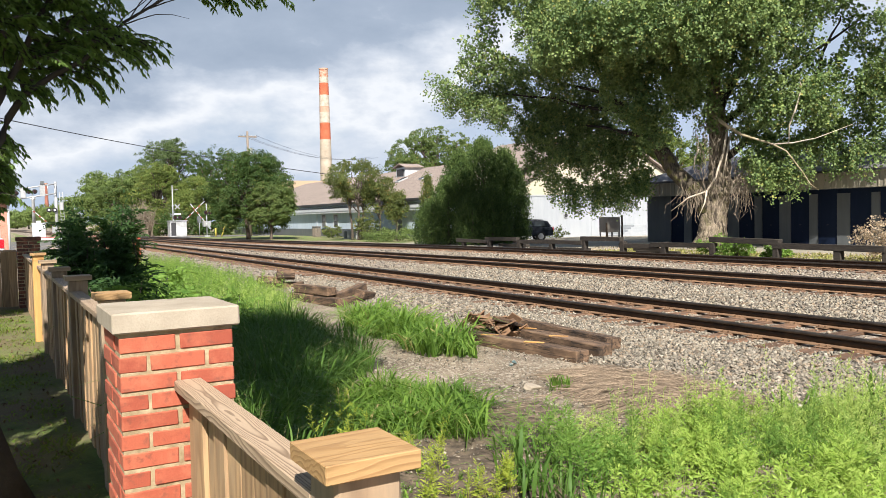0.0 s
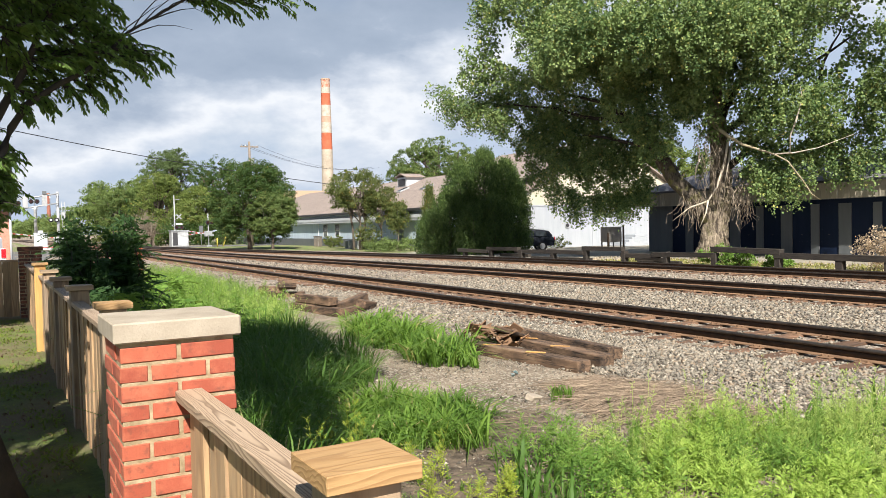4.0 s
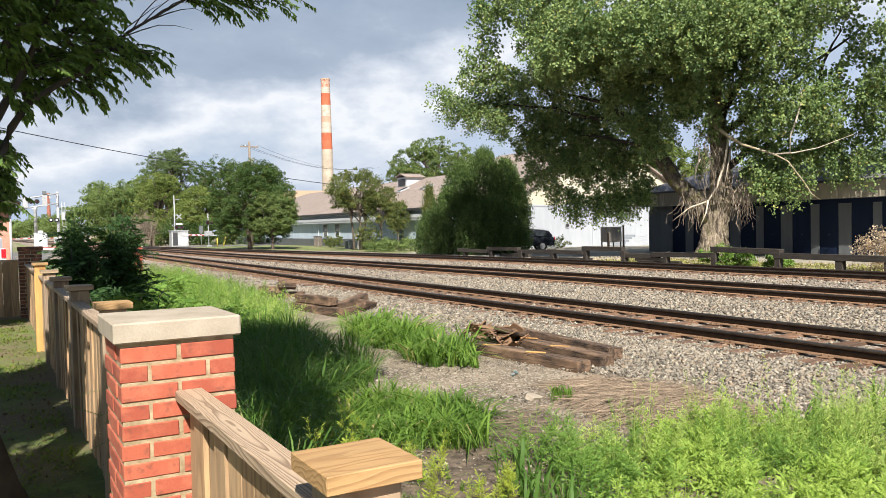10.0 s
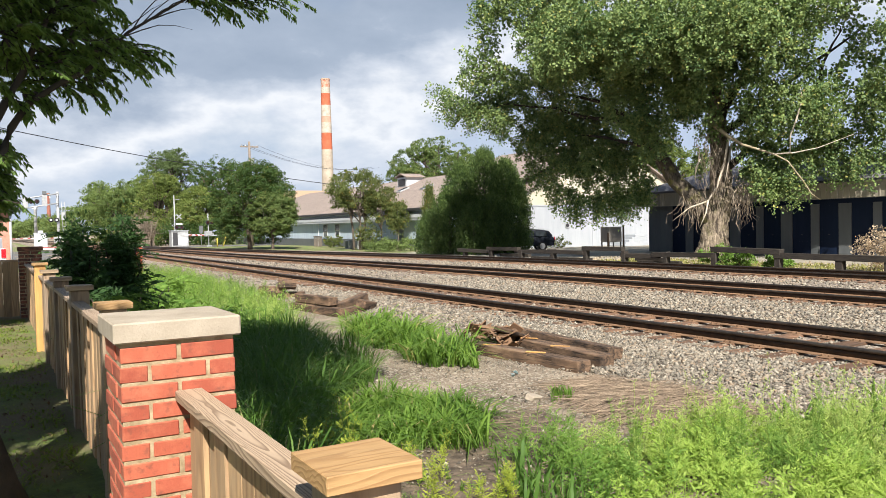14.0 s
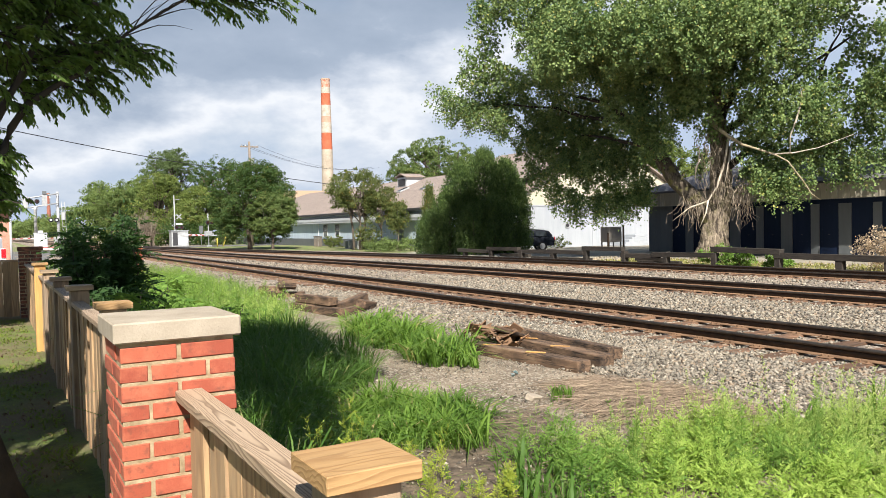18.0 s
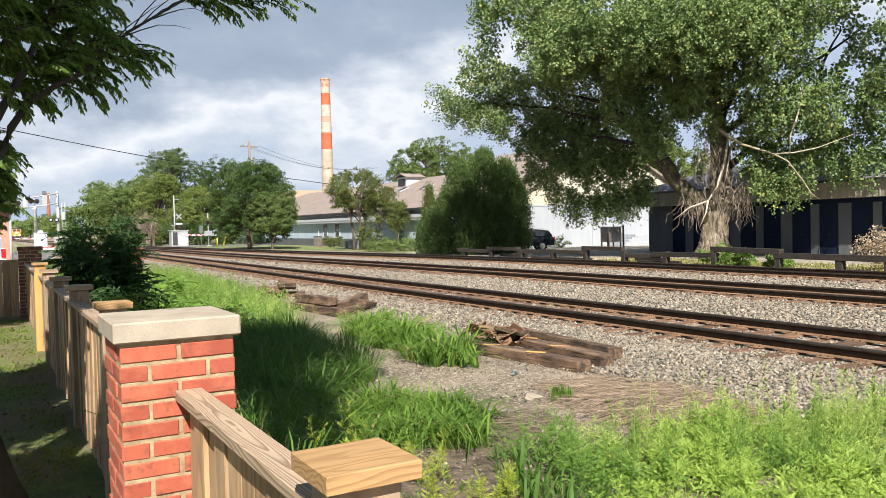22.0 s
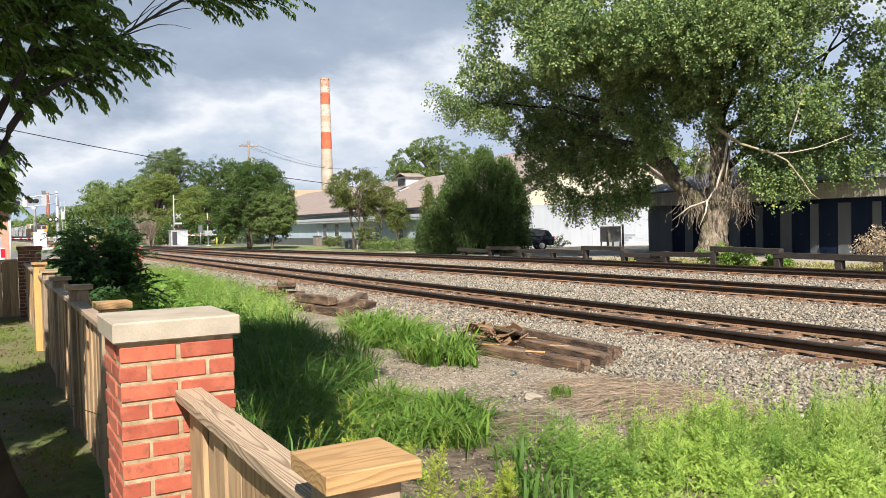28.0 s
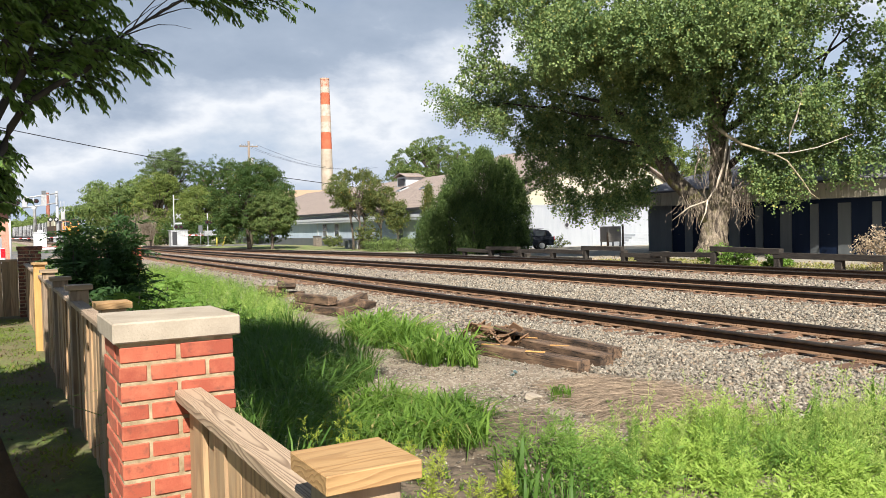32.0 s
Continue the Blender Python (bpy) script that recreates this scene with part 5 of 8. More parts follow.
    holes = np.array([(-9.9, 11.2, 0.75), (-9.2, 10.7, 0.6), (-10.3, 12.0, 0.45), (5.3, 10.1, 0.6), (7.2, 11.4, 0.6), (6.4, 8.6, 0.3), (-5.0, 12.9, 0.3), (1.6, 13.0, 0.35), (-1.1, 6.2, 0.5)])

    def depth(a, z):
        """Front and back of the crown at a place of its outline."""
        d = np.min(np.hypot(edge[:, 0] - a, edge[:, 1] - z))
        bulge = 0.4 + 4.6 * (1 - math.exp(-d / 2.6))
        if a < -1.2:
            over = smoothstep(7.8, 10.4, z + 0.25 * (a + 6.0) * (a < -6.0))
            return 1.9 - (bulge + 1.7) * float(over) - 0.6 * (1 - float(over)) * rc.random(), d
        return (-bulge if z > 6.0 else -0.55 * bulge), d

    lobes = []
    while len(lobes) < 450:
        a, z = rc.uniform(-14.6, 11.3), rc.uniform(2.9, 15.4)
        if not inside(np.array([a]), np.array([z]))[0]:
            continue
        if np.any(np.hypot(holes[:, 0] - a, holes[:, 1] - z) < holes[:, 2] + 0.3):
            continue
        front, d = depth(a, z)
        b = front + abs(rc.normal()) * 0.7 if rc.random() < 0.8 else rc.uniform(front, front + 2.0)
        lobes.append((a, b, z, min(rc.uniform(0.5, 1.1), 0.28 + 0.4 * d)))
    for i in range(150):
        lobes.append((rc.uniform(-9.5, 2.5), rc.uniform(-6.2, -1.0), rc.uniform(9.4, 11.2), rc.uniform(0.8, 1.15)))
    for i in range(75):
        lobes.append((rc.uniform(-5.2, -0.6), rc.uniform(-1.8, -0.6), rc.uniform(6.4, 9.6), rc.uniform(0.4, 0.7)))
    for i in range(20):
        lobes.append((rc.uniform(-3.7, -2.2), rc.uniform(-1.3, -0.5), rc.uniform(5.2, 6.8), rc.uniform(0.35, 0.5)))
    for i in range(26):
        lobes.append((rc.uniform(-8, 8), rc.uniform(0.5, 4.0), rc.uniform(15.5, 17.5), rc.uniform(1.0, 1.5)))
    for i in range(56):
        a = rc.uniform(-6.4, -3.2)
        lobes.append((a, rc.uniform(0.9, 2.2), rc.uniform(2.7 + 0.25 * abs(a + 4.6), 6.4), rc.uniform(0.4, 0.62)))
    for i in range(34):
        a = rc.uniform(-9.8, -6.2)
        lobes.append((a, rc.uniform(1.0, 2.2), rc.uniform(4.3 - 0.3 * (a + 6.2), 7.0), rc.uniform(0.4, 0.65)))
    for i in range(10):
        lobes.append((rc.uniform(-0.75, -0.35), -0.7, rc.uniform(3.6, 6.4), 0.3))
    # gaps in the crown run right through it
    def open_sky(a, b, z):
        k = 41.3 / (41.3 + b)
        return np.any(np.hypot(holes[:, 0] - a * k, holes[:, 1] - 1.93 - (z - 1.93) * k) < holes[:, 2] + 0.35)
    lobes = [q for q in lobes if not open_sky(q[0], q[1], q[2])]
    # leaves of each lobe: most on its lit upper side, in hanging sprays
    C, O, G = [], [], []
    for g, (a, b, z, r) in enumerate(lobes):
        n = max(5, int(34 * r * r * rc.uniform(0.7, 1.2)))
        d = unit(rc.normal(size=(n, 3)) + np.array([0, 0, 0.25]))
        c = np.array(P(a, b, z)) + d * r * rc.uniform(0.35, 1.05, (n, 1)) * np.array([1, 1, 0.85])
        k = rc.integers(10, 27, n)
        cc = np.repeat(c, k, 0)
        t = rc.random(len(cc))[:, None]
        off = rc.normal(size=cc.shape) * 0.10 * (1.2 - 0.5 * t) + np.repeat(d, k, 0) * 0.12 * t
        off[:, 2] -= 0.42 * t[:, 0] * np.repeat(rc.uniform(0.4, 1.2, n), k)
        C.append(cc + off), O.append(unit(np.repeat(d, k, 0) + rc.normal(size=cc.shape) * 0.8)), G.append(np.full(len(cc), g % 7))
    # sprays that hang below the rim, thin enough to see through
    for i in range(330):
        k = rc.random()
        if k < 0.55:
            a, z0, b = rc.uniform(-9.6, -3.0), 0.0, rc.uniform(1.2, 3.6)
            z0 = float(np.interp(a, [-9.6, -8, -7, -5, -4.2, -3], [5.2, 3.6, 3.0, 3.0, 3.2, 3.9]))
        elif k < 0.8:
            a, b = rc.uniform(1.4, 7.0), rc.uniform(-2.4, 0.5)
            z0 = float(np.interp(a, [1.4, 2.2, 3.8, 4.4, 6.5, 7], [4.6, 3.6, 3.5, 4.6, 4.4, 5.0]))
        else:
            a, b = rc.uniform(-14.6, -10), rc.uniform(-1.0, 1.5)
            z0 = float(np.interp(a, [-14.6, -12.5, -10], [9.3, 8.3, 7.2]))
        L, n = rc.uniform(0.6, 1.9), 0
        n = int(46 * L)
        t = rc.random(n)
        c = np.array(P(a, b, z0)) + np.stack([rc.normal() * 0.3 * t, rc.normal() * 0.3 * t, 0.5 - L * t], -1) + rc.normal(size=(n, 3)) * 0.13
        C.append(c), O.append(unit(rc.normal(size=(n, 3)))), G.append(np.full(n, i % 7))
    C, O, G = np.concatenate(C), np.concatenate(O), np.concatenate(G)
    parts = []
    for g in range(7):
        V, F = leaf_arrays(C[G == g], 0.12, rc, 0.15, 0.45, 0.88, 0.14, out=O[G == g])
        parts.append(soup("crown", V, F, M_COTTON, root, "glossy green leaf clumps"))
    # the leaves deep inside, which nobody can tell apart
    fa, fz = rc.uniform(-13, 11.5, 80000), rc.uniform(3.4, 16, 80000)
    ok = inside(fa, fz) & (np.min(np.hypot(fa[:, None] - edge[:, 0], fz[:, None] - edge[:, 1]), 1) > 0.8) & np.all(np.hypot(fa[:, None] - holes[:, 0], fz[:, None] - holes[:, 1]) > holes[:, 2] + 0.15, 1)
    ok &= np.sin(fa * 2.1 + 1.3 * np.sin(fz * 1.7)) * np.sin(fz * 2.3 + fa) > -0.55
    fa, fz = fa[ok], fz[ok]
    fb = np.where((fa < -1.2) & (fz < 9.0), rc.uniform(1.4, 3.2, len(fa)), rc.uniform(-1.8, 1.6, len(fa)))
    fc = np.array([u.x, u.y, 0]) * fa[:, None] + np.array([v.x, v.y, 0]) * fb[:, None]
    fc[:, 2] = fz
    V, F = leaf_arrays(fc, 0.18, rc, 0.2, 0.35, 0.85)
    tagged(soup("inner_leaves", V, F, M_COTTON, root), kind="stuff")
    return root, parts


TREES["cottonwood"] = cottonwood()


def rounded(cx, cy, cz, rx, rz, n, seed):
    """Blobs of an uneven round crown."""
    r = random.Random(seed)
    out = [(cx, cy, cz, rx * 0.62, rx * 0.62, rz * 0.62)]
    for i in range(n):
        a, t = r.uniform(0, 6.283), r.uniform(-0.75, 1.0)
        k = math.sqrt(max(0.0, 1 - t * t)) * 0.76
        out.append((cx + rx * k * math.cos(a), cy + rx * k * math.sin(a), cz + rz * 0.74 * t, rx * r.uniform(0.2, 0.4), rx * r.uniform(0.2, 0.4), rz * r.uniform(0.17, 0.32)))
    return out


def plain_tree(key, x, y, h, rx, mat_, label, seed, cz=None, rz=None, n=11, clumps=320, per=26, spread=0.4, leaf=0.25, trunks=None, groups=2, z=-0.12, name="tree", trunk_r=None, shell=0.78):
    cz = cz or h * 0.58
    rz = rz or h - cz
    TREES[key] = tree(name, (x, y, z), (0, 0, cz * 0.8), trunk_r or 0.035 * h, rounded(0, 0, cz, rx, rz, n, seed), mat_, M_DBARK, label, seed, clumps, per, spread, leaf, groups, trunks, shell=shell)


plain_tree("maple", 22.5, 77, 9.0, 4.1, M_MAPLE, "broad round-headed maple tree beside the tracks", 1, cz=4.5, rz=4.6, n=60, clumps=1250, per=50, leaf=0.155, spread=0.27, trunks=[(-0.3, 0)], name="maple_tree", trunk_r=0.22)
plain_tree("maple2", 23.4, 73.6, 5.7, 2.3, M_WOODS, "small lighter maple tree beside the tracks", 21, cz=3.4, rz=2.4, n=36, clumps=520, per=52, leaf=0.15, spread=0.25, name="maple_tree", trunk_r=0.15)
plain_tree("w1", 26, 137, 16.2, 5.0, M_GREYLEAF, "tall leafy tree behind the level crossing", 2, cz=10.5, n=36, clumps=800, per=40, leaf=0.205, spread=0.34)
plain_tree("w2", 22.5, 128, 11.5, 4.5, M_YELLOWWOODS, "yellow-green leafy tree behind the signal cabinet", 3, cz=6.0, n=36, clumps=800, per=40, leaf=0.205, spread=0.34)
plain_tree("w3", 33, 130, 14.3, 5.5, M_MAPLE, "dark leafy tree behind the level crossing", 4, cz=8, n=36, clumps=800, per=40, leaf=0.205, spread=0.34)
plain_tree("w4", 17.3, 132, 9.2, 3.4, M_WOODS, "leafy tree with bare lower stems", 5, cz=5, n=26, clumps=550, per=30, leaf=0.26, spread=0.34)
plain_tree("w5", 27, 118, 8.5, 4.5, M_YELLOWWOODS, "leafy trackside tree behind the crossing", 6, cz=4.4, rz=4.1, n=30, clumps=700, per=40, leaf=0.205, spread=0.34)
plain_tree("w6", 22, 172, 13.5, 6.5, M_FARWOODS, "distant light green tree", 7, cz=7.5, n=26, clumps=480, per=36, leaf=0.36, spread=0.5)
plain_tree("w7", 30, 190, 15, 7, M_FARWOODS, "distant light green tree", 8, cz=8, n=26, clumps=480, per=36, leaf=0.36, spread=0.5)
plain_tree("w8", 29, 230, 15.5, 8, M_FARWOODS, "distant light green tree", 9, cz=8, n=12, clumps=260, leaf=0.7, spread=1.0)
plain_tree("behind", 55.3, 98, 14.6, 6.9, M_WOODS, "leafy tree behind the long building", 10, cz=9, n=60, clumps=1300, per=26, leaf=0.27, spread=0.3)
plain_tree("small", 27.6, 63, 7.0, 2.5, M_OLIVE, "small many-stemmed tree in front of the long building", 11, cz=5.0, rz=2.1, n=26, clumps=380, per=34, leaf=0.15, spread=0.24,
           trunks=[(0.2, 0), (-0.35, 0.1), (0.6, 0.2)], name="small_tree", trunk_r=0.12, groups=2)
plain_tree("small2", 29.4, 62, 6.2, 1.3, M_OLIVE, "slender small tree in front of the long building", 12, cz=3.9, rz=2.4, n=20, clumps=240, per=30, leaf=0.15, spread=0.22, name="small_tree", trunk_r=0.09)
plain_tree("small3", 30.2, 60.5, 4.3, 1.0, M_OLIVE, "slender small tree in front of the long building", 13, cz=2.8, rz=1.7, n=16, clumps=190, per=30, leaf=0.14, spread=0.22, name="small_tree", trunk_r=0.07)
plain_tree("lit", 57.5, 55, 10.5, 4.0, M_YELLOWWOODS, "sunlit yellow-green tree behind the storage shed", 14, cz=6.6, n=30, clumps=600, per=30, leaf=0.2, spread=0.3)
rf = np.random.default_rng(17)
for i in range(16):
    fy = 270 + 46 * i + 20 * rf.random()
    plain_tree("far%d" % i, line_at(LINE_B, fy) + 12 + 7 * rf.random(), fy, 10.5 + 3 * rf.random(), 8, M_FARWOODS, "distant trees along the railway", 40 + i, cz=5.5, rz=6, n=10, clumps=170, per=22, leaf=0.6 + 0.05 * i, spread=1.0, groups=1)


def arborvitae(x, y, h, r, seed, mat_=None, label="tall dense dark arborvitae hedge tree"):
    rng = np.random.default_rng(seed)
    root = thing("arborvitae", x, y, -0.15, label, "evergreen", "arborvitae hedge")
    tubed("trunk", [(0, 0, 0), (0, 0, h * 0.8)], [0.14, 0.05], M_DBARK, root)
    n = int(1500 * h / 6 * r / 1.4)
    t = rng.random(n) ** 0.85
    prof = np.interp(t, [0, 0.15, 0.5, 0.75, 0.92, 1], [0.92, 1.0, 0.97, 0.78, 0.45, 0.12]) * r
    a = rng.uniform(0, 6.283, n)
    rr = prof * (0.82 + 0.24 * rng.random(n)) * (1 + 0.12 * np.sin(a * 3 + seed) + 0.1 * np.sin(a * 5 + t * 9))
    c = np.stack([rr * np.cos(a), rr * np.sin(a), 0.1 + t * h], -1)
    k = 14
    cc = np.repeat(c, k, 0) + rng.normal(size=(n * k, 3)) * np.array([0.12, 0.12, 0.2])
    d = np.repeat(np.stack([np.cos(a) * 0.5, np.sin(a) * 0.5, np.ones(n)], -1), k, 0)
    o = np.repeat(np.stack([np.cos(a), np.sin(a), np.full(n, 0.3)], -1), k, 0)
    V, F = leaf_arrays(cc, 0.15, rng, 0.0, 0.0, 0.42, 0.05, dirs=d, out=o)
    soup("crown", V, F, mat_ or M_CEDAR, root)
    return root


for i, (x, y, h, r) in enumerate([(25.7, 46.3, 2.7, 1.05), (26.6, 45.5, 4.2, 1.2), (27.7, 45.9, 5.9, 1.3), (29.2, 45.2, 6.9, 1.4), (30.4, 44.5, 6.1, 1.35), (31.3, 44.9, 5.0, 1.1), (27.3, 43.6, 3.0, 1.15), (28.7, 43.3, 3.6, 1.2)]):
    arborvitae(x, y, h, r, 80 + i)
arborvitae(26.6, 48.3, 4.6, 0.42, 95, M_OLIVE, "narrow browning arborvitae by the hedge")


# ---- things beside the tracks ----
def beam(name, cx, cy, cz, L, rz, material, label, category, group="", w=0.23, t=0.18, rx=0.0, ry=0.0, parent=None, seed=0):
    """A squared timber with worn corners, lying along y before it is turned."""
    bm = bmesh.new()
    box(bm, -w / 2, w / 2, -L / 2, L / 2, 0, t, 0.012, None, 0.02)
    ob = part(name, bm, material, parent)
    ob.matrix_basis = pose(cx, cy, cz, rx, ry, rz)
    return ob if parent else tagged(ob, label, category, group)


OLD = "cracked old railway tie lying on the gravel"
beam("old_tie", 6.43, 9.15, gz(6.43, 9.15) - 0.01, 2.6, 5, M_TIE, OLD, "railway tie", "discarded ties", w=0.23, t=0.17)
beam("old_tie", 7.1, 9.3, gz(7.1, 9.3) - 0.01, 2.65, -3, M_TIE, OLD, "railway tie", "discarded ties", w=0.24, t=0.17)
beam("old_tie", 7.45, 9.55, gz(7.45, 9.55) + 0.0, 2.75, -4.5, M_TIE, OLD, "railway tie", "discarded ties", w=0.25, t=0.18, ry=8)
for cx, cy, rz in ((6.36, 9.75, 40), (6.43, 8.75, 35), (7.05, 9.0, 38), (7.12, 9.85, 30)):
    bm = bmesh.new()
    box(bm, -0.028, 0.028, -0.14, 0.14, 0, 0.015, 0.003, None, 0.006)
    sv = part("wood_sliver", bm, M_NEWPOST)
    sv.matrix_basis = pose(cx, cy, gz(cx, cy) + (0.159 if cx < 6.8 else 0.159), 0, 0, rz)
    tagged(sv, "fresh pale sliver of wood on an old tie", "wood scrap", "wood slivers")
for cx, cy, L, rz, dz, rx, ry in ((6.38, 17.75, 1.05, 9, 0.0, 0, 0), (6.55, 16.75, 0.95, 10, 0.0, 0, 0), (6.52, 17.4, 1.6, 9, 0.2, 0, 0), (6.92, 16.3, 0.75, -58, 0.0, 0, 0), (7.2, 16.85, 0.95, -62, 0.12, 9, 0),
                                   (7.4, 16.55, 0.7, -48, 0.06, -8, 14), (7.05, 17.5, 1.2, -20, 0.0, 0, 0), (7.0, 18.4, 0.8, 30, 0.0, 0, 20)):
    beam("old_tie", cx, cy, gz(cx, cy) + dz, L, rz, M_TIE, "broken old railway tie stacked in a heap", "railway tie", "heaped ties", rx=rx, ry=ry)
for cx, cy, L, rz, dz, ry in ((6.95, 21.6, 1.1, 10, 0.0, 0), (7.25, 21.2, 0.7, 60, 0.0, 0), (7.0, 21.4, 0.8, -25, 0.18, 0), (6.9, 22.3, 0.6, 40, 0.1, 35), (7.05, 21.0, 0.5, 80, 0.3, 20)):
    beam("old_tie", cx, cy, gz(cx, cy) + dz, L, rz, M_TIE, "short broken railway tie in a far heap", "railway tie", "far heap", ry=ry)


def scrap_heap(x, y):
    root = thing("scrap_heap", x, y, gz(x, y), "heap of rusty tie plates and spikes", "scrap metal")
    rnd = random.Random(3)
    for i in range(22):
        bm = bmesh.new()
        box(bm, -0.17, 0.17, -0.095, 0.095, 0, 0.02, 0.004)
        p = part("tie_plate", bm, M_RUSTFOOT, root)
        p.matrix_basis = pose(rnd.uniform(-0.3, 0.3), rnd.uniform(-0.5, 0.7), 0.04 + rnd.random() * 0.24, rnd.uniform(-50, 50), rnd.uniform(-50, 50), rnd.uniform(0, 180))
    for i in range(46):
        a = Vector((rnd.uniform(-0.4, 0.4), rnd.uniform(-0.6, 0.6), 0.05 + rnd.random() * 0.22))
        d = Vector((rnd.uniform(-1, 1), rnd.uniform(-1, 1), rnd.uniform(-0.4, 0.4))).normalized() * 0.16
        tubed("spike", [a, a + d * 0.92, a + d], [0.009, 0.009, 0.02], M_RUSTFOOT, root, sides=5)
    bm = bmesh.new()
    box(bm, -0.35, 0.35, -0.15, 0.15, 0.0, 0.05, 0.01, None, 0.06)
    sl = part("split_board", bm, M_TIE, root)
    sl.matrix_basis = pose(0.1, -0.3, 0.22, 10, 14, 30)
    return root


scrap_heap(6.85, 10.35)


def guard_barrier():
    root = thing("timber_barrier", 25.2, 0, -0.1, "low barrier of weathered squared timbers on short posts", "barrier")
    for y in (13.2, 15.0, 16.7, 19.15, 22.1, 24.75, 27.3, 30.0, 32.6, 35.4, 38.4, 41.3):
        bm = bmesh.new()
        box(bm, -0.12, 0.12, -0.13, 0.13, -0.1, 0.6 if y < 33 else 0.5, 0.015, None, 0.03)
        part("post", bm, M_GUARD, root).location = (0, y, 0)
    rnd = random.Random(8)
    for y0, y1, zt, dx in ((19.0, 22.25, 0.82, 0), (15.0, 19.3, 0.64, -0.02), (10.5, 15.1, 0.66, 0.02), (22.2, 25.5, 0.58, 0.0), (25.2, 27.5, 0.5, 0.03), (27.4, 30.2, 0.78, 0),
                           (30.1, 33.0, 0.57, 0), (32.6, 36.0, 0.55, 0.03), (35.6, 38.8, 0.66, 0), (38.5, 42.0, 0.5, -0.03)):
        b = beam("beam", dx, (y0 + y1) / 2, zt - 0.2, y1 - y0, rnd.uniform(-0.6, 0.6), M_GUARD, "", "", w=0.26, t=0.2, rx=rnd.uniform(-1.2, 1.2), parent=root)
    for y, z, L, rz in ((25.7, 0.0, 2.4, 3), (26.2, 0.14, 2.0, -4), (31.5, 0.0, 2.2, 5), (34, 0.0, 2.6, -4), (36.8, 0.1, 2.6, 3)):
        beam("loose_beam", 0.55, y, z, L, rz, M_GUARD, "", "", w=0.24, t=0.17, parent=root)
    return root


guard_barrier()


def stalks(name, test, n, x0, x1, y0, y1, rng, label):
    """Dead stems lying flat, most of them one way."""
    x, y = scatter(rng, n, test, x0, x1, y0, y1)
    n = len(x)
    a = rng.normal(size=n) * 0.4 - 0.35 + 0.5 * np.sin(x * 3.1 + 1.7 * y)
    L = rng.uniform(0.25, 0.8, n)
    d = np.stack([np.cos(a), np.sin(a), rng.normal(size=n) * 0.05], -1)
    s = np.stack([-np.sin(a), np.cos(a), np.zeros(n)], -1) * rng.uniform(0.0014, 0.0032, n)[:, None]
    c = np.stack([x, y, ground_z(x, y) + rng.uniform(0.012, 0.07, n)], -1)
    b = np.stack([np.zeros(n), np.zeros(n), rng.uniform(0.0, 0.05, n)], -1)
    p0, p1, p2 = c - d * L[:, None] / 2, c + b, c + d * L[:, None] / 2
    up = np.array([0, 0, 0.004])
    V = np.stack([p0 - s, p0 + s, p0 + up, p1 - s, p1 + s, p1 + up, p2], 1).reshape(-1, 3)
    k = np.arange(n) * 7
    q = [(0, 1, 4), (0, 4, 3), (1, 2, 5), (1, 5, 4), (2, 0, 3), (2, 3, 5), (3, 4, 6), (4, 5, 6), (5, 3, 6)]
    F = np.concatenate([np.stack([k + i for i in t], -1) for t in q])
    return tagged(soup(name, V, F, M_STRAW), label, "dry stalks", kind="stuff")


rs = np.random.default_rng(91)
stalks("dry_stalks", STRAW, 13000, 4.6, 8, 4.6, 8.4, rs, "mat of dead pinkish stalks lying on the gravel")
stalks("dry_stalks", in_poly([(3.6, 4.8), (4.4, 6.2), (5.6, 6.6), (6.6, 5.4), (5, 4.6)]), 350, 3.4, 7, 4.4, 7, rs, "loose dead stalks on the dirt")

bm = bmesh.new()
box(bm, -0.09, 0.09, -0.06, 0.06, 0, 0.06, 0.012, None, 0.04)
st = part("broken_block", bm, M_CAP)
st.matrix_basis = pose(5.1, 7.02, gz(5.1, 7.02) + 0.0, 8, 5, 25)
tagged(st, "pale broken block lying on the dirt", "stone")
bm = bmesh.new()
for i in range(5):
    box(bm, -0.05, 0.05, -0.03, 0.03, 0, 0.004, 0, pose(0.05 * i - 0.1, 0.03 * (i % 3), 0.02 + 0.01 * i, 20 * i - 30, 25 - 15 * i, 40 * i))
lt = part("litter", bm, M_TEAL)
lt.matrix_basis = pose(5.7, 8.2, gz(5.7, 8.2), 0, 0, 30) @ Matrix.Scale(0.6, 4)
tagged(lt, "crumpled pale plastic litter on the dirt", "litter")


# ---- weeds and grass ----
rv = np.random.default_rng(33)
SWAY = []


def tall_grass(name, poly, n, h0, h1, material, label, lean=0.45, width=0.012, soft=0.25, extra=0, kind="stuff"):
    P = np.array(poly)
    x, y = scatter(rv, n, in_poly(poly, soft), P[:, 0].min() - 0.3, P[:, 0].max() + 0.3, P[:, 1].min() - 0.3, P[:, 1].max() + 0.3)
    clump = 0.75 + 0.35 * np.sin(x * 5.1 + 1.3 * np.sin(y * 3)) * np.sin(y * 4.3 + x)
    h = rv.uniform(h0, h1, len(x)) * clump
    V, F = blade_arrays(x, y, h, rv, lean, width)
    if extra:
        k = rv.choice(len(x), extra)
        V2, F2 = weed_arrays(x[k], y[k], h[k] * 0.95, rv, 0.05, 20)
        V, F = np.concatenate([V, V2]), np.concatenate([F, F2 + len(V)])
    return tagged(soup(name, V, F, material), label, "grass", kind=kind)


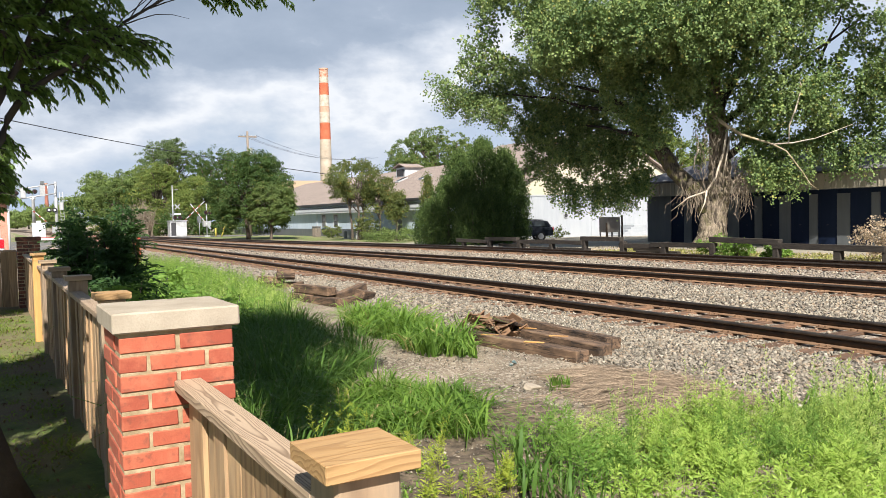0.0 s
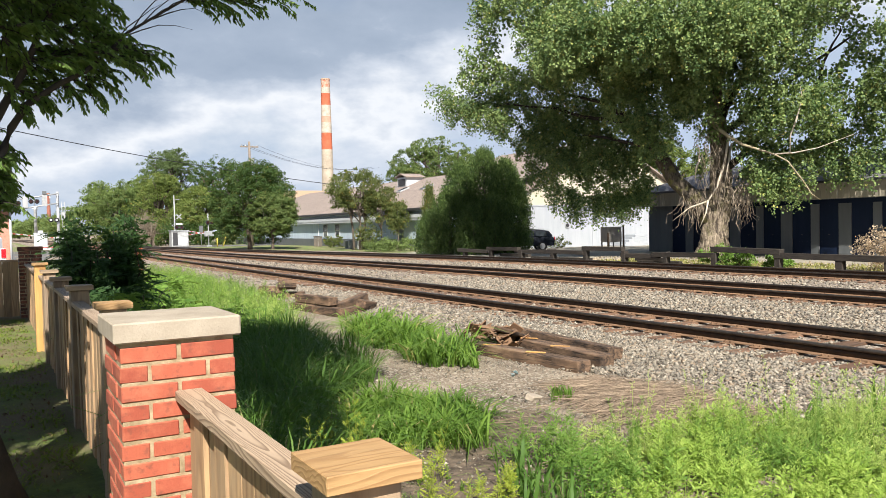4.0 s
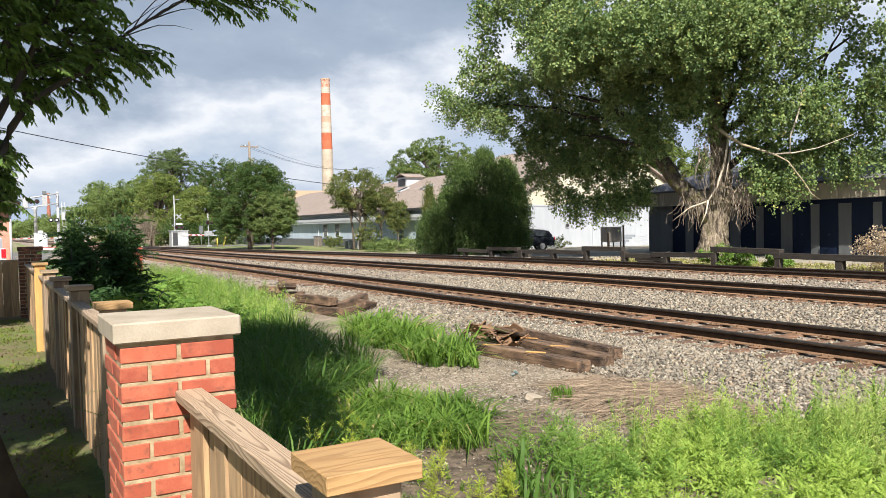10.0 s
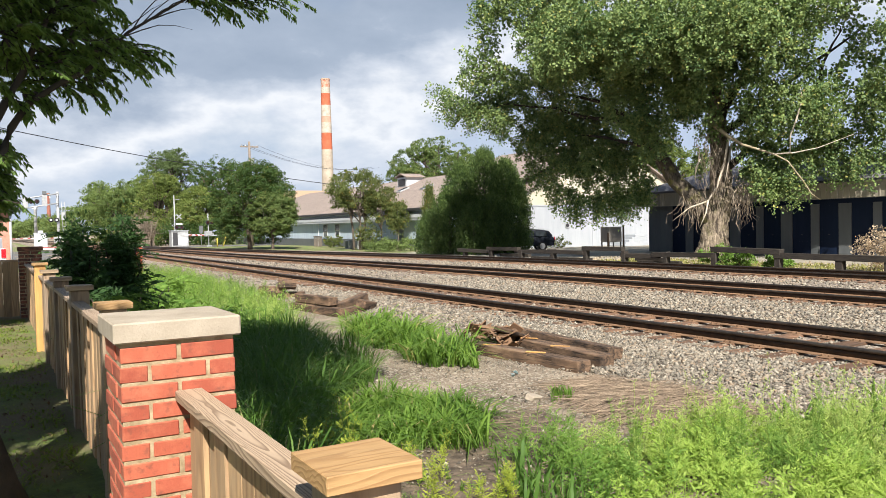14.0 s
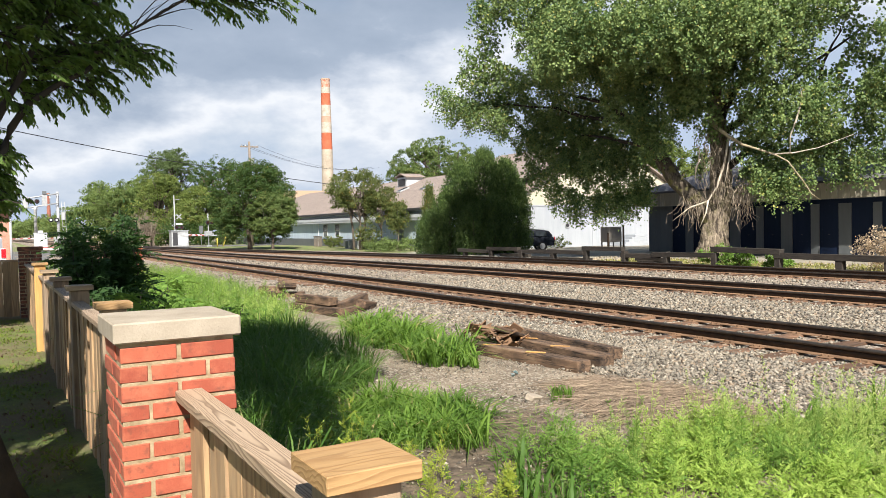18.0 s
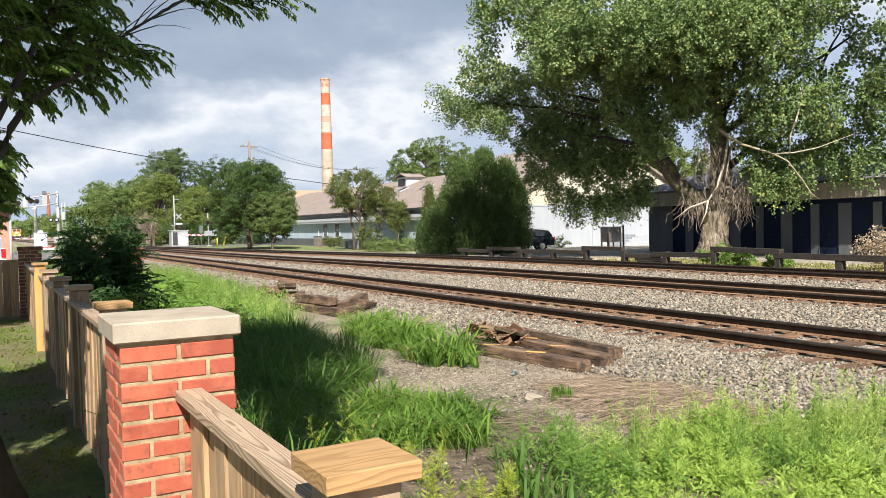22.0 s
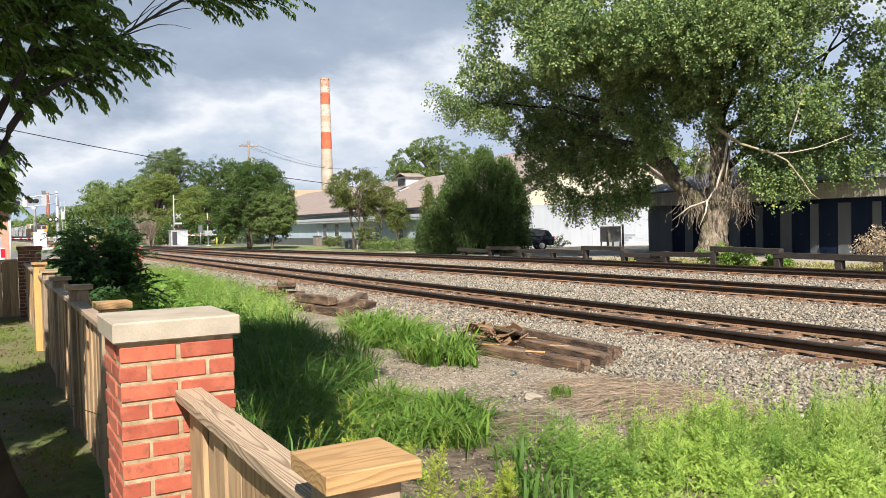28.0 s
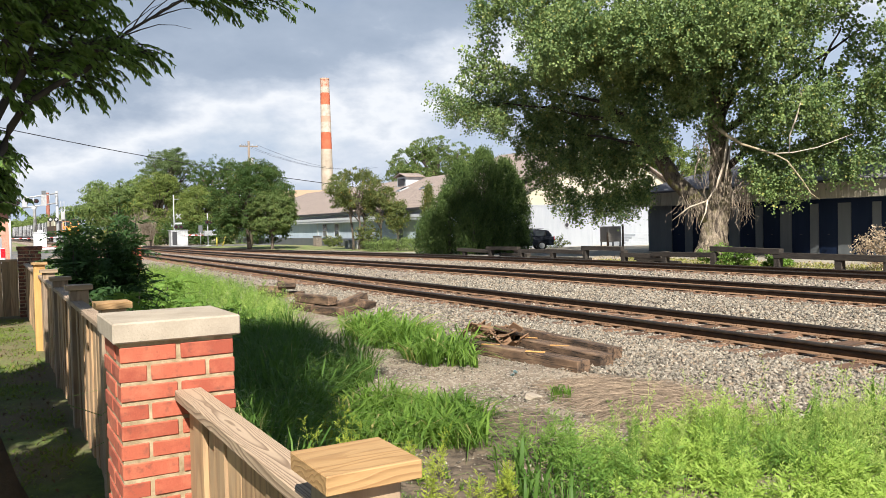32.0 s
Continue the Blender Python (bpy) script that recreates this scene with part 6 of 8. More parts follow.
# part of the shade here is in the darker grass colour
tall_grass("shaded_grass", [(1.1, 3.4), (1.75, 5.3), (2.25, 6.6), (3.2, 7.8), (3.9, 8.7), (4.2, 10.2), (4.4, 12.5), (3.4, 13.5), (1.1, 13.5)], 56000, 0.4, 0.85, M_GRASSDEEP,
           "tall deep green grass beside the fence, toned down for shade", 0.8, 0.0068, extra=1500)
tall_grass("far_weeds", [(1.0, 13), (4.5, 12.6), (5.6, 15.5), (6.4, 19), (7.2, 25), (7.6, 34), (7.4, 60), (1.5, 60), (1.2, 24)], 3000, 0.3, 0.6, M_GRASS, "tall bright grass between the fence and the track", 0.6, 0.010)


def feathery_bed(poly, n, h0, h1, leaf, material, label):
    P = np.array(poly)
    x, y = scatter(rv, n, in_poly(poly, 0.2), P[:, 0].min(), P[:, 0].max(), P[:, 1].min(), P[:, 1].max())
    h = rv.uniform(h0, h1, len(x)) * (0.8 + 0.3 * np.sin(x * 4.1 + 1.2 * np.sin(y * 1.9)) * np.sin(y * 2.3 + x))
    V, F = feathery_arrays(x, y, h, rv, leaf, 12, split=3)
    return tagged(soup("feathery_weeds", V, F, material), label, "weeds", kind="stuff")


BED = [(1.3, 12.4), (4.0, 12.0), (5.2, 14.8), (6.0, 18.5), (6.7, 25), (6.9, 36), (1.6, 36), (1.4, 22)]
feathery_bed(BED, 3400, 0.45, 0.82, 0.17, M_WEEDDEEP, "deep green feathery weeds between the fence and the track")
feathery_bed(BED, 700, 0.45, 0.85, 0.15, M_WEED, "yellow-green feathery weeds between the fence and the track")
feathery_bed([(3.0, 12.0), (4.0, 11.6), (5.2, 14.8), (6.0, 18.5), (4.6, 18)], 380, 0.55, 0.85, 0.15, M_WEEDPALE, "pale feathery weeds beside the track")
feathery_bed([(1.2, 5.0), (2.0, 5.6), (3.6, 8.4), (4.0, 10.5), (3.0, 12.5), (1.2, 12.5)], 700, 0.45, 0.9, 0.13, M_GRASSDEEP, "leafy weeds standing in the shaded grass, toned down with it")
tall_grass("grass_clump", [(5.15, 9.4), (5.3, 11.0), (5.4, 13.4), (6.2, 13.9), (6.4, 12.4), (6.1, 10.4), (5.75, 9.2), (5.45, 8.75)], 5600, 0.35, 0.66, M_GRASS, "bright lush grass clump on the trackside dirt", 1.15, 0.013, 0.16)
tall_grass("grass_clump", [(2.7, 6.8), (3.3, 7.8), (4.1, 7.5), (4.35, 6.6), (3.7, 5.9), (2.9, 6.0)], 4300, 0.22, 0.46, M_GRASS, "bright grass clump on the trackside dirt", 1.35, 0.0082, 0.15, extra=160)
tall_grass("grass_clump", [(0.9, 3.0), (1.9, 5.2), (2.6, 5.7), (3.2, 5.2), (2.6, 3.4), (1.6, 2.2)], 420, 0.1, 0.28, M_GRASS, "sparse grass at the foot of the fence", 0.7, 0.009, 0.3, extra=120)
tall_grass("grass_tuft", [(5.15, 6.75), (5.25, 6.9), (5.4, 6.8), (5.3, 6.6)], 700, 0.18, 0.32, M_GRASS, "small grass tuft beside the dead stalks", 0.6, 0.008, 0.05)
tall_grass("lawn_grass", [(-0.9, 1.5), (0.52, 1.5), (0.5, 17), (-0.9, 17)], 32000, 0.03, 0.095, M_LAWNBLADE, "short patchy lawn grass in the yard", 1.0, 0.006, 0.0)


def weed_stand(x0, x1, y0, y1, n, h0, h1, material, label, leaf=0.085, per=15, name="weed_clump", tip=0.3):
    """One patch of upright weeds, rooted at its base so that it can sway."""
    cx, cy = (x0 + x1) / 2, (y0 + y1) / 2
    ob = new(name)
    ob.location = (cx, cy, gz(cx, cy))
    done = 0
    while done < n:
        k = min(6, n - done)
        px, py = rv.uniform(x0, x1), rv.uniform(y0, y1)
        x, y = px + rv.normal(size=k) * 0.08, py + rv.normal(size=k) * 0.08
        h = rv.uniform(h0, h1, k) * rv.uniform(0.5, 1.2)
        V, F = feathery_arrays(x - cx, y - cy, h, rv, leaf * rv.uniform(0.8, 1.2), per, z=ground_z(x, y) - 0.02 - gz(cx, cy), tip=tip)
        soup("plant", V, F, material, ob)
        done += k
    return tagged(ob, label, "weeds", "weeds by the fence")


for i in range(9):
    x0 = 3.45 + 0.55 * i
    far = 5.35 - 0.19 * i + (0.12 if i % 2 else 0)
    for j in range(4):
        y1 = far - 0.75 * j
        kind = "deep" if i == 0 and j < 2 or (i * 7 + j * 5) % 11 in (4, 8) else "pale" if i > 3 or (i + j) % 4 == 1 else "bright"
        if i > 5 and j < 2:
            kind = "pale"
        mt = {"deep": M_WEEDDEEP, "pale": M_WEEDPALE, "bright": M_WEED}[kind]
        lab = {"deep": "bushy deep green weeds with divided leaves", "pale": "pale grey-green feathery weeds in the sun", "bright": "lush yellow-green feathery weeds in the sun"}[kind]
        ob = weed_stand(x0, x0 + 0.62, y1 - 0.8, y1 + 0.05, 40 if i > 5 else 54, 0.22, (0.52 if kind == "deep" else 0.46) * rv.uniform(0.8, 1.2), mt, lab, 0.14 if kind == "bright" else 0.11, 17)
        SWAY.append((ob, 1.6))
for i in range(40):
    x0 = rv.uniform(4.2, 6.5)
    y0 = 5.3 - 0.36 * (x0 - 3.4) + rv.uniform(-0.9, 0.1)
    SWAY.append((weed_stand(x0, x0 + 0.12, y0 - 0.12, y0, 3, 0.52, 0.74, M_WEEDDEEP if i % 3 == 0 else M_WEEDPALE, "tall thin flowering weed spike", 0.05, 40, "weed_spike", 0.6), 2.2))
tall_grass("blade_grass", [(3.0, 4.5), (3.4, 5.25), (3.75, 5.1), (3.6, 3.8), (3.0, 3.8)], 520, 0.28, 0.46, M_GRASSDEEP, "broad dark grass blades among the weeds", 0.6, 0.0095, 0.1)
tall_grass("blade_grass", [(5.9, 4.5), (6.7, 4.7), (8.2, 4.4), (8.2, 2.4), (6.0, 2.6)], 1900, 0.26, 0.44, M_GRASS, "broad grass blades beside the ballast", 0.7, 0.0125, 0.1)


def goldenrod(x, y, n, h, label):
    """Feathery yellow-green stems, each a plume of its own."""
    root = thing("goldenrod", x, y, gz(x, y), label, "wildflower", "goldenrod")
    rng = np.random.default_rng(int(x * 100))
    for i in range(n):
        b = rng.normal(size=2) * 0.1
        V, F = feathery_arrays(np.array([b[0]]), np.array([b[1]]), np.array([h * rng.uniform(0.7, 1.1)]), rng, 0.075, 40, 0.003, np.array([-0.02]), 0.45)
        soup("plume", V, F, M_GOLD, root)
    SWAY.append((root, 2.6))
    return root


for x, y, n, h in ((1.82, 4.25, 6, 0.95), (1.68, 4.1, 5, 0.85), (1.46, 3.9, 4, 0.82), (2.36, 4.42, 5, 0.62), (2.2, 5.6, 6, 0.46), (2.7, 5.2, 5, 0.32), (2.75, 4.5, 4, 0.3), (2.97, 4.5, 6, 0.34)):
    goldenrod(x, y, n, h, "yellow-green feathery goldenrod at the fence")


lx, ly = rv.uniform(-2, 0.5, 1300), rv.uniform(2.0, 16.5, 1300)
LV, LF = leaf_arrays(np.stack([lx, ly, ground_z(lx, ly) + 0.03], -1), 0.045, rv, 1.5, 0.0, 0.5, 0.15)
tagged(soup("leaf_litter", LV, LF, M_LITTER), "brown fallen leaves scattered on the lawn", "leaves", kind="stuff")


def frond_mesh(L, pairs, seed, material):
    """A compound leaf: a bowed rib with pointed leaflets on both sides."""
    rng = np.random.default_rng(seed)
    P, D, S = [], [], []
    for i in range(pairs):
        t = 0.12 + 0.88 * i / pairs
        c = np.array([L * t, 0, L * (0.22 * t - 0.42 * t * t)])
        ll = L * 0.24 * (1 - 0.55 * abs(t - 0.45))
        for s in (-1, 1):
            d = unit(np.array([0.45, s * 1.0, -0.25]))
            P.append(c + d * ll * 0.5), D.append(d), S.append(ll)
    V, F = leaf_arrays(np.array(P), np.array(S), rng, 1.2, 0.0, 0.46, 0.05, dirs=np.array(D) * 3)
    me_ob = soup("frond", V, F, material)
    me = me_ob.data
    bpy.data.objects.remove(me_ob)
    return me


FRONDS = [frond_mesh(0.55, 11, 1, M_SUMACSHADE), frond_mesh(0.45, 9, 2, M_SUMACSHADE), frond_mesh(0.62, 12, 3, M_SUMACSHADE)]
# young fronds use a lighter green that stands in for sun on them
YOUNG_FRONDS = [frond_mesh(0.5, 11, 4, M_WEEDDEEP), frond_mesh(0.42, 9, 5, M_WEEDDEEP), frond_mesh(0.56, 12, 6, M_WEEDDEEP)]


def sumac(x, y, h, n, seed, spread=0.36, label="leafy sumac bush growing against the fence, coloured dark for tree shade", young=False, size=1.0):
    root = thing("sumac_bush", x, y, gz(x, y), label, "bush", "sumac bushes")
    rnd = random.Random(seed)
    rng = np.random.default_rng(seed)
    tips = []
    for i in range(4):
        a = rnd.uniform(0, 6.28)
        top = (math.cos(a) * spread, math.sin(a) * spread, h * rnd.uniform(0.6, 0.86))
        pts = bend((0, 0, -0.05), top, rng, 0, 0.06, 5)
        tubed("stem", pts, [0.022, 0.02, 0.018, 0.014, 0.01, 0.006], M_TWIG, root, sides=5)
        tips.append(pts)
    for i in range(n):
        pts = tips[i % 4]
        t = rnd.uniform(0.25, 1.0)
        j = min(4, int(t * 5))
        p = pts[j] + (pts[j + 1] - pts[j]) * (t * 5 - j)
        f = new("frond", (YOUNG_FRONDS if young else FRONDS)[rnd.randrange(3)])
        f.parent = root
        f.matrix_basis = pose(p[0], p[1], p[2], rnd.uniform(-25, 25), rnd.uniform(-35, 25), rnd.uniform(0, 360)) @ Matrix.Scale(size, 4)
    c, o = crown_points(rng, [(0, 0, h * 0.5, spread * 0.9, spread * 0.9, h * 0.42)], int(n * 1.3), 16, 0.11, 0.2)
    V, F = leaf_arrays(c, 0.085, rng, 0.6, 0.3, 0.34, 0.06)
    soup("inner_leaves", V, F, M_WEEDDEEP if young else M_SUMACSHADE, root)
    SWAY.append((root, 2.0))
    return root


for i, (x, y, h, n, spread, size) in enumerate([(1.2, 12.9, 2.2, 90, 0.2, 0.8), (1.88, 13.5, 2.55, 90, 0.24, 0.9), (1.78, 13.3, 2.3, 80, 0.22, 0.9), (1.84, 13.9, 2.55, 70, 0.24, 0.9), (1.78, 12.8, 1.45, 54, 0.3, 0.9),
                                                (1.6, 14.6, 1.3, 54, 0.3, 0.8), (1.45, 12.3, 1.2, 40, 0.3, 0.9), (1.38, 13.5, 1.35, 50, 0.25, 0.8), (1.4, 14.4, 1.4, 44, 0.25, 0.8), (1.33, 15.4, 1.85, 50, 0.16, 0.75), (1.4, 11.7, 1.2, 40, 0.3, 0.9),
                                                (1.16, 13.7, 2.4, 84, 0.14, 0.7), (1.2, 14.3, 2.2, 60, 0.2, 0.8), (1.3, 12.6, 1.5, 60, 0.25, 0.85)]):
    sumac(x, y, h, n, 300 + i, spread, size=size)
for i, (x, y, h, n) in enumerate([(1.75, 10.2, 0.85, 22), (2.05, 10.9, 0.85, 22), (2.5, 12.7, 0.95, 30), (2.9, 13.3, 0.9, 26), (2.35, 12.0, 0.9, 30), (3.2, 12.2, 0.95, 26), (2.6, 16.0, 1.05, 34), (3.2, 17.4, 1.0, 34), (2.3, 18.2, 1.1, 36), (3.7, 19.6, 1.0, 32), (3.0, 15.0, 0.9, 28)]):
    sumac(x, y, h, n, 330 + i, 0.4, "bright green young sumac in the sun", True)
for i, (x, y, h, n) in enumerate([(2.0, 11.5, 1.0, 20), (2.35, 11.7, 0.95, 20), (2.25, 10.8, 0.85, 18)]):
    sumac(x, y, h, n, 350 + i, 0.3, "bright green young sumac with long fronds", True, 1.4)


def bush(name, x, y, h, r, material, label, seed, leaf=0.09, n=60, per=22):
    rng = np.random.default_rng(seed)
    root = thing(name, x, y, gz(x, y), label, "bush")
    bm = bmesh.new()
    for i in range(7):
        a = rng.uniform(0, 6.28)
        tube(bm, bend((0, 0, -0.03), (math.cos(a) * r * 0.6, math.sin(a) * r * 0.6, h * 0.75), rng, 0, 0.08, 4), [0.015, 0.013, 0.01, 0.008, 0.004], 4, False)
    part("stems", bm, M_DBARK, root)
    c, o = crown_points(rng, [(0, 0, h * 0.55, r, r, h * 0.5), (r * 0.5, -r * 0.3, h * 0.4, r * 0.7, r * 0.7, h * 0.4), (-r * 0.5, r * 0.3, h * 0.4, r * 0.7, r * 0.7, h * 0.4)], n, per, r * 0.16, 0.3)
    V, F = leaf_arrays(c, leaf, rng, out=o)
    soup("leaves", V, F, material, root)
    return root


bush("leafy_bush", 25.9, 22.6, 0.95, 0.75, M_WEEDDEEP, "bright green bush behind the timber barrier", 1)
bush("leafy_bush", 25.5, 21.2, 0.7, 0.6, M_WEEDDEEP, "low green weeds under the timber barrier", 2)
bush("leafy_bush", 25.7, 19.6, 0.55, 0.5, M_WEEDDEEP, "low green weeds under the timber barrier", 3)
bush("dry_flower_bush", 26.6, 15.6, 1.6, 1.1, M_DRYLEAF, "dry pale pink seed heads behind the barrier", 4, 0.085, 130, 26)
bush("dry_flower_bush", 26.4, 13.6, 1.2, 0.9, M_DRYLEAF, "dry pale pink seed heads behind the barrier", 5, 0.085, 110, 26)
bush("leafy_bush", 38.0, 48.6, 1.0, 0.8, M_OLIVE, "small shrub at the white wall", 6)
bush("leafy_bush", 30.0, 74.5, 1.3, 0.9, M_OLIVE, "low shrub in front of the long building", 7, 0.16)
bush("yellow_shrub", 26.6, 56.2, 1.05, 1.3, M_FARWOODS, "yellow-green shrub beside the far track", 8, 0.11, 110)
bush("yellow_shrub", 27.7, 55.2, 1.2, 1.4, M_FARWOODS, "yellow-green shrub beside the far track", 9, 0.11, 110)
bush("dark_shrub", 28.4, 62.6, 2.6, 1.05, M_OLIVE, "dull green shrub round the stems of a small tree", 10, 0.13, 130)
bush("undergrowth", 19.0, 118, 3.2, 2.6, M_WOODS, "dense undergrowth behind the signal cabinet", 11, 0.3, 130)
bush("undergrowth", 23.5, 115, 3.4, 3.0, M_MAPLE, "dense undergrowth behind the signal cabinet", 12, 0.3, 150)
bush("undergrowth", 28.0, 112, 3.6, 3.2, M_MAPLE, "dense undergrowth behind the crossing gate", 13, 0.3, 160)
bush("undergrowth", 15.5, 122, 2.6, 2.4, M_OLIVE, "dense undergrowth beside the railway", 14, 0.3, 120)
bush("undergrowth", 33.0, 104, 3.0, 3.0, M_MAPLE, "dense undergrowth behind the crossing gate", 15, 0.3, 140)
tall_grass("verge_grass", [(25.8, 12), (30, 12), (30, 33), (25.8, 33)], 5000, 0.05, 0.16, M_DRYLEAF, "thin dry grass behind the timber barrier", 0.7, 0.02, 0.4)
tall_grass("verge_grass", [(25.7, 12), (29, 12), (29, 30), (25.7, 30)], 9000, 0.06, 0.2, M_VERGEBLADE, "yellow-green grass behind the timber barrier", 0.7, 0.02, 0.4)


def bare_bush(x, y, h, seed):
    """A leafless tangle of brown stems that lean outwards."""
    root = thing("bare_bush", x, y, gz(x, y), "leafless brown bush at the edge of the woods", "bush", "bare bushes")
    rng = np.random.default_rng(seed)
    bm = bmesh.new()
    for i in range(44):
        a, r = rng.uniform(0, 6.28), rng.uniform(0.2, 1.5)
        top = np.array([math.cos(a) * r, math.sin(a) * r, h * rng.uniform(0.55, 1.05)])
        pts = bend((rng.normal() * 0.3, rng.normal() * 0.3, -0.05), top, rng, 0.05, 0.07, 5)
        tube(bm, pts, [0.06, 0.05, 0.045, 0.035, 0.025, 0.01], 4, False)
        for q in range(3):
            e = pts[3] + rng.normal(size=3) * np.array([0.6, 0.6, 0.3]) + np.array([0, 0, 0.7])
            tube(bm, bend(pts[2 + q % 3], e, rng, 0, 0.08, 3), [0.03, 0.025, 0.018, 0.008], 3, False)
    tagged(part("stem_tangle", bm, M_DEADTWIG, root), kind="stuff")


bare_bush(17.9, 111.0, 4.9, 61)
bare_bush(18.8, 112.0, 3.6, 63)
bare_bush(16.5, 113.5, 4.4, 62)


# ---- the yard tree over the camera ----
def twig_leaves(pts, rng, n, size):
    """Leaves on both sides of a twig, hanging."""
    pts = np.array(pts)
    t = rng.uniform(0.08, 1.0, n) * (len(pts) - 1)
    j = np.minimum(t.astype(int), len(pts) - 2)
    c = pts[j] + (pts[j + 1] - pts[j]) * (t - j)[:, None]
    ax = unit(pts[j + 1] - pts[j])
    side = unit(np.cross(ax, [0, 0, 1.0])) * rng.choice([-1, 1], n)[:, None]
    d = unit(ax * 0.7 + side * 0.8 + np.array([0, 0, -0.45]))
    return c + d * size * 0.55, d


def yard_tree():
    rng = np.random.default_rng(55)
    bx, by = -0.117, 5.02
    root = thing("yard_tree", bx, by, gz(bx, by), "young shade tree with long drooping pointed leaves", "tree")
    z0 = root.location.z

    def H(x, y, z):
        return np.array([x - bx, y - by, z - z0])

    def L(x, y, z):
        return H(x * 1.3, y * 1.3, 1.81 + (z - 1.81) * 1.3)
    tubed("trunk", [L(-0.05, 3.86, 0.56), L(-0.08, 3.86, 0.75), L(-0.13, 3.86, 1.0), L(-0.16, 3.88, 1.7), L(-0.13, 3.9, 2.3), L(-0.1, 3.9, 3.2), L(-0.15, 3.8, 4.6)], [0.24, 0.18, 0.16, 0.15, 0.12, 0.09, 0.04],
          M_DBARK, root, "dark furrowed trunk", sides=14, wob=0.2)
    mains = [[L(-0.12, 3.9, 1.75), L(0.0, 4.0, 2.1), L(0.07, 4.1, 2.21), L(0.1, 4.1, 2.3), L(0.17, 4.1, 2.41), L(0.3, 4.1, 2.51), L(0.42, 4.1, 2.58), L(0.54, 4.1, 2.7), L(0.61, 4.1, 2.78), L(0.88, 4.1, 2.97), L(1.2, 4.1, 3.1)],
             [L(-0.12, 3.9, 2.0), L(0.06, 4.1, 2.37), L(0.15, 4.1, 2.54), L(0.23, 4.1, 2.74), L(0.31, 4.1, 2.9), L(0.4, 4.1, 3.1)],
             [L(-0.14, 3.9, 1.8), L(-0.06, 4.2, 2.1), L(0.0, 4.4, 2.2)]]
    for p in mains:
        tubed("limb", p, [0.03 * (1 - i / len(p)) ** 1.2 + 0.003 for i in range(len(p))], M_TWIG, root, sides=7)
    # leafy sprays: (start, tip), the low rim of the crown first, then the dense shade behind it
    rim = [((0.58, 4.1, 2.71), (0.83, 4.1, 2.67)), ((0.54, 4.05, 2.69), (0.75, 4.1, 2.62)), ((0.52, 4.1, 2.66), (0.69, 4.1, 2.61)), ((0.41, 4.1, 2.55), (0.55, 4.1, 2.48)), ((0.37, 4.1, 2.53), (0.50, 4.1, 2.46)),
           ((0.32, 4.1, 2.51), (0.42, 4.1, 2.43)), ((0.2, 4.1, 2.47), (0.31, 4.1, 2.4)), ((0.15, 4.1, 2.46), (0.24, 4.1, 2.4)), ((0.09, 4.1, 2.43), (0.17, 4.1, 2.37)), ((0.44, 4.2, 2.62), (0.57, 4.2, 2.57)),
           ((0.5, 4.2, 2.72), (0.74, 4.2, 2.7)), ((0.45, 4.0, 2.66), (0.66, 4.0, 2.6))]
    top_rim = [((0.88, 4.1, 2.98), (1.05, 4.1, 2.95)), ((1.0, 4.1, 3.0), (1.18, 4.1, 2.91)), ((1.1, 4.1, 3.03), (1.49, 4.1, 3.03)), ((1.05, 4.15, 3.02), (1.3, 4.15, 2.97)), ((1.15, 4.1, 3.06), (1.4, 4.1, 3.08))]
    groups = [rim[0::3], rim[1::3], rim[2::3], top_rim]
    shade = in_poly([(-0.1, 3.05), (0.5, 3.1), (0.5, 2.86), (0.56, 2.76), (0.6, 2.7), (0.5, 2.66), (0.42, 2.6), (0.3, 2.54), (0.2, 2.5), (0.08, 2.47), (-0.1, 2.4)], 0.0)
    for k in range(10):
        dense = []
        while len(dense) < 13:
            s = (rng.uniform(-0.1, 0.56), rng.uniform(3.85, 4.7), rng.uniform(2.36, 3.08))
            if shade(np.array([s[0]]), np.array([s[2]]))[0]:
                w = s[1] / 4.1
                s = (s[0] * w - 0.04, s[1], 1.81 + (s[2] - 1.81) * w)
                dense.append((s, (s[0] + rng.uniform(0.08, 0.18), s[1] + rng.normal() * 0.1, s[2] - rng.uniform(-0.04, 0.07))))
        groups.append(dense)
    low = []
    for i in range(60):
        zz = rng.uniform(1.86, 2.28)
        s = (-0.17 + 0.1 * (zz - 1.86) + rng.uniform(0, 0.11), rng.uniform(4.0, 4.5), zz)
        low.append((s, (s[0] + rng.uniform(0.08, 0.17), s[1] + 0.1, s[2] - rng.uniform(-0.01, 0.06))))
    groups.append(low)
    for g in groups:
        piv = L(*g[0][0])
        bm = bmesh.new()
        P, D = [], []
        for a, b in g:
            a, b = L(*a) - piv, L(*b) - piv
            for k in range(5):
                off = rng.normal(size=3) * np.array([0.045, 0.09, 0.035]) * (1 if k else 0)
                pts = bend(a, b + off, rng, 0.06, 0.05, 5)
                pts[-1][2] -= 0.03
                tube(bm, pts, [0.007, 0.006, 0.005, 0.004, 0.003, 0.0015], 4, False)
                c, d = twig_leaves(pts, rng, 52, 0.045)
                P.append(c), D.append(d)
        br = tagged(part("spray", bm, M_TWIG, root), kind="stuff")
        br.location = piv
        V, F = leaf_arrays(np.concatenate(P), 0.046, rng, 0.6, 0.15, 0.34, 0.05, dirs=np.concatenate(D) * 1.3)
        soup("leaves", V, F, M_NEARLEAF, br, "long pointed dark green leaves")
        SWAY.append((br, 2.4))
    # bare thin twigs against the sky
    bm = bmesh.new()
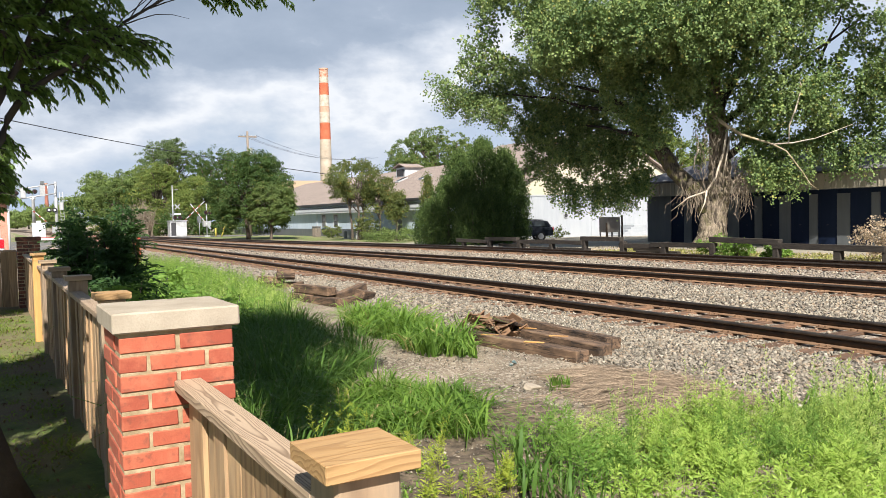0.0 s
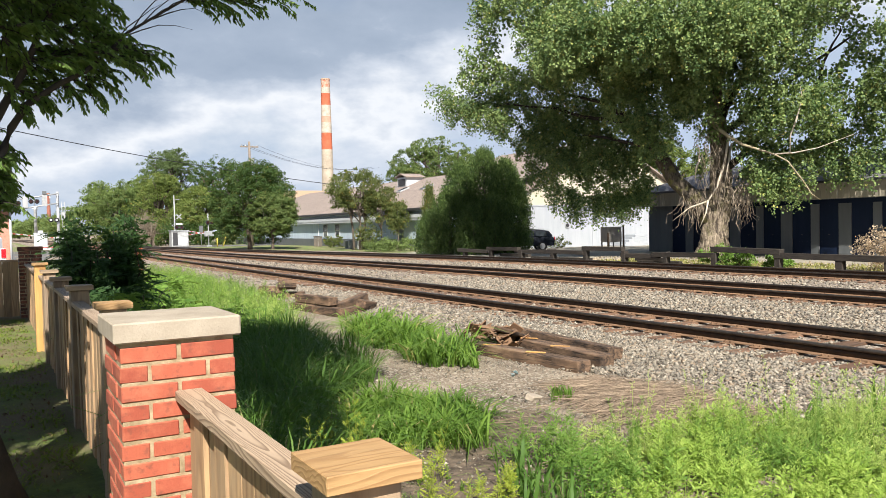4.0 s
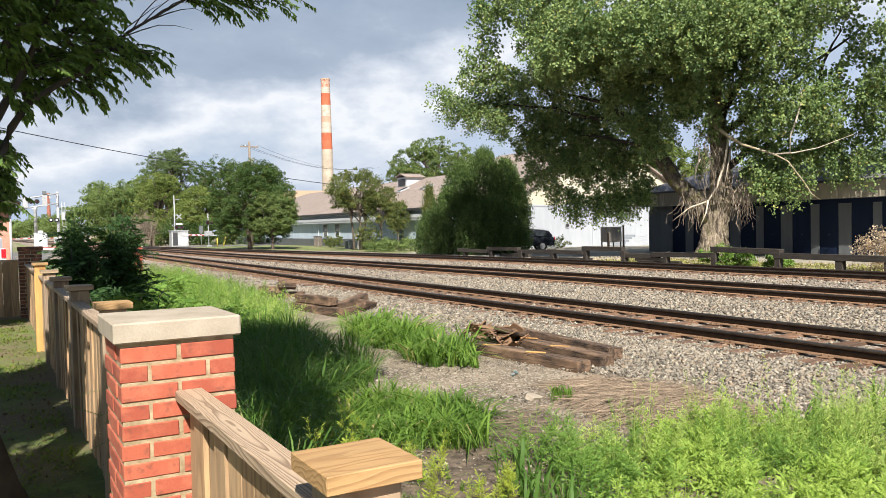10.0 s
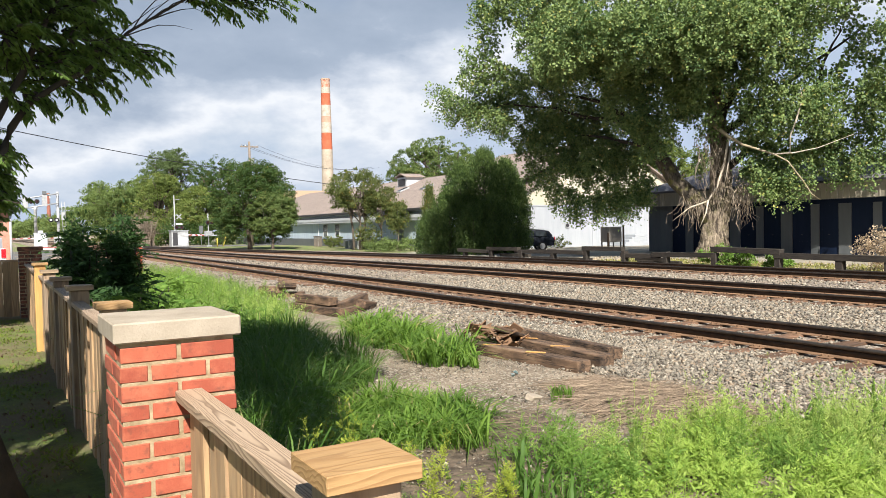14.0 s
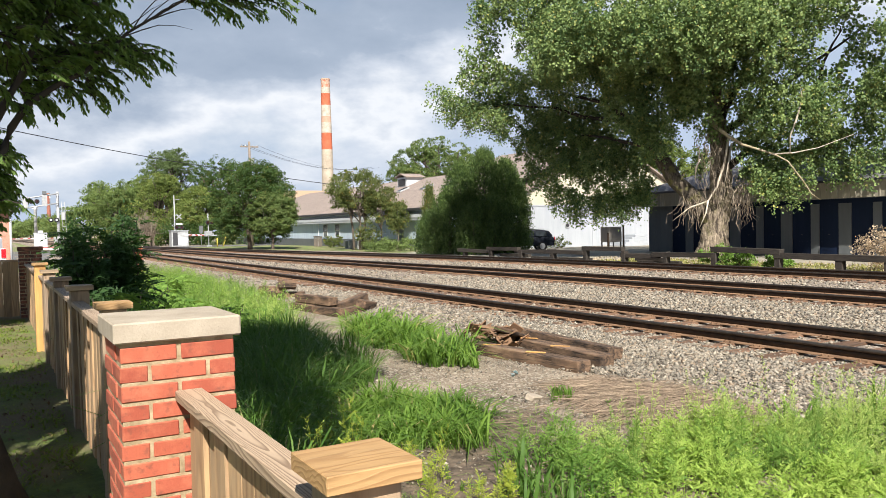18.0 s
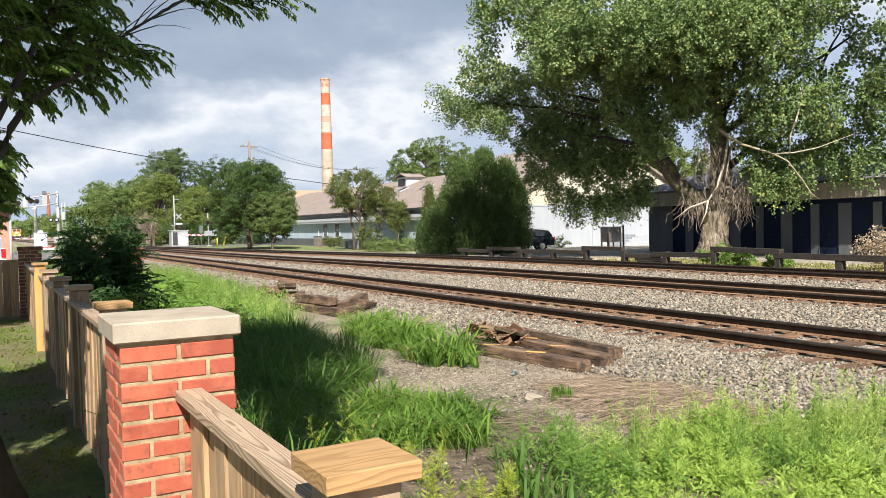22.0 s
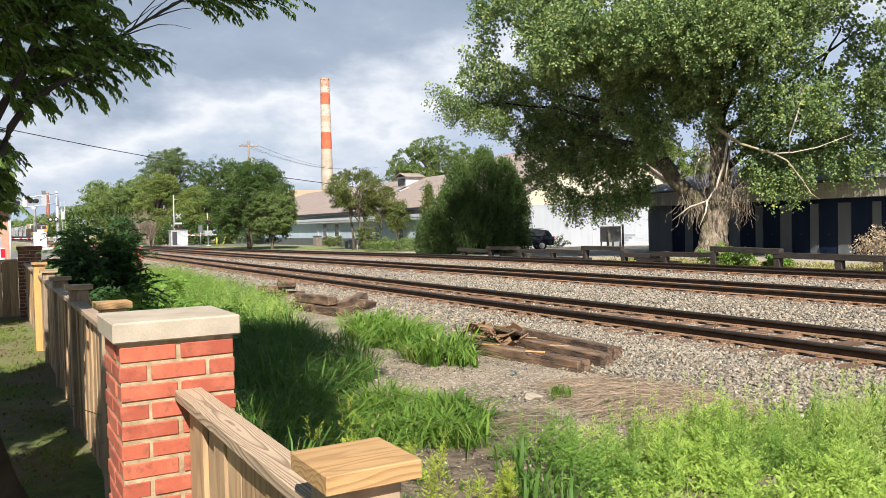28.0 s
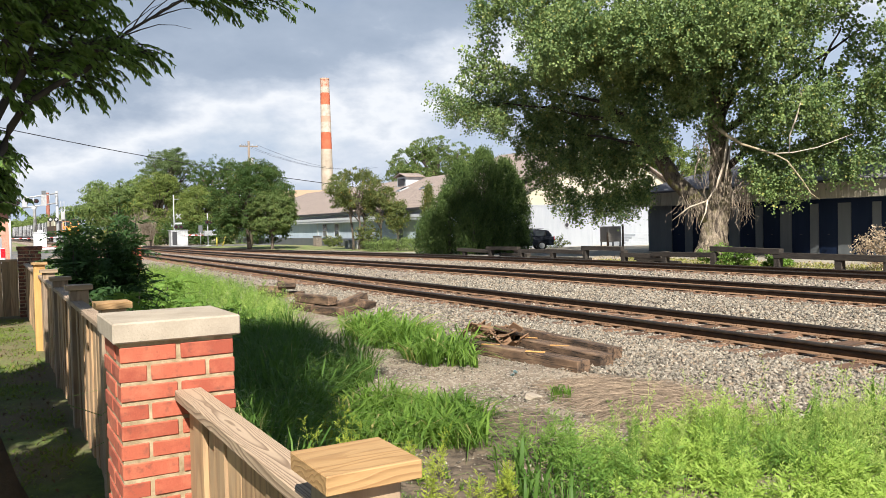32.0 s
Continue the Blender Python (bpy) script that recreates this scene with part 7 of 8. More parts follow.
    for i in range(12):
        a = L(0.56 + 0.035 * i, 4.12, 2.74 + 0.025 * i)
        b = a + np.array([0.3 + 0.2 * rng.random(), rng.normal() * 0.1, 0.08 + 0.3 * rng.random()])
        tube(bm, bend(a, b, rng, 0.1, 0.03, 4), [0.005, 0.004, 0.003, 0.002, 0.001], 4, False)
    tagged(part("bare_twig_spray", bm, M_TWIG, root), kind="stuff")
    # the high crown that shades the yard: unseen lobes, placed where shadows should fall
    high = [(0.2, 4.0, 5.0, 1.1), (0.9, 5.3, 5.2, 1.15), (-0.3, 3.4, 5.0, 0.7), (-0.6, 5.3, 5.3, 1.15), (0.3, 5.2, 5.3, 1.0), (-2.5, 2.4, 5.0, 1.1), (-2.1, 4.5, 5.0, 1.4), (-1.7, 13.0, 5.3, 1.2), (-2.9, 12.0, 5.7, 1.5), (-1.3, 11.6, 5.6, 0.8), (0.15, 1.75, 5.2, 0.55), (-1.9, 0.6, 5.0, 0.7), (-0.3, 4.6, 6.2, 1.5), (1.25, 4.4, 5.3, 0.8), (1.35, 5.6, 5.4, 0.9), (-0.6, 8.6, 5.8, 1.0), (0.1, 2.5, 5.2, 0.6), (-1.4, 0.85, 5.0, 0.42), (-0.4, 0.45, 5.0, 0.42), (0.02, 0.95, 5.0, 0.45), (-1.3, 2.9, 5.0, 0.6)]
    for x, y, z, r in high[:6]:
        tubed("limb", bend(L(-0.13, 3.88, 2.8), H(x, y, z), rng, 0.04, 0.05, 5), [0.05, 0.042, 0.034, 0.026, 0.018, 0.008], M_DBARK, root, sides=6)
    c, o = crown_points(rng, [(*H(x, y, z), r, r, r * 0.5) for x, y, z, r in high], 1900, 26, 0.17, 0.1)
    V, F = leaf_arrays(c, 0.185, rng, 0.5, 0.2, 0.5)
    soup("crown", V, F, M_NEARLEAF, root, "dense high crown")
    return root


yard_tree()

# ---- street end of the yard ----
def side_building():
    root = thing("rose_brick_building", 0, 0, 0, "rose brick building with a dark eave and white downspout", "building")
    boxed("wall", -14, 1.0, 51.0, 63, 0.0, 3.2, M_PINK, root, "rose brick wall")
    boxed("eave", -14.5, 1.3, 50.4, 63.5, 3.2, 3.45, M_DARK, root)
    bm = bmesh.new()
    roof_slab(bm, [(-14.5, 50.4, 3.55), (1.3, 50.4, 3.55), (1.3, 57, 5.8), (-14.5, 57, 5.8)])
    roof_slab(bm, [(-14.5, 57, 5.8), (1.3, 57, 5.8), (1.3, 63.5, 3.55), (-14.5, 63.5, 3.55)])
    part("roof", bm, M_GREYROOF, root)
    tubed("downspout", [(1.03, 50.9, 3.25), (1.03, 50.9, 0.0)], 0.06, M_WHITE, root)
    return root


side_building()


def wheel(parent, x, y, z, r, w):
    t = bmesh.new()
    bmesh.ops.create_cone(t, cap_ends=True, segments=24, radius1=r, radius2=r, depth=w, matrix=Matrix.Translation((x, y, z)) @ Matrix.Rotation(radians(90), 4, "Y"))
    wh = part("wheel", t, M_TYRE, parent)
    t = bmesh.new()
    bmesh.ops.create_cone(t, cap_ends=True, segments=20, radius1=r * 0.62, radius2=r * 0.62, depth=w + 0.02, matrix=Matrix.Translation((x, y, z)) @ Matrix.Rotation(radians(90), 4, "Y"))
    part("rim", t, M_RIM, wh)
    return wh


def suv(x, y, rz):
    """Dark station-wagon car, its tail to -y before it is turned."""
    root = thing("parked_car", x, y, gz(x, y), "dark blue-black estate car parked beside the white wall", "car", rz=rz)
    bm = bmesh.new()
    prism(bm, [(-2.25, 0.35), (-2.3, 0.75), (-2.2, 0.98), (0.7, 1.0), (1.9, 0.88), (2.25, 0.7), (2.25, 0.35)], -0.88, 0.88, "x")
    bmesh.ops.bevel(bm, geom=list(bm.edges), offset=0.06, segments=2, affect="EDGES", profile=0.5)
    part("body", bm, M_CARPAINT, root, smooth=True)
    bm = bmesh.new()
    prism(bm, [(-2.15, 0.97), (-1.85, 1.42), (-1.2, 1.5), (0.1, 1.48), (0.95, 0.98)], -0.76, 0.76, "x")
    bmesh.ops.bevel(bm, geom=list(bm.edges), offset=0.05, segments=2, affect="EDGES", profile=0.5)
    part("cabin", bm, M_CARPAINT, root, smooth=True)
    for s in (-1, 1):
        for a, b in ((-1.75, -0.95), (-0.85, -0.05)):
            bm = bmesh.new()
            prism(bm, [(a, 1.03), (b, 1.03), (b - 0.03, 1.38), (a + 0.12, 1.38)], s * 0.765, s * 0.775, "x")
            part("side_window", bm, M_GLASS, root)
        boxed("tail_light", s * 0.78 - 0.08, s * 0.78 + 0.08, -2.32, -2.26, 0.72, 0.98, M_TAIL, root, "red tail light")
        for yy in (-1.4, 1.35):
            wheel(root, s * 0.78, yy, 0.33, 0.33, 0.2)
        tubed("roof_rail", [(s * 0.6, -1.6, 1.53), (s * 0.6, 0.0, 1.53)], 0.02, M_DARK, root, sides=6)
    bm = bmesh.new()
    prism(bm, [(-2.2, 1.03), (-2.19, 1.03), (-1.91, 1.4), (-1.92, 1.4)], -0.62, 0.62, "x")
    part("rear_window", bm, M_GLASS, root)
    boxed("plate", -0.26, 0.26, -2.33, -2.3, 0.55, 0.68, M_WHITE, root, "pale number plate with plain bars")
    return root


suv(33.2, 46.7, 64)


def pickup(x, y, rz):
    root = thing("pickup_truck", x, y, gz(x, y), "white pickup truck parked on the street", "pickup truck", rz=rz)
    boxed("bed", -0.95, 0.95, -2.7, -0.4, 0.55, 1.2, M_WHITE, root, bevel=0.04)
    boxed("cab", -0.92, 0.92, -0.38, 1.5, 0.55, 1.8, M_WHITE, root, bevel=0.12)
    boxed("bonnet", -0.95, 0.95, 1.51, 2.7, 0.55, 1.15, M_WHITE, root, bevel=0.08)
    boxed("rear_window", -0.7, 0.7, -0.4, -0.381, 1.25, 1.65, M_GLASS, root)
    boxed("bumper", -0.95, 0.95, -2.86, -2.71, 0.45, 0.62, M_STEEL, root, bevel=0.02)
    for s in (-1, 1):
        boxed("tail_light", s * 0.84 - 0.1, s * 0.84 + 0.1, -2.74, -2.702, 0.75, 1.18, M_TAIL, root, "red tail light")
        for yy in (-1.6, 1.8):
            wheel(root, s * 0.82, yy, 0.38, 0.38, 0.25)
    return root


pickup(-0.38, 46.5, 2)

wl = thing("brick_wall_stub", 5.2, 40.0, 0.0, "low orange brick wall end seen through the bush", "wall")
boxed("masonry", -1.0, 1.1, 0, 0.4, -0.1, 1.15, M_BRICK, wl)
boxed("coping", -1.05, 1.15, -0.04, 0.44, 1.15, 1.22, M_CAP, wl)

# ---- level crossing ----
GATES = []


def lamp_pair(parent, x, y, z, w=0.62, lens=None):
    tubed("lamp_bar", [(x - w / 2, y, z), (x + w / 2, y, z)], 0.03, M_STEEL, parent, sides=6)
    for s in (-1, 1):
        bm = bmesh.new()
        bmesh.ops.create_cone(bm, cap_ends=True, segments=20, radius1=0.28, radius2=0.28, depth=0.03, matrix=Matrix.Translation((x + s * w / 2, y - 0.05, z)) @ Matrix.Rotation(radians(90), 4, "X"))
        bk = part("backplate", bm, M_BLACK, parent, "black round signal backplate")
        bm = bmesh.new()
        bmesh.ops.create_cone(bm, cap_ends=True, segments=16, radius1=0.12, radius2=0.14, depth=0.1, matrix=Matrix.Translation((x + s * w / 2, y - 0.12, z)) @ Matrix.Rotation(radians(90), 4, "X"))
        part("lens", bm, lens or M_LENS, bk, "lamp lens")


def crossbuck(parent, x, y, z, s=0.55):
    for a in (45, -45):
        bm = bmesh.new()
        box(bm, -s, s, -0.012, 0.012, -0.06, 0.06, 0, pose(x, y, z, 0, a, 0))
        part("crossbuck", bm, M_SILVER, parent, "white crossbuck board with plain bars")


def gate_arm(parent, x, y, z, L, heading, name="gate_arm"):
    """A striped barrier arm on its pivot; it lies along +x before it is turned by its heading."""
    bm = bmesh.new()
    box(bm, 0.0, L, -0.02, 0.02, -0.04, 0.04, 0.008)
    arm = part(name, bm, M_WHITE, parent, "white barrier arm with red stripes")
    k = 0.3
    while k < L - 0.3:
        boxed("stripe", k, k + 0.3, -0.024, 0.024, -0.044, 0.044, M_REDPAINT, arm, "red stripe")
        k += 0.8
    boxed("counterweight", -0.8, -0.02, -0.05, 0.05, -0.1, 0.1, M_STEEL, arm)
    arm.location = (x, y, z)
    GATES.append((arm, (x, y, z), heading))
    return arm


def crossing_left():
    root = thing("signal_cantilever", 7.2, 105.4, -0.1, "silver crossing signal cantilever with flashing lamps", "crossing signal")
    tubed("mast", [(0, 0, 0), (0, 0, 7.1)], [0.19, 0.16], M_SILVER, root, sides=12)
    boxed("base", -0.4, 0.4, -0.4, 0.4, 0, 0.35, M_CAP, root)
    for z, drop in ((6.85, 0.72), (5.7, 0.68)):
        for yy in (-0.45, 0.25):
            tubed("chord", [(0.05, yy, z), (-4.2, yy, z - drop)], 0.075, M_SILVER, root)
    for i in range(6):
        tubed("brace", [(-0.84 * i, -0.45, 6.84 - 0.143 * i), (-0.84 * i - 0.01, -0.45, 5.69 - 0.136 * i)], 0.045, M_SILVER, root, sides=6)
        tubed("brace", [(-0.84 * i, -0.45, 5.7 - 0.136 * i), (-0.84 * i - 0.01, 0.25, 5.7 - 0.136 * i)], 0.04, M_SILVER, root, sides=6)
    for xx, zz in ((-2.55, 5.9), (-4.5, 5.7)):
        lamp_pair(root, xx, -0.6, zz)
    boxed("sign", -1.72, -1.15, -0.62, -0.58, 5.35, 6.75, M_STEEL, root, "grey back of a sign")
    boxed("sign_hood", -1.65, -1.2, -0.7, -0.5, 6.75, 7.12, M_SHEDGREY, root)
    boxed("signal_box", -3.75, -3.2, -0.7, -0.5, 5.15, 6.5, M_SILVER, root, "pale signal box", bevel=0.03)
    # pale steel lenses here imitate the bright reflection in the glass
    lamp_pair(root, -0.5, -0.3, 3.7, 0.62, M_STEEL)
    tubed("ladder_rail", [(0.9, 0, 0.2), (0.75, 0, 5.9)], 0.03, M_SILVER, root, sides=6)
    tubed("ladder_rail", [(0.55, 0, 0.2), (0.4, 0, 5.9)], 0.03, M_SILVER, root, sides=6)
    for i in range(14):
        tubed("rung", [(0.54 - 0.0105 * i, 0, 0.5 + 0.4 * i), (0.89 - 0.0105 * i, 0, 0.5 + 0.4 * i)], 0.02, M_SILVER, root, sides=5)
    boxed("junction_box", 0.35, 0.75, -0.3, -0.05, 3.7, 4.6, M_SILVER, root)
    boxed("gate_machine", -0.55, -0.1, -0.6, -0.2, 1.0, 1.65, M_STEEL, root)
    gate_arm(root, -0.35, -0.75, 1.55, 5.6, 180 - 6)
    p = thing("signal_pole", 4.9, 108.5, -0.1, "grey tapered signal pole beside the road", "pole")
    tubed("shaft", [(0, 0, 0), (0, 0, 5.0), (0, 0, 5.4)], [0.24, 0.17, 0.3], M_STEEL, p, sides=12)
    for dx in (-0.32, 0.32):
        tubed("prong", [(0, 0, 4.9), (dx, 0, 5.25)], 0.07, M_STEEL, p, sides=8)
    c = thing("white_cabinet", 5.1, 102.8, 0.0, "white equipment cabinet beside the crossing", "cabinet")
    boxed("body", -0.68, 0.68, -0.6, 0.6, 0.1, 2.0, M_WHITE, c, bevel=0.02)
    boxed("roof", -0.73, 0.73, -0.65, 0.65, 2.0, 2.1, M_WHITE, c, bevel=0.02)
    boxed("door", -0.62, -0.02, -0.63, -0.603, 0.25, 1.85, M_WHITE, c)
    boxed("door", 0.02, 0.62, -0.63, -0.603, 0.25, 1.85, M_WHITE, c)
    boxed("cap_vent", -0.25, 0.25, -0.2, 0.2, 2.1, 2.35, M_WHITE, c)
    f = thing("red_white_barrier", 6.2, 99.5, 0.0, "low red and white barrier board by the road", "barrier")
    boxed("board", -1.5, 1.3, -0.03, 0.03, 0.15, 0.45, M_WHITE, f)
    boxed("stripe", -1.5, 1.3, -0.035, -0.032, 0.38, 0.46, M_REDPAINT, f)
    for xx in (-1.3, 1.1):
        boxed("leg", xx - 0.05, xx + 0.05, 0.035, 0.1, -0.02, 0.45, M_STEEL, f)


def crossing_right():
    c = thing("signal_bungalow", 21.35, 106.5, -0.05, "grey signal bungalow with graffiti beside the crossing", "cabinet")
    boxed("body", -1.05, 1.05, -0.8, 0.8, 0.0, 2.0, M_STEEL, c, bevel=0.02)
    boxed("roof", -1.15, 1.15, -0.9, 0.9, 2.0, 2.1, M_STEEL, c, bevel=0.02)
    bm = bmesh.new()
    bmesh.ops.create_circle(bm, cap_ends=True, segments=11, radius=0.5, matrix=pose(0.35, -0.806, 0.75, 90, 0, 0))
    for v in bm.verts:
        v.co.x += 0.15 * math.sin(v.co.z * 9)
        v.co.x = 0.35 + (v.co.x - 0.35) * 1.3
    part("graffiti", bm, M_WHITE, c, "pale graffiti patch")
    boxed("door", -0.9, -0.3, -0.83, -0.803, 0.15, 1.85, M_DARK, c, "dark door")
    m = thing("radio_mast", 21.1, 107.6, -0.05, "thin white pole with a cross-shaped sign", "pole")
    tubed("shaft", [(0, 0, 0), (0, 0, 6.7)], [0.09, 0.06], M_SILVER, m)
    tubed("arm", [(0, 0, 6.1), (0.7, 0, 6.15)], 0.03, M_SILVER, m, sides=6)
    crossbuck(m, 0.55, -0.15, 3.9, 0.42)
    lamp_pair(m, 0.5, -0.2, 2.5)
    boxed("plate", 0.1, 0.95, -0.2, -0.17, 2.85, 3.05, M_WHITE, m)
    gate_arm(m, 0.3, -1.8, 1.35, 4.6, -8)
    g = thing("crossing_gate", 23.25, 98.4, -0.08, "crossing gate mast with a machine box", "crossing gate")
    tubed("mast", [(0, 0, 0), (0, 0, 4.1)], [0.07, 0.055], M_SILVER, g)
    boxed("base", -0.3, 0.3, -0.3, 0.3, 0.0, 0.2, M_STEEL, g)
    boxed("gate_machine", -0.45, 0.4, -0.35, 0.35, 1.3, 1.95, M_STEEL, g, bevel=0.02)
    lamp_pair(g, 0.15, -0.15, 3.0, 0.5)
    gate_arm(g, -0.1, -0.5, 1.55, 3.7, 180 - 58)
    s = thing("post_sign", 22.95, 101, -0.05, "small dark post sign by the road", "sign")
    tubed("post", [(0, 0, 0), (0, 0, 2.4)], 0.04, M_STEEL, s, sides=6)
    boxed("panel", -0.25, 0.25, -0.05, -0.041, 1.7, 2.6, M_SHEDGREY, s)
    b = thing("bollard", 24.1, 97.6, -0.05, "upright yellow steel crossing bollard", "bollard", "bollards")
    tubed("tube", [(0, 0, 0), (0, 0, 1.05)], 0.09, M_YELLOW, b)
    b = thing("bollard", 24.75, 97.4, -0.05, "leaning yellow steel crossing bollard", "bollard", "bollards")
    tubed("tube", [(0, 0, 0), (0.5, 0, 1.5)], 0.085, M_YELLOW, b)



def relic_box():
    root = thing("equipment_box", 3.3, 27.6, gz(3.3, 27.6), "rust-brown old equipment box standing in the weeds", "cabinet")
    boxed("body", -0.58, 0.58, -0.4, 0.4, 0.0, 1.5, M_RELIC, root, bevel=0.02)
    boxed("lid", -0.63, 0.63, -0.45, 0.45, 1.5, 1.6, M_RELIC, root, bevel=0.02)
    for k in (-1, 1):
        boxed("door", 0.29 * k - 0.26, 0.29 * k + 0.26, -0.42, -0.403, 0.12, 1.42, M_RELIC, root, bevel=0.004)
        boxed("handle", 0.06 * k - 0.015, 0.06 * k + 0.015, -0.45, -0.421, 0.7, 0.9, M_DARK, root)


relic_box()
crossing_left()
crossing_right()

# ---- poles and wires ----
up = thing("utility_pole", 27.4, 94.2, -0.1, "tall wooden utility pole with a crossarm", "utility pole")
tubed("pole", [(0, 0, 0), (0, 0, 12.6)], [0.19, 0.13], M_POLE, up, sides=10)
boxed("crossarm", -1.1, 1.1, -0.06, 0.06, 11.9, 12.05, M_POLE, up)
for xx in (-0.95, -0.45, 0.45, 0.95):
    tubed("insulator", [(xx, 0, 12.05), (xx, 0, 12.2)], 0.05, M_STEEL, up, sides=6)
tubed("transformer", [(0.35, 0, 9.6), (0.35, 0, 10.6)], 0.24, M_STEEL, up)


def wire(name, a, b, sag, r, label):
    a, b = Vector(a), Vector(b)
    pts = []
    for i in range(13):
        t = i / 12
        p = a.lerp(b, t)
        p.z -= sag * 4 * t * (1 - t)
        pts.append(p)
    tagged(tubed(name, pts, r, M_CABLE, sides=5), label, "cable")


wire("telephone_cable", (-6.0, 58.5, 10.2), (27.4, 94.0, 8.7), 0.35, 0.035, "thick black cable strung over the railway")
wire("telephone_cable", (27.4, 94.0, 8.7), (62, 100, 5.6), 0.2, 0.045, "thick black cable strung to the long building")
for dx in (-0.95, -0.45, 0.95):
    wire("power_line", (27.4 + dx, 94.2, 12.1), (60 + dx, 129, 12.6), 1.4, 0.016, "thin power line from the utility pole")

# ---- yard of the white hall ----
ac = thing("air_conditioner", 39.5, 44.2, -0.12, "grey-brown air conditioning unit on a raised stand", "air conditioner")
boxed("cabinet", -0.62, 0.62, -0.45, 0.45, 0.5, 1.62, M_ACGREY, ac, bevel=0.02)
for i in range(12):
    boxed("louvre", -0.6, 0.6, -0.462, -0.452, 0.58 + 0.085 * i, 0.6 + 0.085 * i, M_ACGREY, ac)
for xx in (-0.56, 0.56):
    for yy in (-0.38, 0.38):
        boxed("leg", xx - 0.04, xx + 0.04, yy - 0.04, yy + 0.04, 0, 0.5, M_DARK, ac)
for xx, h in ((-0.74, 1.2), (0.74, 1.75)):
    tubed("guard_post", [(xx, -0.5, 0), (xx, -0.5, h)], 0.07, M_RUST, ac)
steps = thing("white_steps", 44.6, 47.6, -0.12, "white painted concrete steps at the hall", "steps")
for i in range(5):
    boxed("step", -1.7 + 0.34 * i, 1.7, -0.9, 0.9, 0.19 * i, 0.19 * (i + 1) - 0.003, M_HALLWHITE, steps, bevel=0.01)
for x, y in ((28.6, 66.9), (28.9, 65.6)):
    a2 = thing("condenser_unit", x, y, -0.1, "pale square condenser unit on the grass", "air conditioner", "condenser units")
    boxed("cabinet", -0.4, 0.4, -0.4, 0.4, 0.03, 0.85, M_STEEL, a2, bevel=0.03)
    boxed("grille", -0.43, -0.402, -0.34, 0.34, 0.12, 0.75, M_SHEDGREY, a2)
dk = thing("wooden_railing", 30.4, 80.0, -0.12, "small pale wooden stair railing at the long building", "railing")
boxed("handrail", -0.05, 0.05, -1.2, 1.2, 1.1, 1.17, M_POLE, dk)
for i in range(9):
    boxed("baluster", -0.03, 0.03, -1.15 + 0.28 * i, -1.07 + 0.28 * i, 0, 1.1, M_POLE, dk)
fb = thing("pale_roofed_building", 62, 172, 0, "distant low building with a pale orange roof", "building")
boxed("wall", -8, 14, 0, 12, -0.5, 8.6, M_TAN, fb)
bm = bmesh.new()
roof_slab(bm, [(-9, -1, 8.6), (15, -1, 8.6), (15, 7, 11.0), (-9, 7, 11.0)], 0.3)
part("roof", bm, M_ORANGEROOF, fb, "pale orange metal roof")


# ---- the freight train ----
TRAIN = []
for crown_part in TREES["cottonwood"][1]:
    SWAY.append((crown_part, 0.2))


def bogie(parent, y, r=0.46):
    b = boxed("bogie", -1.1, 1.1, y - 1.5, y + 1.5, 0.45, 0.9, M_DARK, parent, bevel=0.05)
    for dy in (-1.0, 1.0):
        for s in (-1, 1):
            bm = bmesh.new()
            bmesh.ops.create_cone(bm, cap_ends=True, segments=20, radius1=r, radius2=r, depth=0.13, matrix=Matrix.Translation((s * 0.75, y + dy, r)) @ Matrix.Rotation(radians(90), 4, "Y"))
            part("wheel", bm, M_RUST, b)
    return b


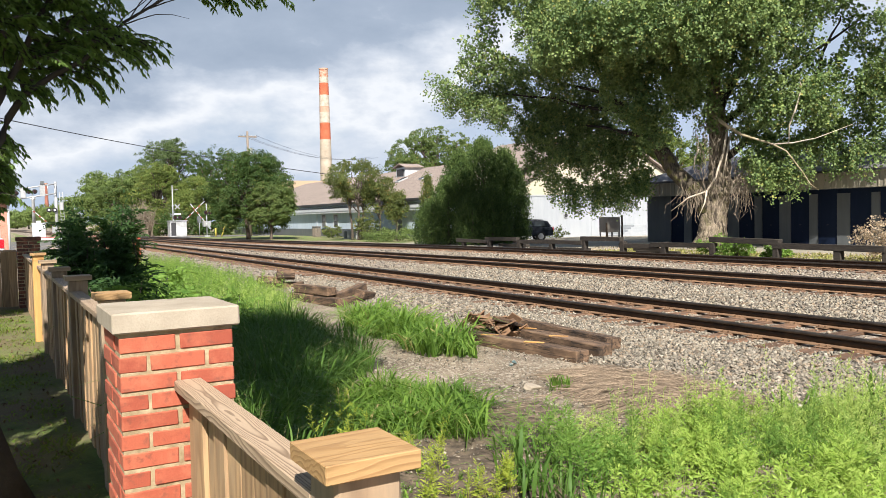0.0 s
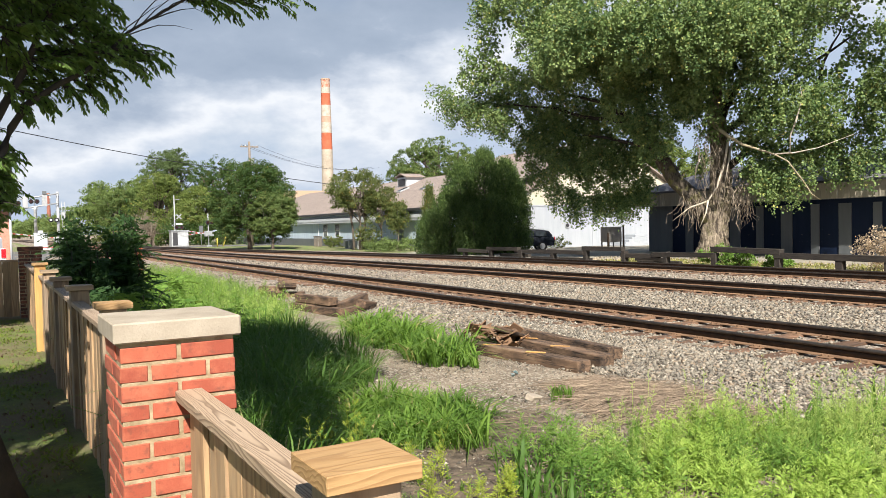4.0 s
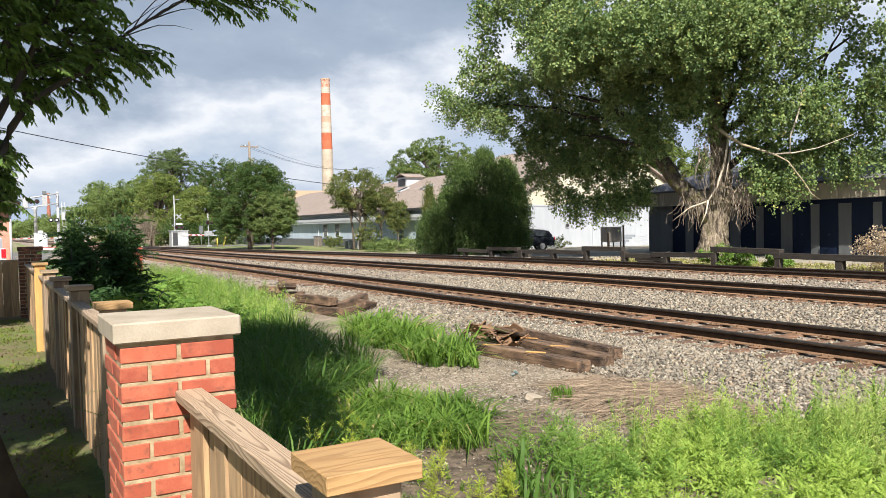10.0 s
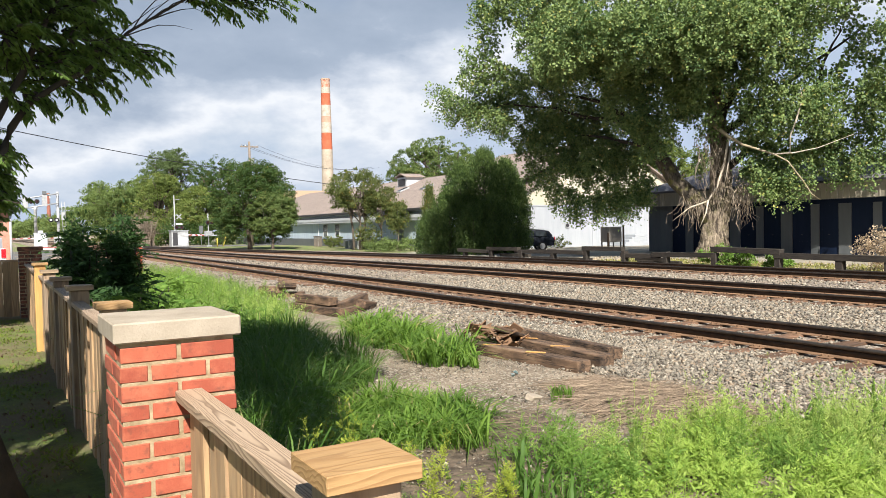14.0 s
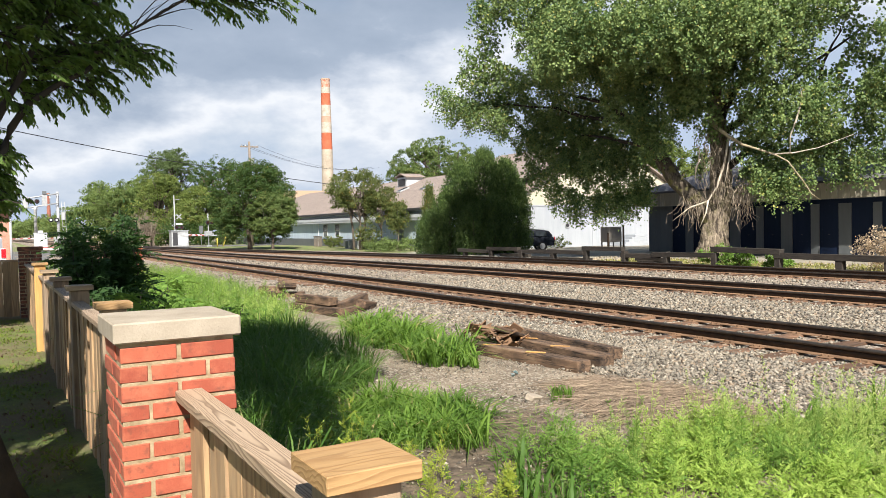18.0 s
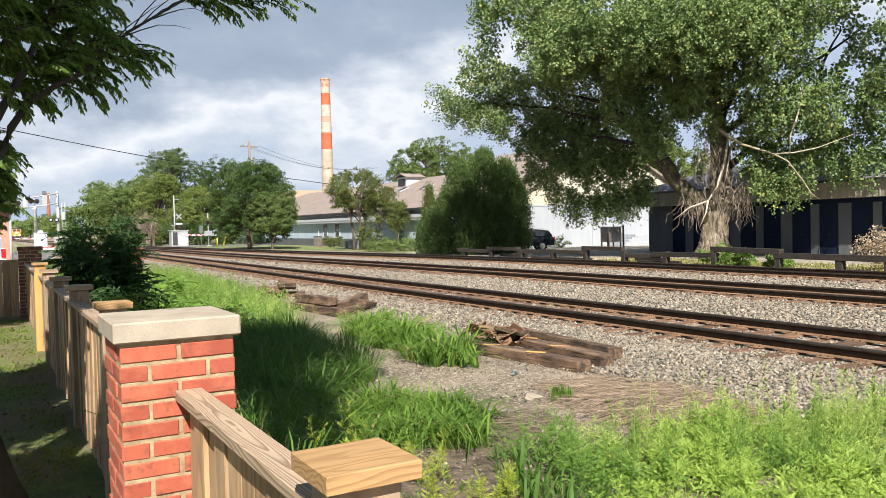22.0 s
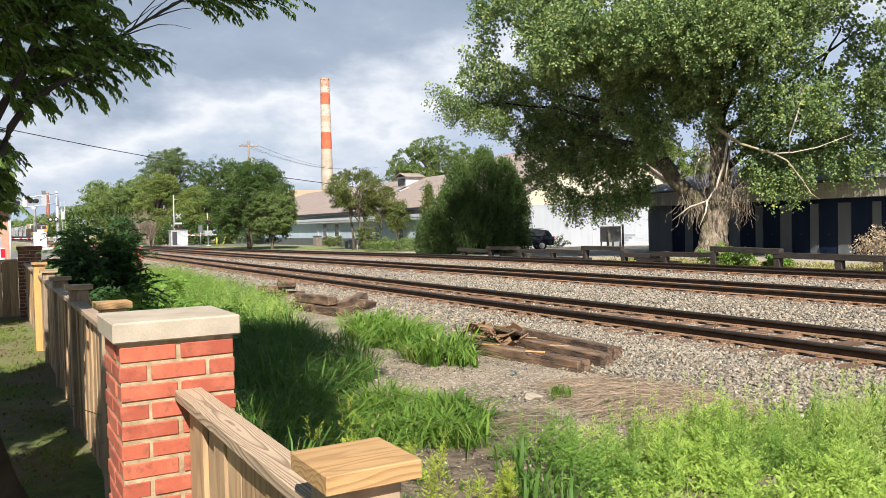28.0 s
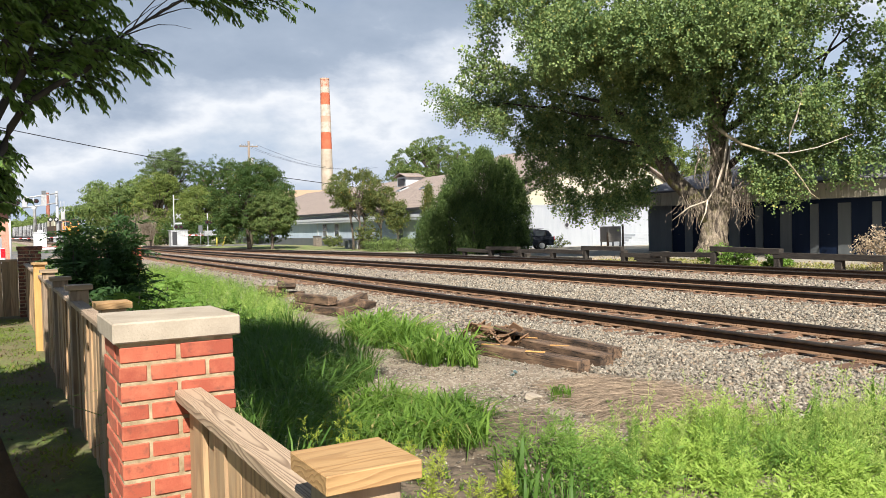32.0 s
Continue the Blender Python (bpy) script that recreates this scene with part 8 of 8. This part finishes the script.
def locomotive():
    """Nose towards -y; the origin on the rail heads under its middle."""
    root = thing("locomotive", 0, 0, 0.17, "orange and black diesel locomotive with its headlights lit", "locomotive")
    boxed("underframe", -1.5, 1.5, -10.5, 10.5, 1.0, 1.5, M_DARK, root, bevel=0.03)
    boxed("fuel_tank", -1.3, 1.3, -3, 3, 0.35, 0.99, M_DARK, root, bevel=0.1)
    bm = bmesh.new()
    prism(bm, [(-10.2, 1.5), (-10.3, 2.5), (-9.3, 3.1), (-8.4, 3.15), (-8.4, 1.5)], -1.25, 1.25, "x")
    part("nose", bm, M_ORANGE, root, "orange nose")
    bm = bmesh.new()
    prism(bm, [(-8.4, 1.5), (-8.5, 3.2), (-8.2, 4.3), (-8.0, 4.5), (-6.0, 4.5), (-6.0, 1.5)], -1.5, 1.5, "x")
    cab_ = part("cab", bm, M_ORANGE, root, "orange cab")
    for xa, xb in ((-1.25, -0.1), (0.1, 1.25)):
        bm = bmesh.new()
        prism(bm, [(-8.52, 3.3), (-8.54, 3.3), (-8.27, 4.15), (-8.25, 4.15)], xa, xb, "x")
        part("windscreen", bm, M_GLASS, cab_)
    boxed("cab_visor", -1.53, 1.53, -8.22, -5.95, 3.95, 4.5, M_DARK, root, "dark upper cab", bevel=0.03)
    boxed("cab_roof", -1.5, 1.5, -8.3, -5.9, 4.51, 4.72, M_DARK, root, bevel=0.05)
    boxed("hood", -1.0, 1.0, -5.9, 9.6, 1.5, 4.2, M_DARK, root, "dark engine hood", bevel=0.08)
    boxed("hood_stripe", -1.03, -1.003, -5.8, 9.5, 1.7, 2.5, M_ORANGE, root, "orange stripe")
    boxed("hood_roof", -1.05, 1.05, -5.9, 9.6, 4.21, 4.6, M_DARK, root, bevel=0.08)
    boxed("radiator", -1.4, 1.4, 6.2, 9.0, 3.6, 4.55, M_DARK, root, bevel=0.05)
    for s in (-1, 1):
        for z, x in ((2.75, 0.18), (1.75, 0.85)):
            bm = bmesh.new()
            bmesh.ops.create_cone(bm, cap_ends=True, segments=14, radius1=0.13, radius2=0.15, depth=0.06, matrix=Matrix.Translation((s * x, -10.34 if z < 2.5 else -10.0, z)) @ Matrix.Rotation(radians(90), 4, "X"))
            part("headlight", bm, M_HEADLAMP, root, "lit headlight")
        tubed("handrail", [(s * 1.45, -9.8, 2.4), (s * 1.45, 10.2, 2.4)], 0.03, M_YELLOW, root, sides=5)
        for i in range(9):
            tubed("stanchion", [(s * 1.45, -9.6 + 2.4 * i, 1.5), (s * 1.45, -9.6 + 2.4 * i, 2.4)], 0.025, M_YELLOW, root, sides=5)
    boxed("plow", -1.4, 1.4, -10.75, -10.52, 0.25, 1.2, M_DARK, root, bevel=0.05)
    for y in (-6.8, 6.8):
        bogie(root, y, 0.5)
    return root


def freight_car(kind, seed):
    rnd = random.Random(seed)
    lab = {"box": "pale yellow boxcar of the freight train", "stake": "dark flatcar stacked with grey loads between stakes", "tank": "dark gondola car of the freight train"}[kind]
    root = thing("freight_car", 0, 0, 0.17, lab, "freight car", "freight train")
    boxed("underframe", -1.45, 1.45, -8.2, 8.2, 0.95, 1.25, M_DARK, root)
    if kind == "box":
        boxed("body", -1.5, 1.5, -8.0, 8.0, 1.25, 3.6, M_RUST, root, "brown lower body", bevel=0.03)
        boxed("upper_body", -1.5, 1.5, -8.0, 8.0, 3.603, 4.95, M_CREAM, root, "pale yellow upper panel", bevel=0.03)
        boxed("door", -1.56, -1.503, -1.6, 1.6, 1.35, 4.6, M_RUST, root)
    else:
        boxed("end_wall", -1.45, 1.45, -8.1, -7.95, 1.25, 3.4, M_DARK, root)
        boxed("end_wall", -1.45, 1.45, 7.95, 8.1, 1.25, 3.4, M_DARK, root)
        for i in range(6):
            y = -7.4 + 2.5 * i
            w = rnd.uniform(0.9, 1.3)
            h = rnd.uniform(2.4, 4.6)
            boxed("load", -w, w, y, y + rnd.uniform(1.5, 2.2), 1.25, h, rnd.choice([M_DARK, M_SHEDGREY, M_STEEL, M_LOADBLUE, M_DARK]), root, bevel=0.05)
            boxed("stake", -1.5, -1.36, y - 0.24, y - 0.08, 1.25, 4.7, M_STEEL if i % 2 else M_DARK, root)
            boxed("stake", 1.36, 1.5, y - 0.24, y - 0.08, 1.25, 4.7, M_DARK, root)
    for y in (-6.0, 6.0):
        bogie(root, y)
    return root


TRAIN.append((locomotive(), 10.6))
for i in range(9):
    TRAIN.append((freight_car("box" if i == 0 else ("stake" if i % 4 else "tank"), 70 + i), 29.8 + 17.2 * i))


# ---- what moves ----
def motions():
    # barrier arms come down in the first five seconds
    down = [(0.0, 44.0), (1.5, 30.5), (3.0, 17.0), (4.2, 6.0), (5.2, 0.5), (6.0, 0.0), (32.0, 0.0)]
    for arm, at, heading in GATES:
        walk(arm, [(t, pose(*at) @ pose(0, 0, 0, 0, 0, heading) @ pose(0, 0, 0, 0, -a, 0)) for t, a in down])
    # the train comes up the middle track
    for car, back in TRAIN:
        rows = []
        for k in range(17):
            t = 2.0 * k
            y = 176.5 + 17.6 * (32.0 - t) + back
            x0, x1 = line_at(LINE_B, y - 7), line_at(LINE_B, y + 7)
            rows.append((t, pose((x0 + x1) / 2, y, 0.168, 0, 0, -math.degrees(math.atan2(x1 - x0, 14.0)))))
        walk(car, rows)
    # leaves and weeds in the wind
    rnd = random.Random(12)
    for ob, amp in SWAY:
        m0 = ob.matrix_basis.copy()
        p, q, f = rnd.uniform(0, 6.28), rnd.uniform(0, 6.28), rnd.uniform(0.9, 1.4)
        rows = []
        for k in range(65):
            t = 0.5 * k
            gust = 0.6 + 0.4 * math.sin(0.41 * t + 0.3 * m0.translation.x)
            a = amp * gust * math.sin(f * 2.1 * t + p)
            b = amp * gust * 0.7 * math.sin(f * 1.7 * t + q)
            rows.append((t, m0 @ pose(0, 0, 0, a, b, 0)))
        walk(ob, rows)


motions()
